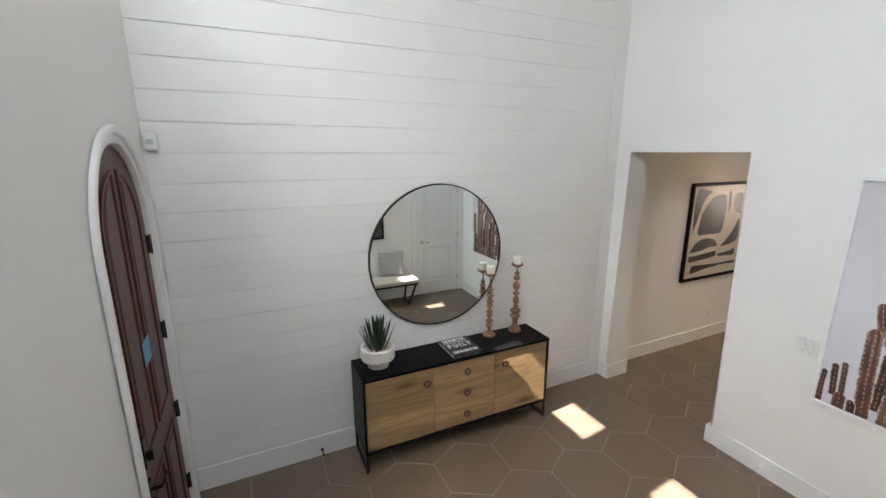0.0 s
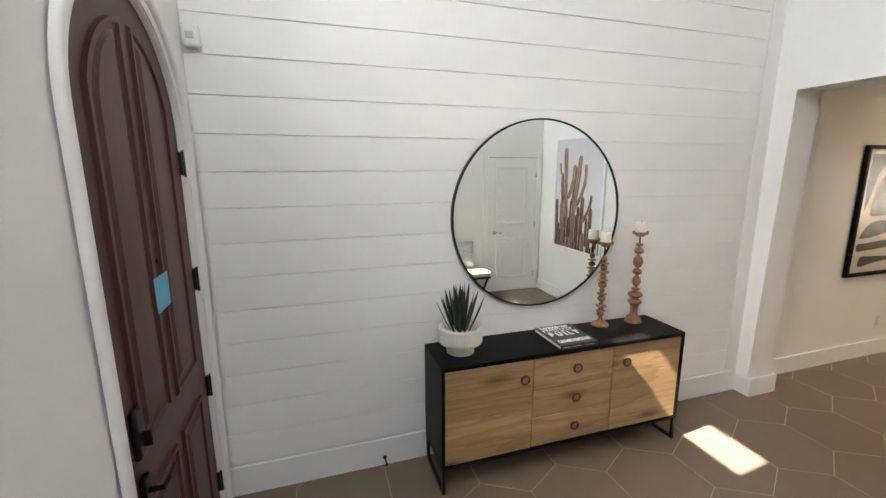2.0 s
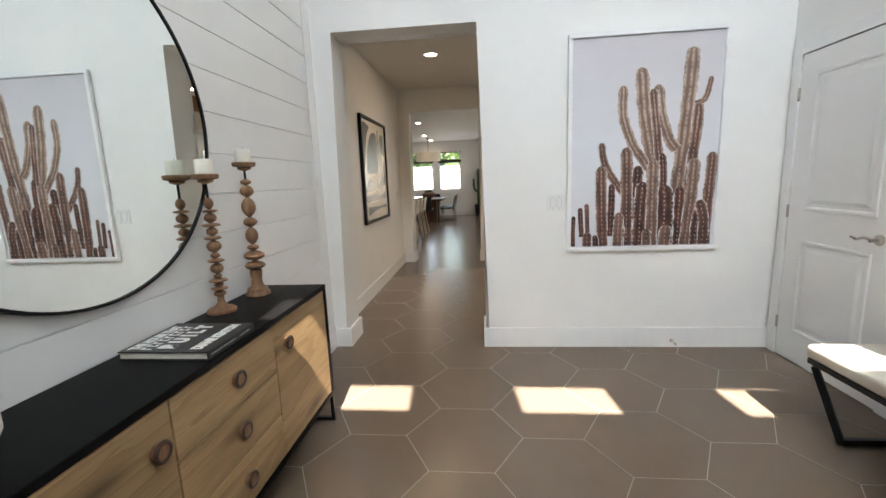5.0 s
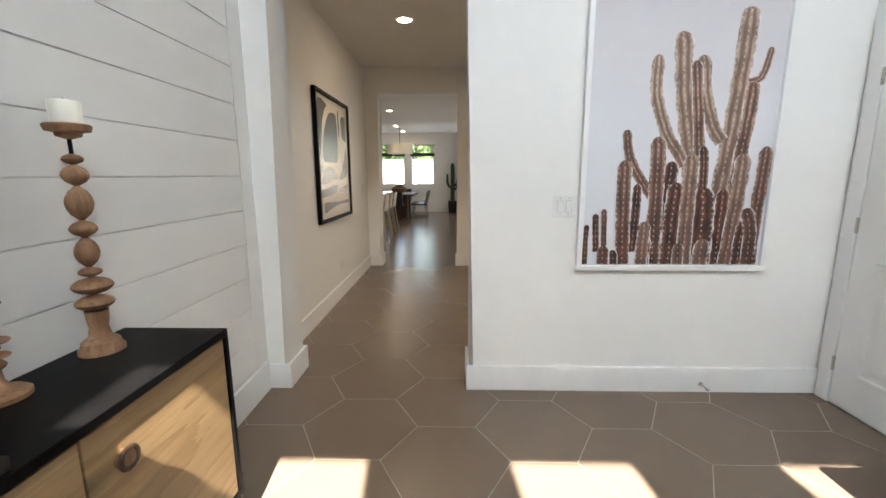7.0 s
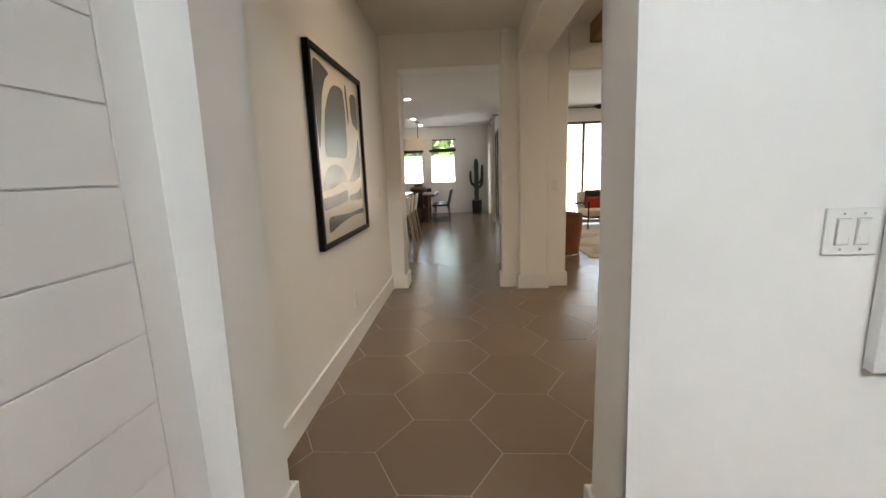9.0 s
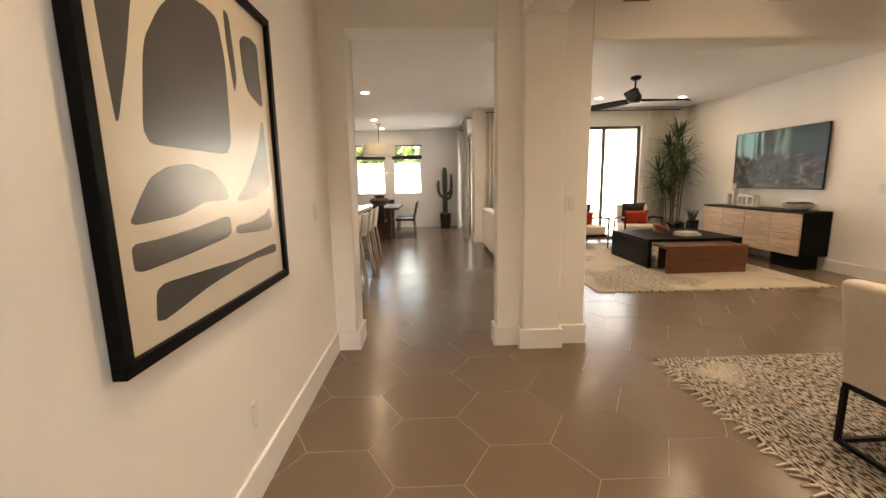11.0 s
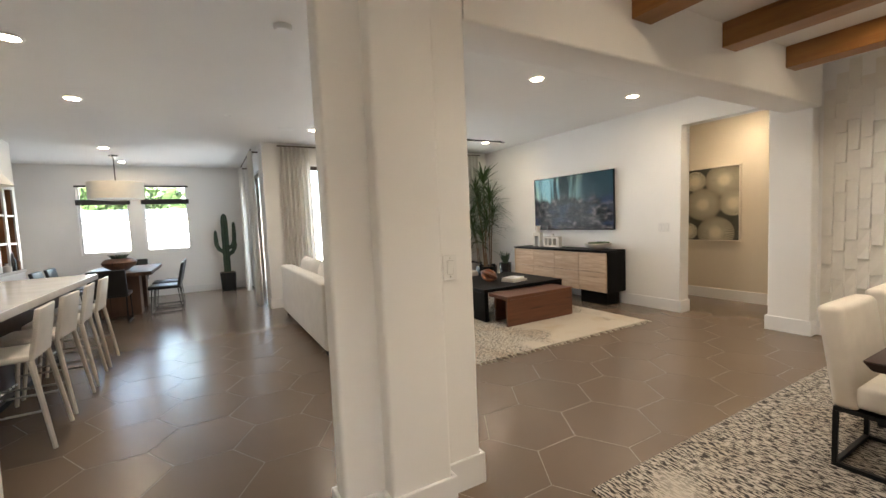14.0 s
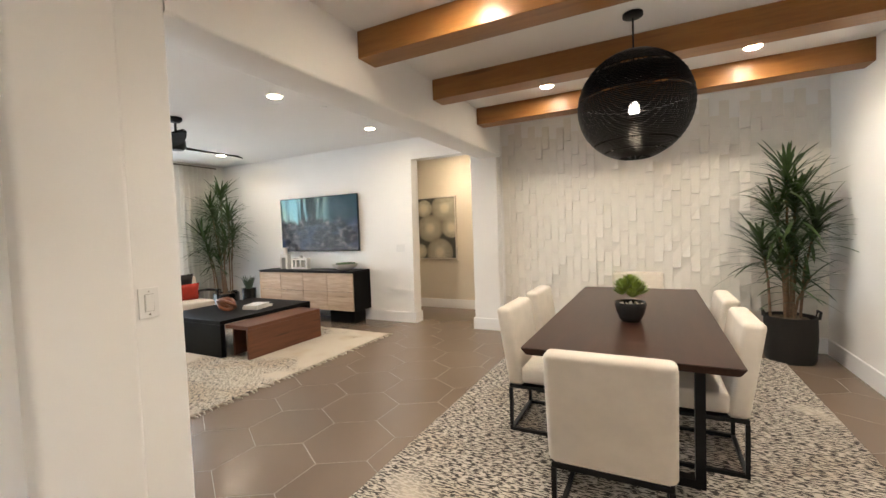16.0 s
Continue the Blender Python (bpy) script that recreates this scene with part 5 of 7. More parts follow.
# ceiling fan
fa = thing("ceiling_fan", 10.2, -0.69, CEIL, 0, "black ceiling fan with three wooden blades, at rest", "ceiling fan")
part("canopy", lathe([(0.075, 0), (0.075, -0.03), (0.05, -0.055), (0.02, -0.06)], 28), BLACKMETAL, fa, "", True)
part("downrod", lathe([(0.014, -0.05), (0.014, -0.22)], 14), BLACKMETAL, fa, "", True)
part("motor", lathe([(0.03, -0.2), (0.06, -0.23), (0.095, -0.27), (0.10, -0.34), (0.07, -0.375), (0.02, -0.38)], 32), BLACKMETAL, fa, "", True)
for k, a in enumerate((-90, 30, 150)):
    bm = bmesh.new()
    prev = None
    for i in range(9):
        t = i / 8
        r = 0.09 + 0.74 * t
        w = 0.055 + 0.035 * math.sin(math.pi * min(1, t * 1.2) * 0.6)
        if i == 8:
            w *= 0.6
        row = [bm.verts.new((r, s * w, -0.345 + s * 0.022 + dz)) for s in (-1, 1) for dz in (0, 0.014)]
        if prev:
            for i0, i1 in ((0, 1), (1, 3), (3, 2), (2, 0)):
                bm.faces.new((prev[i0], prev[i1], row[i1], row[i0]))
        else:
            bm.faces.new((row[0], row[1], row[3], row[2]))
        prev = row
    bm.faces.new((prev[0], prev[2], prev[3], prev[1]))
    bmesh.ops.rotate(bm, verts=bm.verts, cent=(0, 0, 0), matrix=Matrix.Rotation(radians(a), 3, "Z"))
    part("blade", bm, FANBLACK, fa)

# ---------- dining room ----------
for y1 in (0.95, -0.155, -1.265, -2.36):
    bm = box(3.645, 7.10, y1 - 0.20, y1, 2.66, CEIL, 0.004, 1)
    solid("ceiling_beam", bm, BEAMWOOD, "honey-brown wooden ceiling beam with lamp light on it", "ceiling beam", "structure", False, "dining room beams")

# globe pendant of black woven cord
pd = thing("globe_pendant", 5.36, -0.93, CEIL, 0, "black woven globe pendant lamp with a glowing bulb", "pendant lamp")
PR, PC = 0.365, -0.62
part("canopy", lathe([(0.065, 0), (0.065, -0.02), (0.05, -0.028), (0.01, -0.03)], 28), BLACKMETAL, pd, "", True)
part("cord", lathe([(0.006, -0.02), (0.006, PC + 0.1)], 8), BLACKMETAL, pd)
part("socket", lathe([(0.02, PC + 0.1), (0.022, PC + 0.03), (0.018, PC + 0.025)], 16), BLACKMETAL, pd)
part("bulb", lathe([(0.015, PC + 0.028), (0.03, PC), (0.036, PC - 0.025), (0.03, PC - 0.05), (0.006, PC - 0.062)], 20), BULB, pd, "glowing warm bulb", True)
bm = bmesh.new()
NR = 84
for i in range(NR):                   # cord wound round in level rings
    if i in (19, 20, 36, 66, 74):
        continue
    th = 0.14 * math.pi + (0.93 - 0.14) * math.pi * i / (NR - 1) - 0.07
    r, z = PR * math.sin(th), PC + PR * math.cos(th)
    seg, t = 52, 0.0052
    ring = []
    for k in range(seg):
        a = 2 * math.pi * k / seg
        wob = 1 + 0.006 * math.sin(k * 2.1 + i * 1.7)
        ring.append([bm.verts.new((wob * (r + t * math.cos(b2)) * math.cos(a), wob * (r + t * math.cos(b2)) * math.sin(a), z + t * math.sin(b2))) for b2 in (0, 2.094, 4.189)])
    for k in range(seg):
        for q in range(3):
            bm.faces.new((ring[k][q], ring[(k + 1) % seg][q], ring[(k + 1) % seg][(q + 1) % 3], ring[k][(q + 1) % 3]))
part("woven_globe", bm, BLACKMETAL, pd, "black cord wound in level rings")["kind"] = "stuff"
for k in range(20):
    a = 2 * math.pi * k / 20
    part("rib", tube([((PR - 0.006) * math.sin(th) * math.cos(a), (PR - 0.006) * math.sin(th) * math.sin(a), PC + (PR - 0.006) * math.cos(th)) for th in [0.2 + 2.75 * i / 12 for i in range(13)]], 0.004, n=5), BLACKMETAL, pd)
# dining table
dt = thing("dining_table", 5.405, -1.236, 0, 0, "dark walnut dining table with black metal frame legs", "dining table")
bm = box(-0.525, 0.525, -1.253, 1.253, 0.705, 0.75)
for v in bm.verts:
    if v.co.z < 0.72:
        v.co.x *= 0.95
        v.co.y *= 0.98
bmesh.ops.bevel(bm, geom=list(bm.edges), offset=0.004, segments=2, affect="EDGES")
part("tabletop", bm, TABLEWOOD, dt)
for y in (-0.98, 0.98):
    bm = bmesh.new()
    for x in (-0.36, 0.36):
        cube(bm, x - 0.024, x + 0.024, y - 0.03, y + 0.03, 0.06, 0.704)
    cube(bm, -0.384, 0.384, y - 0.03, y + 0.03, 0.014, 0.06)
    part("leg_frame", bm, BLACKMETAL, dt, "black rectangular metal leg frame")


def dining_chair():
    """Upholstered chair that faces +y, with a black sled frame."""
    e = thing("dining_chair", 0, 0, 0, 0, "cream upholstered dining chair with a black metal sled base", "chair", "chairs round the dining table")
    part("seat", box(-0.265, 0.265, -0.16, 0.29, 0.36, 0.475, 0.025, 4), FABRIC, e, "", True)
    bm = box(-0.265, 0.265, -0.255, -0.145, 0.34, 0.87, 0.032, 5)
    for v in bm.verts:
        v.co.y -= max(0, v.co.z - 0.42) * 0.16
        v.co.y -= 0.012 * math.cos(v.co.x / 0.265 * 1.4) * min(1, max(0, v.co.z - 0.4) * 4)
    part("backrest", bm, FABRIC, e, "", True)
    for y0 in (-0.251, 0.286):
        part("piping", tube([(-0.235, y0, 0.366 if y0 > 0 else 0.352), (0.235, y0, 0.366 if y0 > 0 else 0.352)], 0.004, n=6), FABRIC, e)
    part("seat_frame", box(-0.25, 0.25, -0.25, 0.27, 0.315, 0.34, 0.003), BLACKMETAL, e)
    for sx in (-1, 1):
        for y in (-0.24, 0.25):
            part("leg", box(sx * 0.24 - 0.011, sx * 0.24 + 0.011, y - 0.011, y + 0.011, 0.036, 0.315), BLACKMETAL, e)
        part("runner", box(sx * 0.24 - 0.011, sx * 0.24 + 0.011, -0.251, 0.261, 0.014, 0.036), BLACKMETAL, e)
    part("stretcher", box(-0.229, 0.229, -0.251, -0.229, 0.014, 0.036), BLACKMETAL, e)
    return e


ch = dining_chair()
spots = [(5.435, 0.13, 180), (5.42, -2.66, 0), (5.91, -0.72, 90), (5.91, -1.44, 90), (5.05, -0.68, -90), (5.05, -1.42, -90)]
ch.matrix_basis = pose(spots[0][0], spots[0][1], 0, 0, 0, spots[0][2])
for x, y, a in spots[1:]:
    copy_thing(ch, pose(x, y, 0, 0, 0, a))

# succulent bowl on the table
sbw = thing("succulent_bowl", 5.40, -0.86, 0.7505, 0, "bright green succulent in a black ceramic bowl on the table", "plant")
part("bowl", lathe([(0.055, 0), (0.072, 0.02), (0.092, 0.07), (0.102, 0.12), (0.100, 0.135), (0.092, 0.13), (0.086, 0.115), (0.01, 0.11)], 32), BLACKCERAMIC, sbw, "", True)
bm = bmesh.new()
for k in range(40):
    a, r = rnd.uniform(0, 6.28), 0.085 * math.sqrt(rnd.random())
    bmesh.ops.create_icosphere(bm, subdivisions=1, radius=0.009, matrix=pose(r * math.cos(a), r * math.sin(a), 0.118))
part("pebbles", bm, PEBBLE, sbw)
for c in range(9):
    ca, cr = c * 2.4, 0.0 if c == 0 else 0.065
    cr *= 0.85
    cx, cy, cz = cr * math.cos(ca), cr * math.sin(ca), 0.205 + 0.075 * (c == 0) + 0.04 * (c % 2) + rnd.uniform(-0.01, 0.015)
    bm = bmesh.new()
    for k in range(26):
        a = k * 2.399
        f = k / 26
        blade(bm, (cx, cy, cz - 0.03), (math.cos(a) * (0.2 + f) + cx * 5, math.sin(a) * (0.2 + f) + cy * 5, 1.3 - 0.9 * f), 0.062 + 0.022 * f, 0.034, -0.2, 0.4, 4)
    part("rosette", bm, BRIGHTLEAF, sbw, "", True)


# tall leafy plants in black baskets
def cane_plant(x, y, pot_r, pot_h, heads, seed, label, pot_mat):
    """Canes that rise from one pot, each with a dense head of long arching leaves."""
    rg = random.Random(seed)
    e = thing("potted_plant", x, y, 0, 0, label, "plant")
    p = part("basket", lathe([(pot_r * 0.90, 0), (pot_r * 0.97, 0.03), (pot_r * 1.02, pot_h * 0.5), (pot_r * 1.0, pot_h), (pot_r * 0.94, pot_h), (pot_r * 0.93, pot_h - 0.05), (0.01, pot_h - 0.05)], 40), pot_mat, e, "black woven basket planter", True)
    for s in (-1, 1):
        part("basket_handle", tube([(s * pot_r, -0.05, pot_h - 0.02), (s * (pot_r + 0.012), -0.045, pot_h + 0.05), (s * (pot_r + 0.012), 0.045, pot_h + 0.05), (s * pot_r, 0.05, pot_h - 0.02)], 0.012), pot_mat, p)
    bm = lathe([(pot_r * 0.9, pot_h - 0.049), (pot_r * 0.7, pot_h - 0.02), (0.02, pot_h - 0.005)], 30)
    for v in bm.verts:
        v.co.z += rg.uniform(-0.008, 0.008)
    part("soil", bm, SOIL, e)
    for dx, dy, hz, count, ln in heads:
        b0 = Vector((0.45 * dx + rg.uniform(-0.05, 0.05), 0.45 * dy + rg.uniform(-0.05, 0.05), pot_h - 0.04))
        tip = Vector((dx, dy, hz))
        mid = b0.lerp(tip, 0.5) + Vector((0.25 * (b0.x - dx), 0.25 * (b0.y - dy), 0))
        part("stem", tube([b0, b0.lerp(mid, 0.5), mid, mid.lerp(tip, 0.5), tip], 0.013, 0.009, 7), CANE, e, "", True)
        bm = bmesh.new()
        for k in range(count):
            f = k / count
            c = tip - (tip - mid).normalized() * (0.30 * f)
            b = k * 2.399 + rg.uniform(-0.3, 0.3)
            up = rg.uniform(0.5, 2.6) * (1 - f) + rg.uniform(-0.35, 0.5) * f
            blade(bm, c, (math.cos(b), math.sin(b), up), ln * rg.uniform(0.85, 1.3), 0.036, rg.uniform(0.12, 0.32) + 0.30 * f * rg.random(), 0.22, 6)
        part("leaf_crown", bm, LEAF, e)
    return e


cane_plant(4.05, -2.95, 0.212, 0.45, ((0.10, 0.14, 1.02, 40, 0.36), (-0.06, 0.0, 1.12, 40, 0.36), (0.03, 0.0, 1.90, 80, 0.38), (-0.04, 0.04, 1.66, 70, 0.42), (0.12, 0.02, 1.55, 60, 0.40), (-0.20, 0.06, 1.44, 70, 0.40), (0.25, 0.10, 1.20, 60, 0.40), (0.02, 0.10, 1.30, 45, 0.38), (-0.13, 0.12, 0.86, 22, 0.36)), 5, "tall leafy plant in a black woven basket by tiled wall", BLACKPOT)


# woven rugs with fringe
def rug(x0, x1, y0, y1, mat, ends, label, tassels):
    e = thing("rug", (x0 + x1) / 2, (y0 + y1) / 2, 0, 0, label, "rug")
    w, d = (x1 - x0) / 2, (y1 - y0) / 2
    bm = bmesh.new()
    nx, ny = int(w * 2 / 0.06), int(d * 2 / 0.06)
    for s in range(1):
        g = [[bm.verts.new((-w + 2 * w * i / nx + 0.006 * noise.noise(Vector((i * 0.7, j * 0.7, x0))), -d + 2 * d * j / ny + 0.006 * noise.noise(Vector((j * 0.7, i * 0.7, y0))), 0.0115 + 0.003 * noise.noise(Vector((i * 0.31, j * 0.31, 2))))) for j in range(ny + 1)] for i in range(nx + 1)]
        for i in range(nx):
            for j in range(ny):
                bm.faces.new((g[i][j], g[i + 1][j], g[i + 1][j + 1], g[i][j + 1]))
        border = [e2 for e2 in bm.edges if e2.is_boundary]
        r = bmesh.ops.extrude_edge_only(bm, edges=border)
        for v in r["geom"]:
            if isinstance(v, bmesh.types.BMVert):
                v.co.z = 0.001
    part("woven_field", bm, mat, e, "", True)
    rg = random.Random(int(x0 * 10))
    bm = bmesh.new()
    for axis, sgn in ends:
        L = d if axis == "x" else w
        count = int(2 * L / tassels)
        for k in range(count):
            t = -L + (k + 0.5) * tassels + rg.uniform(-0.01, 0.01)
            ln = tassels * rg.uniform(1.0, 1.5)
            sk = rg.uniform(-0.03, 0.03)
            if axis == "x":
                tube([(sgn * w, t, 0.009), (sgn * (w + ln * 0.4), t + sk * 0.4, 0.010), (sgn * (w + ln), t + sk, 0.006)], 0.0085, 0.0055, 5, bm)
            else:
                tube([(t, sgn * d, 0.009), (t + sk * 0.4, sgn * (d + ln * 0.4), 0.010), (t + sk, sgn * (d + ln), 0.006)], 0.0085, 0.0055, 5, bm)
    part("fringe", bm, FRINGE, e, "knotted cream wool fringe")["kind"] = "stuff"
    return e


rug(4.12, 6.72, -2.84, 0.74, DRUG, (("y", 1), ("y", -1)), "cream and black woven wool rug with fringe under the dining table", 0.05)
rug(8.58, 12.35, -2.48, 0.42, LRUG, (("x", -1), ("x", 1)), "pale patterned wool rug with knotted fringe in the living room", 0.05)

# ---------- living room ----------
tv = thing("television", 10.46, -3.224, 1.614, 180, "large wall-mounted television showing a bright rocky stream", "television")
part("wall_mount", box(-0.3, 0.3, -0.03, 0, -0.2, 0.2), BLACKMETAL, tv)
part("casing", box(-0.89, 0.89, -0.055, -0.03, -0.475, 0.475, 0.004), BLACKMETAL, tv)
SCREEN, _n, _l, _b = nodes_of("tv_picture")
_v = coords(_n, _l)
_sp = _n.new("ShaderNodeSeparateXYZ")
_l.new(_v, _sp.inputs[0])
_rock = noise_tex(_n, _l, coords(_n, _l, (7, 1, 13)), 1.0, 7, 0.7)
_rk = mix_colors(_n, _l, ramp(_n, _l, _rock, 0.50, 0.74), (0.002, 0.003, 0.006), (0.58, 0.50, 0.47))
_rk = mix_colors(_n, _l, ramp(_n, _l, noise_tex(_n, _l, coords(_n, _l, (2, 1, 5)), 1.0, 2), 0.52, 0.66), _rk, mix_colors(_n, _l, _rock, (0.0, 0.0, 0.002), (0.06, 0.10, 0.20)))
_tr = noise_tex(_n, _l, coords(_n, _l, (4.6, 1, 0.6)), 1.0, 2)
_mist = mix_colors(_n, _l, ramp(_n, _l, noise_tex(_n, _l, coords(_n, _l, (1.6, 1, 1.2)), 1.0, 2), 0.40, 0.60), (0.30, 0.62, 0.66), (0.70, 0.85, 0.55))
_fo = mix_colors(_n, _l, ramp(_n, _l, _tr, 0.44, 0.54), (0.010, 0.030, 0.030), _mist)
_rt = _n.new("ShaderNodeMapRange")
_rt.inputs[1].default_value, _rt.inputs[2].default_value = -0.02, 0.30
_l.new(_sp.outputs[0], _rt.inputs[0])
_fo = mix_colors(_n, _l, _rt.outputs[0], _fo, mix_colors(_n, _l, _rock, (0.002, 0.006, 0.008), (0.05, 0.12, 0.14)))
_ed, _ea = _n.new("ShaderNodeMath"), _n.new("ShaderNodeMath")
_ed.operation, _ea.operation = "MULTIPLY_ADD", "ADD"
_ed.inputs[1].default_value, _ed.inputs[2].default_value = 0.5, -0.25
_l.new(noise_tex(_n, _l, coords(_n, _l, (5, 1, 2)), 1.0, 4), _ed.inputs[0])
_l.new(_ed.outputs[0], _ea.inputs[0])
_l.new(_sp.outputs[2], _ea.inputs[1])
_mp = _n.new("ShaderNodeMapRange")
_mp.inputs[1].default_value, _mp.inputs[2].default_value = 0.04, 0.12
_l.new(_ea.outputs[0], _mp.inputs[0])
_pic = mix_colors(_n, _l, _mp.outputs[0], _rk, _fo)
_l.new(_pic, _b.inputs["Emission Color"])
_b.inputs["Emission Strength"].default_value = 0.042
_b.inputs["Base Color"].default_value, _b.inputs["Roughness"].default_value = (0.004, 0.004, 0.005, 1), 0.22
_b.inputs["Specular IOR Level"].default_value = 0.15
part("screen", box(-0.878, 0.878, -0.0565, -0.055, -0.462, 0.464), SCREEN, tv, "lit screen with a stream and trees")

cr = thing("credenza", 9.41, -2.77, 0, 0, "black credenza with pale oak drawer fronts on a black base", "sideboard")
CW, CD = 2.12, 0.44
part("top", box(0, CW, -CD, 0, 0.815, 0.84, 0.003, 1), BLACKWOOD, cr)
part("body", box(0.0, CW, -CD, -0.03, 0.20, 0.815, 0.003, 1), BLACKWOOD, cr)
for s in (0.08, CW - 0.58):
    part("base_plinth", box(s, s + 0.5, -CD + 0.06, -0.1, 0.0, 0.20), BLACKWOOD, cr)
for k in range(4):
    for j in range(2):
        x0 = 0.012 + k * (CW - 0.02) / 4
        dr = part("drawer", box(x0 + 0.003, x0 + (CW - 0.02) / 4 - 0.003, -0.03, -0.004, 0.21 + j * 0.30, 0.505 + j * 0.30, 0.004), PALEOAK, cr, "pale oak drawer front")
ct = thing("coffee_table", 10.42, -1.53, 0, 0, "low black coffee table with thick sides on the rug", "coffee table")
part("tabletop", box(-0.62, 0.62, -0.72, 0.71, 0.405, 0.45, 0.004), BLACKWOOD, ct)
part("side_panel", box(-0.62, 0.62, 0.65, 0.71, 0.013, 0.405, 0.003, 1), BLACKWOOD, ct)
part("side_panel", box(-0.62, 0.62, -0.72, -0.66, 0.013, 0.405, 0.003, 1), BLACKWOOD, ct)
br = thing("wooden_bench", 9.68, -1.47, 0, 0, "reddish-brown wooden waterfall bench against the coffee table", "bench")
part("bench_top", box(-0.27, 0.13, -0.57, 0.58, 0.355, 0.40, 0.004), REDWOOD, br)
part("front_panel", box(-0.27, -0.235, -0.57, 0.58, 0.013, 0.355, 0.003, 1), REDWOOD, br)
part("back_panel", box(0.085, 0.115, -0.50, 0.50, 0.013, 0.355, 0.003, 1), REDWOOD, br)


def book(x, y, z, rz, w, d, t, mat, label):
    e = thing("book", x, y, z, rz, label, "book", "coffee table books")
    part("cover", box(-w / 2, w / 2, -d / 2, d / 2, t - 0.003, t), mat, e)
    part("back_cover", box(-w / 2, w / 2, -d / 2, d / 2, 0, 0.003), mat, e)
    part("pages", box(-w / 2 + 0.003, w / 2 - 0.004, -d / 2 + 0.004, d / 2 - 0.004, 0.003, t - 0.003), PAPER, e)


book(10.15, -1.62, 0.4505, 12, 0.24, 0.32, 0.03, CERAMIC, "pale hardcover book on the coffee table")
book(10.16, -1.61, 0.481, 20, 0.22, 0.29, 0.025, WHITEPLASTIC, "white hardcover book on top of another")
kn = thing("wooden_knot", 10.42, -1.35, 0.4505, 0, "carved brown wooden knot sculpture on the coffee table", "sculpture")
bm = bmesh.new()
for k in range(3):
    pts3 = [Vector((0.13 * math.cos(a) * (1 if k != 1 else 0.6), 0.09 * math.sin(a), 0.085 + 0.06 * math.sin(a + k * 2))) for a in [2 * math.pi * i / 20 for i in range(21)]]
    m3 = Matrix.Rotation(k * 1.1, 3, "Z")
    tube([m3 @ p for p in pts3], 0.024, n=7, bm=bm)
for v in bm.verts:
    v.co.z = max(0.0, v.co.z)
part("carving", bm, LEATHER, kn, "", True)


def vase(name, x, y, z, prof, mat, label, category):
    e = thing(name, x, y, z, 0, label, category)
    part("body", lathe(prof, 28), mat, e, "", True)
    return e


bo = vase("moss_bowl", 9.75, -3.0, 0.8405, [(0.08, 0), (0.12, 0.012), (0.19, 0.06), (0.205, 0.10), (0.195, 0.10), (0.17, 0.075), (0.01, 0.07)], CERAMIC, "white bowl filled with green moss on the credenza", "bowl")
bm = bmesh.new()
for k in range(60):
    a, r = rnd.uniform(0, 6.28), 0.15 * math.sqrt(rnd.random())
    bmesh.ops.create_icosphere(bm, subdivisions=1, radius=rnd.uniform(0.02, 0.035), matrix=pose(r * math.cos(a), r * math.sin(a), 0.09))
part("moss", bm, LEAF, bo)
# sculptural white vessels
sv = thing("white_vessel", 10.75, -3.02, 0.8405, 0, "white ceramic block vessel with square holes on the credenza", "vase")
bm = bmesh.new()
for a in ((-0.19, 0.19, 0, 0.035), (-0.19, 0.19, 0.155, 0.19)):
    cube(bm, a[0], a[1], -0.045, 0.045, a[2], a[3], 0.006)
for a in (-0.19, -0.05, 0.06, 0.15):
    cube(bm, a, a + 0.04, -0.044, 0.044, 0.03, 0.16, 0.004)
part("body", bm, CERAMIC, sv)
part("neck", lathe([(0.035, 0.189), (0.032, 0.22), (0.03, 0.24), (0.024, 0.24), (0.02, 0.2)], 20), CERAMIC, sv)
sv = thing("white_vessel", 11.12, -3.02, 0.8405, 0, "tall white ceramic arch vessel on the credenza", "vase")
bm = bmesh.new()
for a in (-0.09, 0.05):
    cube(bm, a, a + 0.04, -0.045, 0.045, 0, 0.22, 0.006)
cube(bm, -0.09, 0.09, -0.044, 0.044, 0.2, 0.26, 0.006)
part("body", bm, CERAMIC, sv)
part("neck", lathe([(0.045, 0.255), (0.04, 0.32), (0.043, 0.38), (0.035, 0.38), (0.03, 0.3)], 20), CERAMIC, sv)

cane_plant(12.30, -2.66, 0.22, 0.42, ((0.0, 0.0, 2.24, 80, 0.42), (0.12, 0.12, 2.0, 70, 0.44), (-0.28, 0.06, 1.86, 70, 0.44), (0.26, -0.06, 1.74, 60, 0.42), (-0.12, -0.12, 1.55, 60, 0.42), (0.20, 0.26, 1.50, 60, 0.42), (-0.34, 0.18, 1.42, 60, 0.42), (0.04, 0.28, 1.22, 50, 0.40), (-0.14, 0.2, 1.05, 30, 0.38)), 9, "tall leafy plant in a black pot in the corner", BLACKCERAMIC)
sm = thing("small_potted_plant", 11.72, -2.70, 0, 0, "small spiky plant in a dark pot on a stand", "plant")
part("pot", lathe([(0.10, 0), (0.11, 0.3), (0.12, 0.52), (0.11, 0.52), (0.1, 0.48), (0.01, 0.47)], 24), BLACKCERAMIC, sm, "", True)
bm = bmesh.new()
for k in range(22):
    a = k * 2.4
    blade(bm, (0.03 * math.cos(a), 0.03 * math.sin(a), 0.47), (math.cos(a) * 0.35, math.sin(a) * 0.35, 1), rnd.uniform(0.2, 0.34), 0.03, 0.0, 0.3)
part("leaves", bm, CACTUSGREEN, sm)

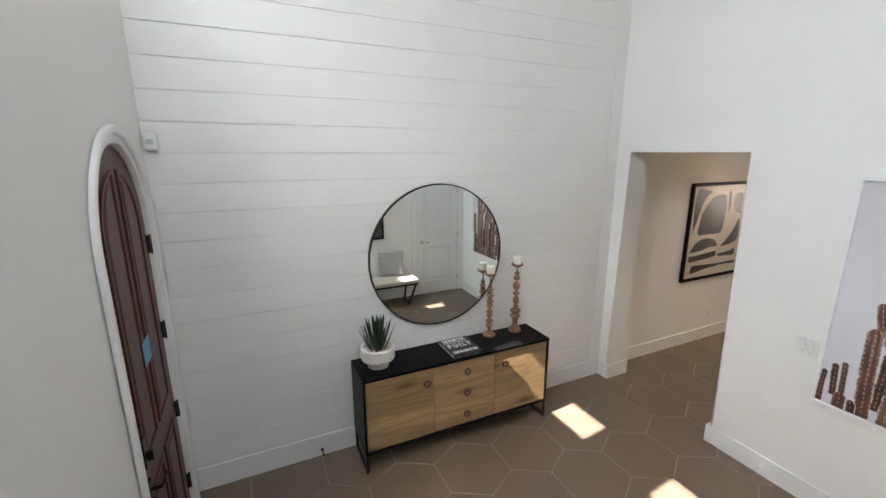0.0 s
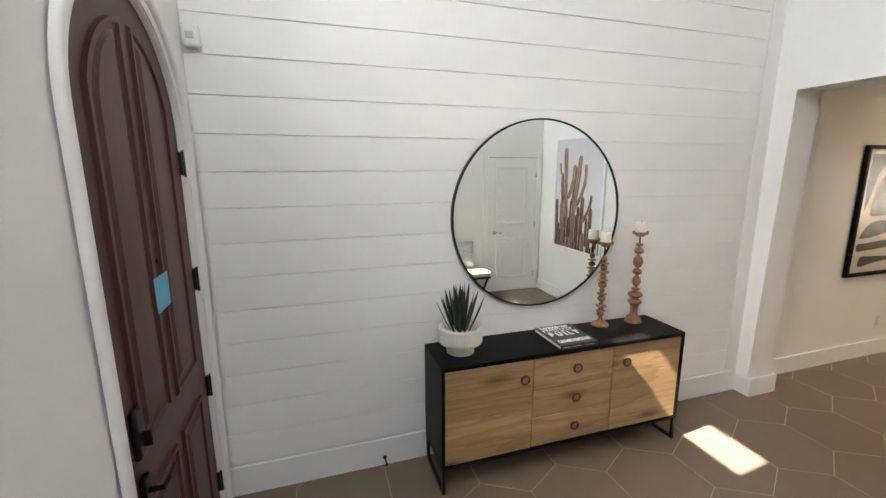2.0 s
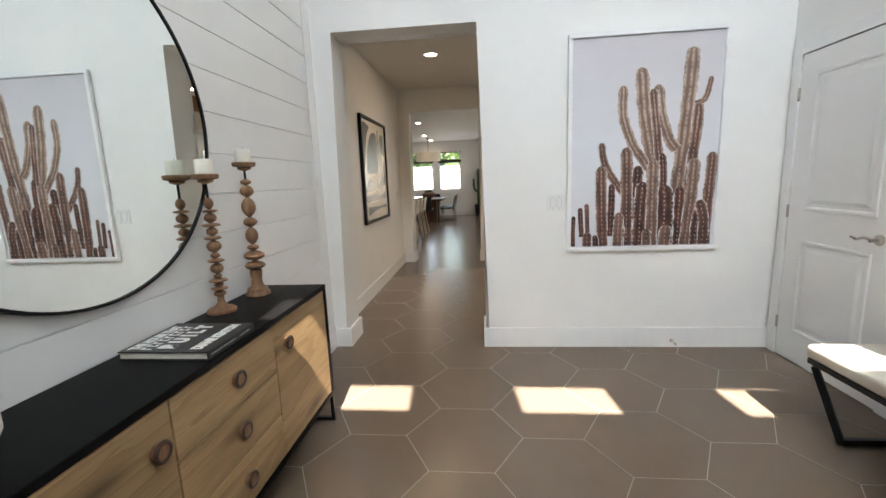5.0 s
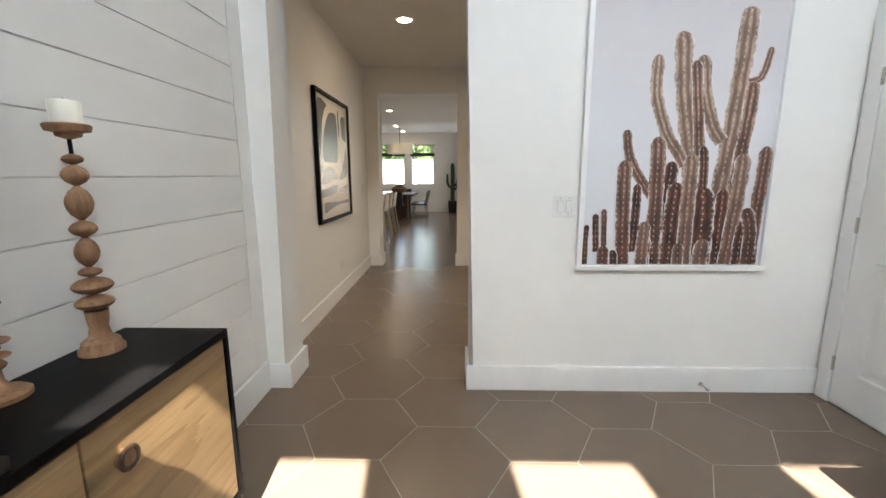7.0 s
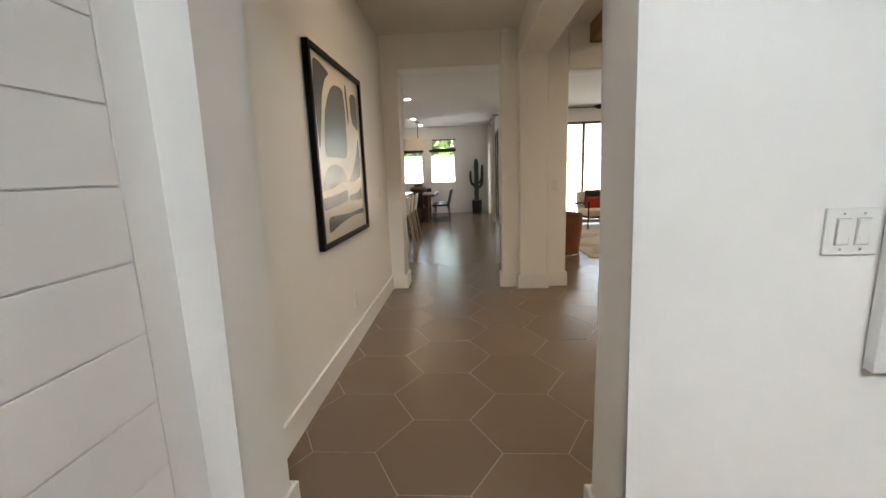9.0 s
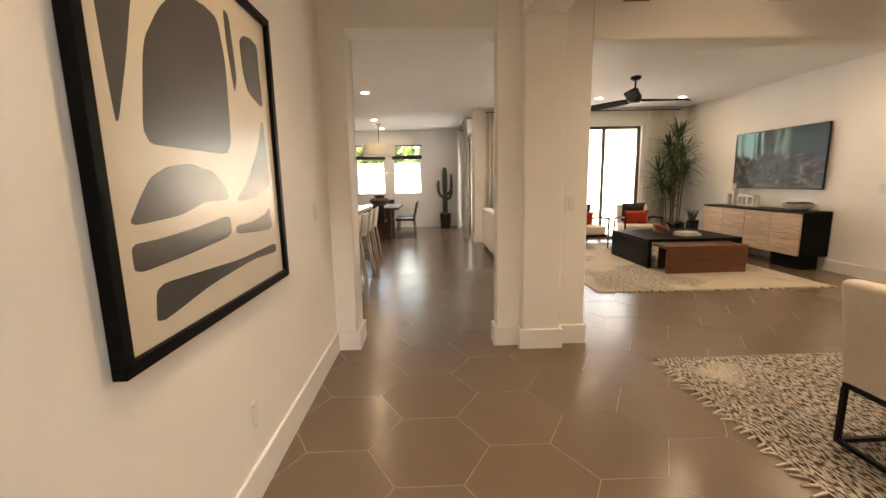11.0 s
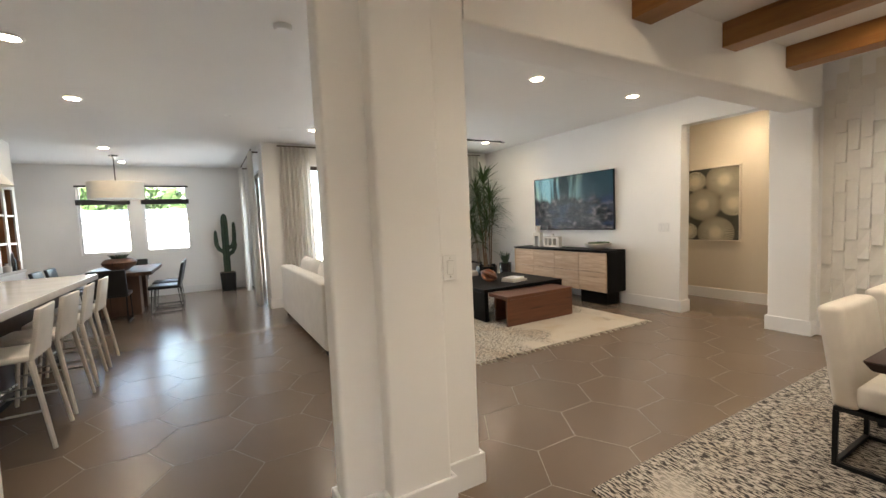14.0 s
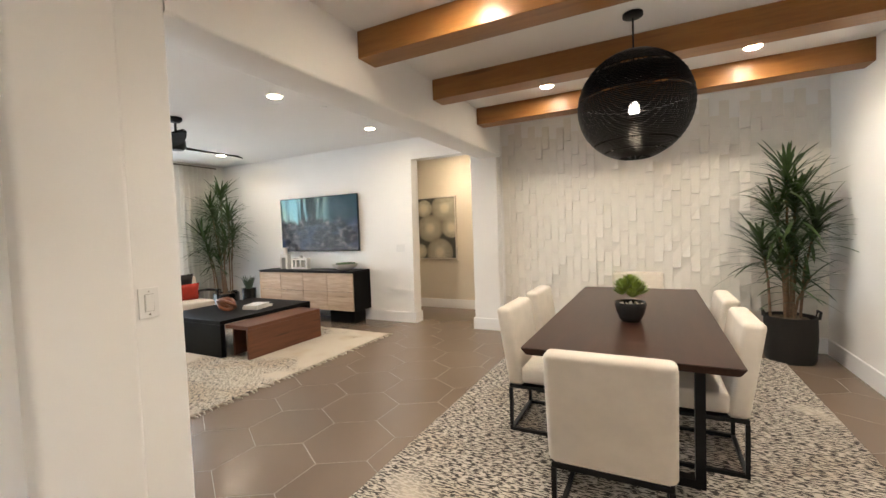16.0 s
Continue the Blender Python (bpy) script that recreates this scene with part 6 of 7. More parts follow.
# sofa seen from behind
sf = thing("sofa", 11.05, 0.93, 0, 0, "white upholstered sofa with loose back cushions", "sofa")
part("back", box(-1.35, 1.35, 0.22, 0.41, 0.06, 0.80, 0.035, 4), SOFAFAB, sf, "", True)
part("seat_base", box(-1.35, 1.35, -0.52, 0.22, 0.06, 0.30, 0.02), SOFAFAB, sf, "", True)
for sx in (-1, 1):
    part("arm", box(min(sx * 1.35, sx * 1.17), max(sx * 1.35, sx * 1.17), -0.52, 0.22, 0.30, 0.60, 0.03, 3), SOFAFAB, sf, "", True)
for k in range(2):
    part("seat_cushion", box(-1.165 + k * 1.167, -0.002 + k * 1.167, -0.50, 0.215, 0.30, 0.47, 0.04, 4), SOFAFAB, sf, "", True)
    bm = pillow_mesh(1.1, 0.52, 0.22)
    bmesh.ops.transform(bm, matrix=pose(-0.58 + k * 1.16, 0.10, 0.68, 8, 0, 0), verts=bm.verts)
    part("back_cushion", bm, SOFAFAB, sf, "", True)
for sx in (-1, 1):
    for y in (-0.45, 0.34):
        part("foot", box(sx * 1.25 - 0.03, sx * 1.25 + 0.03, y - 0.03, y + 0.03, 0.013 if y < 0 else 0.0, 0.06), BLACKWOOD, sf)

# barrel chair with a leather outside
bc = thing("barrel_chair", 9.12, 0.80, 0.013, 20, "cognac leather barrel chair with a cream seat", "armchair")
bm = bmesh.new()
n = 28
for r0, r1 in ((0.36, 0.31),):
    rows = []
    for i in range(n + 1):
        a = radians(-60) + radians(300) * i / n
        top = 0.62 + 0.10 * math.sin(math.pi * i / n)
        rows.append([bm.verts.new((r * math.cos(a), r * math.sin(a), z)) for r, z in ((r0 * 0.9, 0.0), (r0, 0.35), (r0, top), (r1, top), (r1, 0.36), (r1 * 0.9, 0.0))])
    for a, c in zip(rows, rows[1:]):
        for k in range(5):
            bm.faces.new((a[k], a[k + 1], c[k + 1], c[k]))
        bm.faces.new((a[5], a[0], c[0], c[5]))
    bm.faces.new(rows[0])
    bm.faces.new(rows[-1][::-1])
part("shell", bm, LEATHER, bc, "cognac leather shell", True)
part("seat", lathe([(0.30, 0.05), (0.30, 0.38), (0.28, 0.42), (0.02, 0.43)], 28), FABRIC, bc, "", True)


def arm_chair():
    """Cream chair that faces -x, with slim dark wooden arms."""
    e = thing("armchair", 0, 0, 0, 0, "cream armchair with slim dark wood arms", "armchair", "armchairs by the sliding door")
    part("seat", box(-0.33, 0.30, -0.30, 0.30, 0.27, 0.43, 0.04, 4), FABRIC, e, "", True)
    bm = box(0.20, 0.34, -0.30, 0.30, 0.40, 0.80, 0.04, 4)
    for v in bm.verts:
        v.co.x += max(0, v.co.z - 0.4) * 0.25
    part("backrest", bm, FABRIC, e, "", True)
    for s in (-1, 1):
        part("arm", tube([(-0.36, s * 0.33, 0.58), (0.0, s * 0.33, 0.57), (0.36, s * 0.33, 0.52)], 0.02), BLACKWOOD, e, "dark wood arm", True)
        part("leg", tube([(-0.34, s * 0.33, 0.0), (-0.35, s * 0.33, 0.57)], 0.014, 0.018), BLACKWOOD, e)
        part("leg", tube([(0.40, s * 0.33, 0.0), (0.32, s * 0.33, 0.53)], 0.014, 0.018), BLACKWOOD, e)
    part("seat_rail", box(-0.32, 0.32, -0.32, 0.32, 0.235, 0.27), BLACKWOOD, e)
    return e


ac = arm_chair()
ac.matrix_basis = pose(11.9, -0.62, 0.0135, 0, 0, 10)
copy_thing(ac, pose(11.95, -1.72, 0.0135, 0, 0, -8))
for y, a in ((-0.62, 10), (-1.72, -8)):
    x = 11.9 if y > -1 else 11.95
    cushion(x + 0.20, y, 0.655, -12, 90 + a, 0.44, 0.42, 0.13, DARKFAB, "charcoal square cushion on the armchair")
    cushion(x + 0.05, y, 0.575, -12, 90 + a, 0.46, 0.28, 0.12, REDFAB, "red lumbar cushion on the armchair")

# sliding door
sd = thing("door_3", 13.08, -0.75, 0, 0, "wide glazed sliding patio door with bronze frames", "sliding door", "", "structure")
for y in (-1.5, -0.72, 0.09, 0.86, 1.44):
    part("stile", box(-0.03, 0.03, y, y + 0.06, 0, 2.48), BRONZEFRAME, sd)
part("head_rail", box(-0.035, 0.035, -1.5, 1.5, 2.42, 2.48), BRONZEFRAME, sd)
part("sill_rail", box(-0.035, 0.035, -1.5, 1.5, 0.0, 0.05), BRONZEFRAME, sd)
for y0, y1 in ((-1.44, -0.72), (-0.66, 0.09), (0.15, 0.86), (0.92, 1.44)):
    g = part("pane", box(-0.004, 0.004, y0, y1, 0.05, 2.42), GLASS, sd)
    g.visible_shadow = False
ND = thing("door_4", 14.65, 1.37, 0, 0, "glazed nook door with bronze frame behind curtains", "glazed door", "", "structure")
for x in (-1.05, -0.03, 0.99):
    part("stile", box(x, x + 0.06, -0.03, 0.03, 0, 2.48), BRONZEFRAME, ND)
part("head_rail", box(-0.99, 0.99, -0.029, 0.029, 2.42, 2.479), BRONZEFRAME, ND)
for x in (-0.99, 0.03):
    g = part("pane", box(x, x + 0.96, -0.004, 0.004, 0.0, 2.42), GLASS, ND)
    g.visible_shadow = False


def drape(x, y, rz, width, z0, z1, folds, label):
    """A curtain of soft vertical folds hung from its heading."""
    e = thing("curtain", x, y, 0, rz, label, "curtain", "white curtains")
    bm = bmesh.new()
    nu, nv = folds * 8, 10
    th = 0.004
    rows = []
    for j in range(nv + 1):
        t = j / nv
        z = z0 + (z1 - z0) * t
        rows.append([])
        for i in range(nu + 1):
            u = i / nu
            dep = (0.028 + 0.016 * (1 - t)) * math.sin(2 * math.pi * folds * u + 0.5 * math.sin(3 * t + u * 9)) + 0.008 * math.sin(17 * u + 4 * t)
            rows[-1].append(bm.verts.new(((u - 0.5) * width * (1 + 0.06 * (1 - t)), dep, z)))
    for j in range(nv):
        for i in range(nu):
            bm.faces.new((rows[j][i], rows[j][i + 1], rows[j + 1][i + 1], rows[j + 1][i]))
    bmesh.ops.solidify(bm, geom=bm.faces[:], thickness=th)
    part("cloth", bm, CURTAIN, e, "", True)
    return e


drape(12.88, 0.92, 90, 0.50, 0.02, 2.78, 7, "floor-length white curtain at the patio door")
drape(12.88, -2.62, 90, 0.68, 0.02, 2.78, 8, "floor-length white curtain in the living room corner")
drape(13.50, 1.58, 0, 0.42, 0.02, 2.76, 6, "floor-length white curtain in the nook")
drape(15.75, 1.58, 0, 0.50, 0.02, 2.76, 6, "floor-length white curtain in the nook")
rd = thing("curtain_rod", 12.88, -0.85, 2.79, 0, "slim dark curtain rod", "curtain rod")
part("rod", tube([(0, -2.15, 0), (0, 2.05, 0)], 0.012), BRONZEFRAME, rd)
for yy in (-1.7, 0.0, 1.7):
    part("bracket", box(0, 0.09, yy - 0.01, yy + 0.01, -0.012, 0.012), BRONZEFRAME, rd)
rd = thing("curtain_rod", 14.6, 1.58, 2.77, 0, "slim dark curtain rod", "curtain rod")
part("rod", tube([(-1.35, 0, 0), (1.45, 0, 0)], 0.012), BRONZEFRAME, rd)
for xx in (-1.1, 1.2):
    part("bracket", box(xx - 0.01, xx + 0.01, -0.14, 0, -0.012, 0.012), BRONZEFRAME, rd)

# ---------- kitchen and breakfast nook ----------
isl = thing("kitchen_island", 10.2, 4.1, 0, 0, "dark kitchen island cabinet with panelled sides", "kitchen island")
part("cabinet", box(-1.30, 1.36, -0.25, 0.45, 0.09, 0.89, 0.003, 1), TABLEWOOD, isl)
part("plinth", box(-1.25, 1.31, -0.2, 0.40, 0.0, 0.09), BLACKWOOD, isl)
wt_ = thing("island_worktop", 10.2, 4.1, 0.89, 0, "thick white quartz worktop with an overhang", "worktop")
part("slab", box(-1.36, 1.42, -0.60, 0.50, 0.0, 0.06, 0.005), QUARTZ, wt_)


ip = thing("cone_pendant", 10.65, 4.15, CEIL, 0, "cream conical pendant lamp on a white cord over the island", "pendant lamp")
part("canopy", lathe([(0.06, 0), (0.06, -0.02), (0.01, -0.025)], 24), WHITEPLASTIC, ip, "", True)
part("cord", lathe([(0.004, -0.02), (0.004, -0.56)], 8), WHITEPLASTIC, ip)
part("shade", lathe([(0.03, -0.55), (0.05, -0.60), (0.28, -0.935), (0.283, -0.945), (0.272, -0.937), (0.045, -0.61)], 40), CERAMIC, ip, "cream cone shade", True)
part("bulb", lathe([(0.02, -0.66), (0.045, -0.71), (0.04, -0.75), (0.005, -0.765)], 16), BULB, ip, "glowing warm bulb", True)


def bar_stool():
    """Stool that faces +y: a sling of leather on four splayed legs."""
    e = thing("bar_stool", 0, 0, 0, 0, "cream leather counter stool with slim splayed legs", "bar stool", "stools at the island")
    part("seat", box(-0.21, 0.21, -0.19, 0.21, 0.60, 0.645, 0.015, 3), CREAMLEATHER, e, "", True)
    bm = box(-0.21, 0.21, -0.215, -0.185, 0.60, 0.94, 0.010, 3)
    for v in bm.verts:
        v.co.y -= max(0, v.co.z - 0.62) * 0.16
        v.co.x *= 1 - 0.10 * max(0, v.co.z - 0.62) / 0.32
        v.co.y += 0.25 * v.co.x ** 2
    part("backrest", bm, CREAMLEATHER, e, "", True)
    for sx in (-1, 1):
        part("leg", tube([(sx * 0.235, -0.27, 0), (sx * 0.19, -0.185, 0.60)], 0.014, 0.019), CREAMLEATHER, e)
        part("leg", tube([(sx * 0.225, 0.24, 0), (sx * 0.19, 0.17, 0.60)], 0.014, 0.019), CREAMLEATHER, e)
    part("footrest", tube([(-0.20, 0.215, 0.2), (0.20, 0.215, 0.2)], 0.009), NICKEL, e)
    for sx in (-1, 1):
        part("side_rail", tube([(sx * 0.21, -0.23, 0.26), (sx * 0.21, 0.21, 0.26)], 0.008), NICKEL, e)
    return e


st = bar_stool()
st.matrix_basis = pose(9.19, 3.60, 0, 0, 0, 2)
for x, a in ((9.82, -3), (10.45, 2), (11.08, 0)):
    copy_thing(st, pose(x, 3.60, 0, 0, 0, a))

hu = thing("wall_cabinet", 13.1, 5.15, 0, 0, "white wall cabinet with open shelves and a warm wood back", "cabinet")
part("base_cabinet", box(-1.0, 0.9, -0.35, 0.345, 0.0, 0.90, 0.003, 1), CABINETWHITE, hu)
part("counter", box(-1.02, 0.92, -0.37, 0.345, 0.90, 0.94, 0.003, 1), QUARTZ, hu)
part("back", box(-1.0, 0.9, 0.30, 0.345, 0.94, 2.14), WARMBACK, hu, "warm brown wood back")
part("upper_cabinet", box(-1.0, 0.9, -0.33, 0.345, 2.14, CEIL - 0.002, 0.003, 1), CABINETWHITE, hu)
for xk in (-1.0, -0.62, -0.24, 0.10, 0.46, 0.82):
    part("divider", box(xk, xk + 0.08, -0.305, 0.30, 0.94, 2.14), WARMBACK, hu, "warm brown wood divider")
    part("front_stile", box(xk, xk + 0.08, -0.33, -0.305, 0.94, 2.14, 0.003, 1), CABINETWHITE, hu)
for x0, x1 in ((-0.92, -0.62), (-0.54, -0.24), (-0.16, 0.10), (0.18, 0.46), (0.54, 0.82)):
    for z in (1.32, 1.73):
        part("shelf", box(x0, x1, -0.32, 0.30, z, z + 0.03), CABINETWHITE, hu)
for x, y, r, h, mt in ((13.62, 4.87, 0.036, 0.26, BLACKCERAMIC), (13.76, 4.86, 0.03, 0.20, TURNED), (13.42, 4.88, 0.05, 0.13, CERAMIC)):
    bo = thing("bottle", x, y - 0.06, 0.9405, 0, "small bottle standing on the nook counter", "bottle", "bottles on the counter")
    part("glass_body", lathe([(r * 0.9, 0), (r, 0.01), (r, h * 0.6), (r * 0.4, h * 0.75), (r * 0.36, h * 0.95)], 20), mt, bo, "", True)
    part("cap", lathe([(r * 0.42, h * 0.95), (r * 0.42, h), (r * 0.1, h + 0.002)], 14), BLACKMETAL, bo)

nt = thing("nook_table", 14.75, 3.72, 0, 0, "rustic dark wood table with block legs", "dining table")
part("tabletop", box(-0.95, 0.95, -0.52, 0.52, 0.70, 0.76, 0.004), NOOKWOOD, nt)
for x in (-0.42, 0.42):
    part("pedestal", box(x - 0.16, x + 0.16, -0.30, 0.30, 0.0, 0.70, 0.005), NOOKWOOD, nt)


def sled_chair():
    """Black chair that faces -x on a wire sled base."""
    e = thing("nook_chair", 0, 0, 0, 0, "black leather chair on a thin metal sled base", "chair", "chairs round the nook table")
    part("seat", box(-0.24, 0.23, -0.24, 0.24, 0.42, 0.48, 0.022, 3), BLACKLEATHER, e, "", True)
    bm = box(0.19, 0.24, -0.24, 0.24, 0.45, 0.86, 0.018, 3)
    for v in bm.verts:
        v.co.x += max(0, v.co.z - 0.47) * 0.22
    part("backrest", bm, BLACKLEATHER, e, "", True)
    for s in (-1, 1):
        part("sled_leg", tube([(0.30, s * 0.21, 0.82), (0.20, s * 0.21, 0.43), (0.24, s * 0.21, 0.012), (-0.22, s * 0.21, 0.012), (-0.18, s * 0.21, 0.43)], 0.011), BLACKMETAL, e)
    part("cross_bar", tube([(-0.2, -0.21, 0.012), (-0.2, 0.21, 0.012)], 0.008), BLACKMETAL, e)
    return e


nc = sled_chair()
nc.matrix_basis = pose(14.85, 3.05, 0, 0, 0, -90)
for x, y, a in ((14.15, 3.05, -90), (13.62, 3.72, 180), (14.2, 4.45, 90), (14.9, 4.45, 90), (15.85, 3.72, 0)):
    copy_thing(nc, pose(x, y, 0, 0, 0, a))
cb = vase("centrepiece_bowl", 14.5, 3.72, 0.7605, [(0.10, 0), (0.14, 0.02), (0.24, 0.10), (0.26, 0.15), (0.20, 0.21), (0.15, 0.22), (0.13, 0.19), (0.01, 0.18)], NOOKWOOD, "wide stone bowl with succulents on the nook table", "bowl")
bm = bmesh.new()
for k in range(30):
    a = k * 2.4
    blade(bm, (0.06 * math.cos(a), 0.06 * math.sin(a), 0.18), (math.cos(a) * 0.8, math.sin(a) * 0.8, 0.9), 0.15, 0.04, 0.0, 0.3, 4)
part("succulents", bm, CACTUSGREEN, cb)

np_ = thing("drum_pendant", 14.9, 3.72, CEIL, 0, "wide linen drum pendant lamp over the nook table", "pendant lamp")
part("canopy", lathe([(0.07, 0), (0.07, -0.02), (0.01, -0.025)], 24), BRONZE, np_)
part("stem", lathe([(0.008, -0.02), (0.008, -0.50)], 10), BRONZE, np_)
bm = bmesh.new()
n = 48
for z0, z1 in ((-0.80, -0.50),):
    ro_ = [[bm.verts.new((r * math.cos(2 * math.pi * i / n), r * math.sin(2 * math.pi * i / n), z)) for i in range(n)] for r, z in ((0.42, z0), (0.42, z1), (0.412, z1), (0.412, z0))]
    for q in range(4):
        for i in range(n):
            bm.faces.new((ro_[q][i], ro_[q][(i + 1) % n], ro_[(q + 1) % 4][(i + 1) % n], ro_[(q + 1) % 4][i]))
part("shade", bm, SHADEGLOW, np_, "off-white linen shade", True)
part("diffuser", lathe([(0.41, -0.792), (0.41, -0.788)], 48), SHADEGLOW, np_)
part("spoke", box(-0.41, 0.41, -0.006, 0.006, -0.512, -0.50), BRONZE, np_)

# nook windows with rolled shades
for y0, y1 in ((3.74, 4.60), (2.66, 3.51)):
    w = thing("window_%d" % (1 if y0 > 3.6 else 2), 16.46, (y0 + y1) / 2, 1.0, 0, "white double-hung nook window with bright daylight", "window", "", "structure")
    h = (y1 - y0) / 2
    for s in (-1, 1):
        part("frame_side", box(-0.03, 0.03, min(s * h, s * (h - 0.04)), max(s * h, s * (h - 0.04)), 0, 1.44), TRIM, w)
    for z in (0.0, 0.68, 1.40):
        part("frame_rail", box(-0.03, 0.03, -h + 0.04, h - 0.04, z, z + 0.04), TRIM, w)
    for z0, z1 in ((0.04, 0.68), (0.72, 1.40)):
        g = part("pane", box(-0.003, 0.003, -h + 0.04, h - 0.04, z0, z1), GLASS, w)
        g.visible_shadow = False
    sh = thing("window_shade", 16.40, (y0 + y1) / 2, 2.03, 0, "dark roman shade pulled up at the nook window", "window shade", "window shades")
    part("folded_cloth", box(-0.045, -0.005, -h - 0.02, h + 0.02, 0.0, 0.11, 0.012, 3), DARKFAB, sh, "", True)
    part("head_rail", box(-0.04, -0.002, -h - 0.02, h + 0.02, 0.37, 0.405), DARKFAB, sh)
    for s in (-1, 1):
        part("lift_cord", tube([(-0.02, s * h * 0.7, 0.1), (-0.02, s * h * 0.7, 0.38)], 0.002), DARKFAB, sh)


# saguaro in a black square pot
sg = thing("cactus_plant", 16.08, 1.98, 0, 0, "tall green columnar cactus in a square black pot", "plant")
bm = box(-0.16, 0.16, -0.16, 0.16, 0, 0.42, 0.006)
for v in bm.verts:
    v.co.x *= 0.9 + 0.25 * v.co.z
    v.co.y *= 0.9 + 0.25 * v.co.z
part("pot", bm, BLACKCERAMIC, sg, "square black pot")
part("soil", box(-0.13, 0.13, -0.13, 0.13, 0.40, 0.43), SOIL, sg)


def ribbed(points, r, bm):
    pts = [Vector(p) for p in points]
    n = 24
    rings = []
    for i, p in enumerate(pts):
        d = (pts[min(i + 1, len(pts) - 1)] - pts[max(i - 1, 0)]).normalized()
        s = d.cross(Vector((1, 0, 0))).normalized()
        u = s.cross(d)
        k = 1.0 if i < len(pts) - 2 else (0.75 if i == len(pts) - 2 else 0.2)
        rings.append([bm.verts.new(p + r * k * (1 if q % 2 else 0.8) * (math.cos(2 * math.pi * q / n) * s + math.sin(2 * math.pi * q / n) * u)) for q in range(n)])
    for a, c in zip(rings, rings[1:]):
        for q in range(n):
            bm.faces.new((a[q], a[(q + 1) % n], c[(q + 1) % n], c[q]))
    bm.faces.new(rings[-1])
    bm.faces.new(rings[0][::-1])
    return bm


part("trunk", ribbed([(0, 0, 0.42), (0, 0, 0.8), (0, 0, 1.2), (0, 0, 1.6), (0, 0, 1.72), (0, 0, 1.77)], 0.075, bmesh.new()), CACTUSGREEN, sg, "", True)
for s, z0, z1 in ((1, 0.95, 1.40), (-1, 1.02, 1.58), (-1, 0.88, 1.2)):
    part("arm", ribbed([(0, s * 0.05, z0 - 0.05), (0, s * 0.13, z0), (0, s * 0.18, z0 + 0.1), (0, s * 0.19, (z0 + z1) / 2), (0, s * 0.19, z1 - 0.05), (0, s * 0.19, z1)], 0.045, bmesh.new()), CACTUSGREEN, sg, "", True)

# garden beyond the windows
hd = solid("hedge", bmesh.new(), HEDGE, "leafy green trees beyond the garden wall", "tree", "stuff")
bm = bmesh.new()
rg = random.Random(8)
for i in range(2600):
    p = Vector((rg.uniform(25.5, 28), rg.uniform(0.5, 18), 0))
    p.z = 2.2 + 3.8 * rg.random() * (0.6 + 0.4 * math.sin(p.y * 0.9))
    a = Vector((rg.gauss(0, 1), rg.gauss(0, 1), rg.gauss(0, 1))).normalized() * rg.uniform(0.15, 0.4)
    b = a.cross(Vector((rg.gauss(0, 1), rg.gauss(0, 1), 0.3))).normalized() * rg.uniform(0.08, 0.2)
    bm.faces.new([bm.verts.new(p + a), bm.verts.new(p + b), bm.verts.new(p - a), bm.verts.new(p - b)])
bm.to_mesh(hd.data)
bm.free()

# ---------- raised plaster tiles on the dining wall ----------
tw = new("tile_cladding")
tagged(tw, "cream vertical plaster tiles with slanted relief, set in staggered columns", "wall tiles", "", "structure")
TWD, THT = 0.094, 0.30
kinds = []
for a, c in ((0.042, 0.008), (0.036, 0.018), (0.010, 0.030), (0.030, 0.006), (0.046, 0.014), (0.018, 0.014)):
    me = bpy.data.meshes.new("plaster_tile")
    w, h = TWD - 0.001, THT - 0.003
    vs, q = [], 6
    for z, k in ((0, 0.94), (0.006, 1.0), (h * 0.5, 0.62), (h, 0.24)):
        vs += [(0, 0, z), (0, a * k * 0.93, z), (0.05 * w, a * k, z), (0.95 * w, c * k, z), (w, c * k * 0.9, z), (w, 0, z)]
    fs = [(r + i, r + (i + 1) % q, r + q + (i + 1) % q, r + q + i) for r in (0, q, 2 * q) for i in range(q)] + [tuple(range(q))[::-1], tuple(range(3 * q, 4 * q))]
    me.from_pydata(vs, [], [f[::-1] for f in fs])
    me.materials.append(PLASTERTILE)
    kinds.append(me)
rg = random.Random(21)
cols = int((7.158 - 3.647) / TWD)
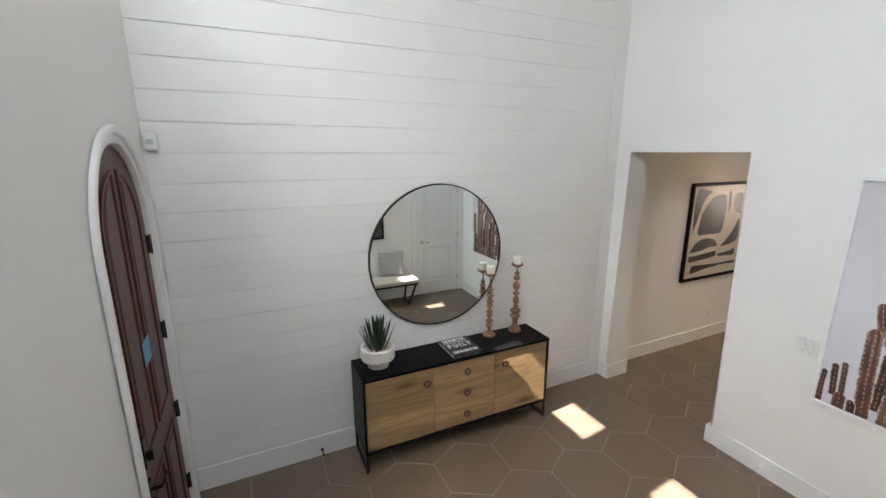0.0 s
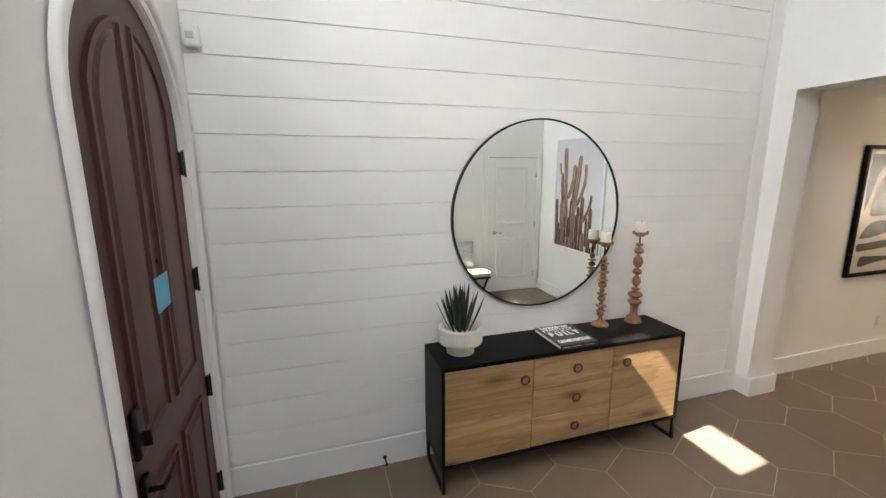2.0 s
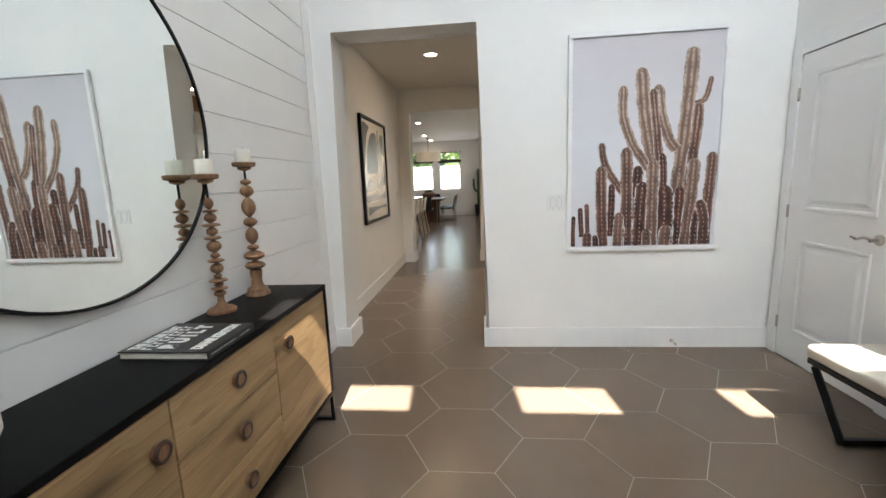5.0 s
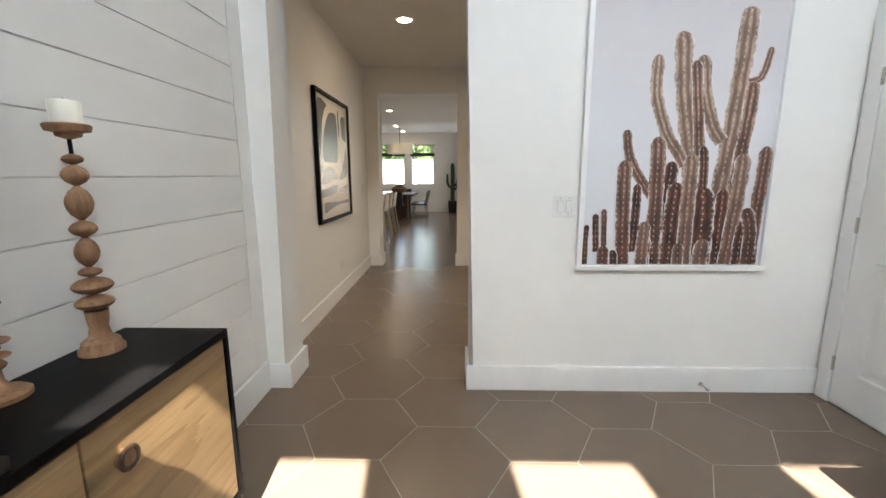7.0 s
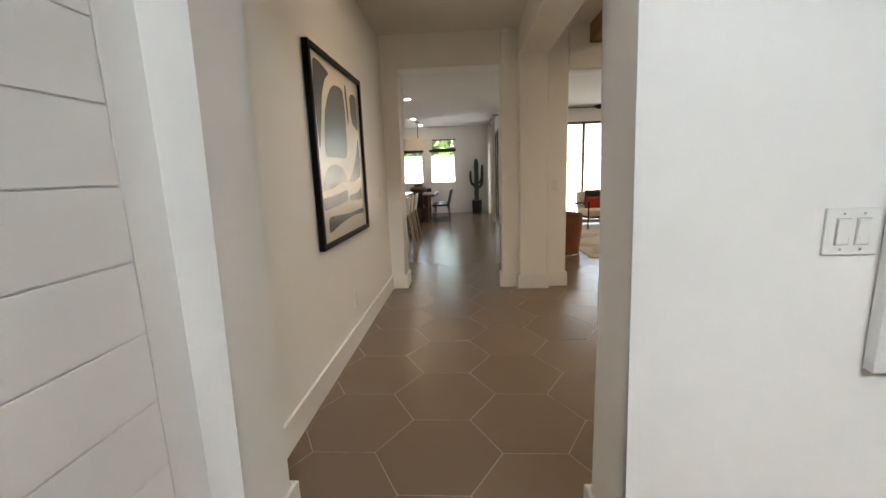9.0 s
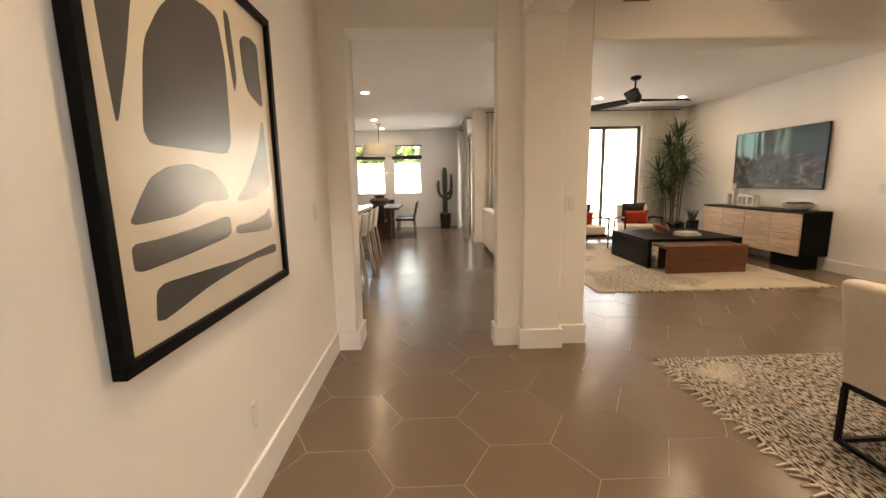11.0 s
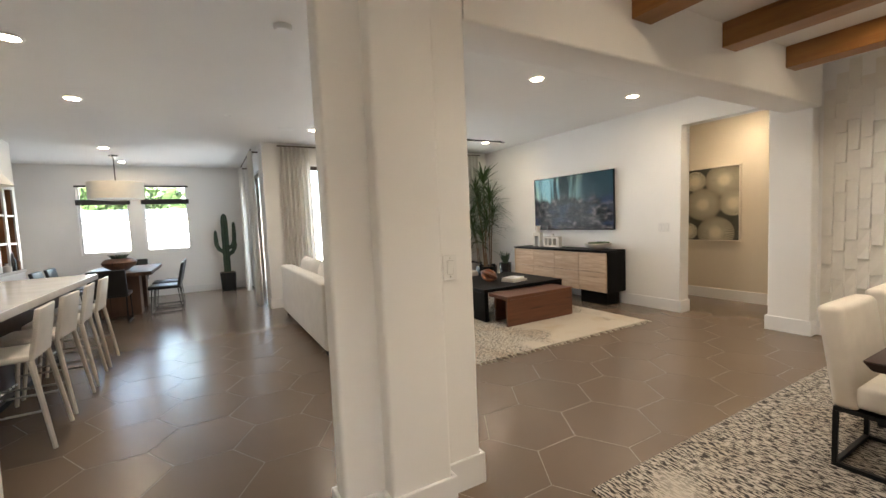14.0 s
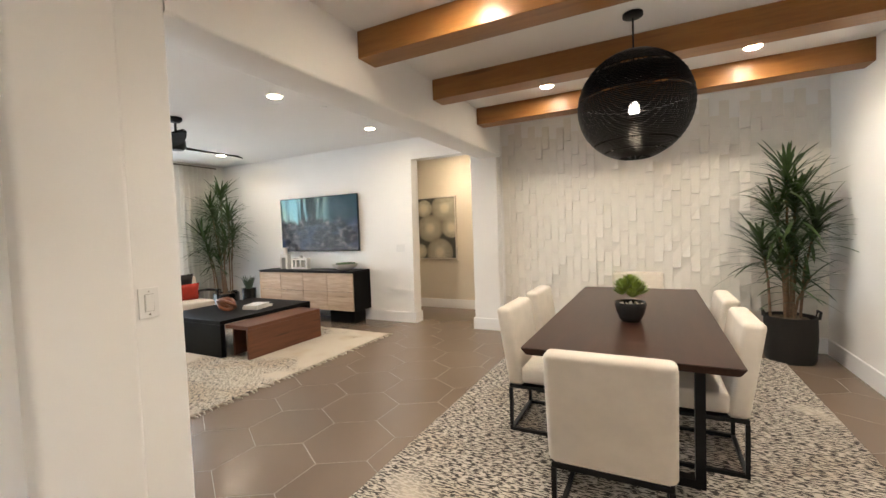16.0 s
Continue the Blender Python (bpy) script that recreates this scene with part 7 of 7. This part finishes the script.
for c in range(cols):
    off = (c * 3 % 7) * THT / 7 + rg.uniform(-0.02, 0.02)
    k = rg.randrange(4)
    z = -off
    while z < CEIL - 0.01:
        if z + THT > 0.05:
            if z + THT <= CEIL:
                o = new("tile", kinds[rg.randrange(6)])
                o.location = (3.648 + c * TWD, -3.33, max(z, 0.0))
                o.parent = tw
        z += THT

# ---------- hexagonal floor tiles ----------
S, X0, Y0 = 0.317, 1.928, 1.98
DX = S * math.sqrt(3) / 2


def hex_mesh(name):
    me = bpy.data.meshes.new(name)
    r = S - 0.0027
    vs, fs = [], []
    for rr_, z in ((r, -0.003), (r, -0.0008), (r - 0.0012, 0.0)):
        vs += [(rr_ * math.sin(math.pi / 3 * i), rr_ * math.cos(math.pi / 3 * i), z) for i in range(6)]
    for q in (0, 6):
        fs += [(q + i, q + (i + 1) % 6, q + 6 + (i + 1) % 6, q + 6 + i) for i in range(6)]
    fs.append(tuple(range(17, 11, -1)))
    me.from_pydata(vs, [], [f[::-1] for f in fs])
    me.materials.append(TILE)
    return me


hexm = hex_mesh("floor_tile")
near, far = [], []
for k in range(-12, 62):
    for n_ in range(-8, 6):
        cx, cy = X0 + k * DX, Y0 + (0.5 * (k % 2) + n_) * 3 * S + 1.5 * S
        if -0.9 < cx < 16.6 and -4.7 < cy < 5.7:
            inside = (cx < 3.7 and -0.7 < cy < 3.65) or (3.4 <= cx < 7.4 and -3.8 < cy < 3.65) or (cx >= 7.0)
            if inside:
                (near if (cx < 10.2 and cy > -3.4) else far).append((cx, cy))
near.sort(key=lambda p: p[0])
far += near[300:]
near = near[:300]
for cx, cy in near:
    o = new("tile", hexm)
    o.location = (cx, cy, 0)
    o.parent = base
vs, fs = [], []
for cx, cy in far:
    b0 = len(vs)
    vs += [(v.co.x + cx, v.co.y + cy, v.co.z) for v in hexm.vertices]
    fs += [tuple(b0 + i for i in p.vertices) for p in hexm.polygons]
me = bpy.data.meshes.new("floor_tiles")
me.from_pydata(vs, [], fs)
me.materials.append(TILE)
o = new("floor_tiles", me)
o.parent = base
o["kind"] = "stuff"
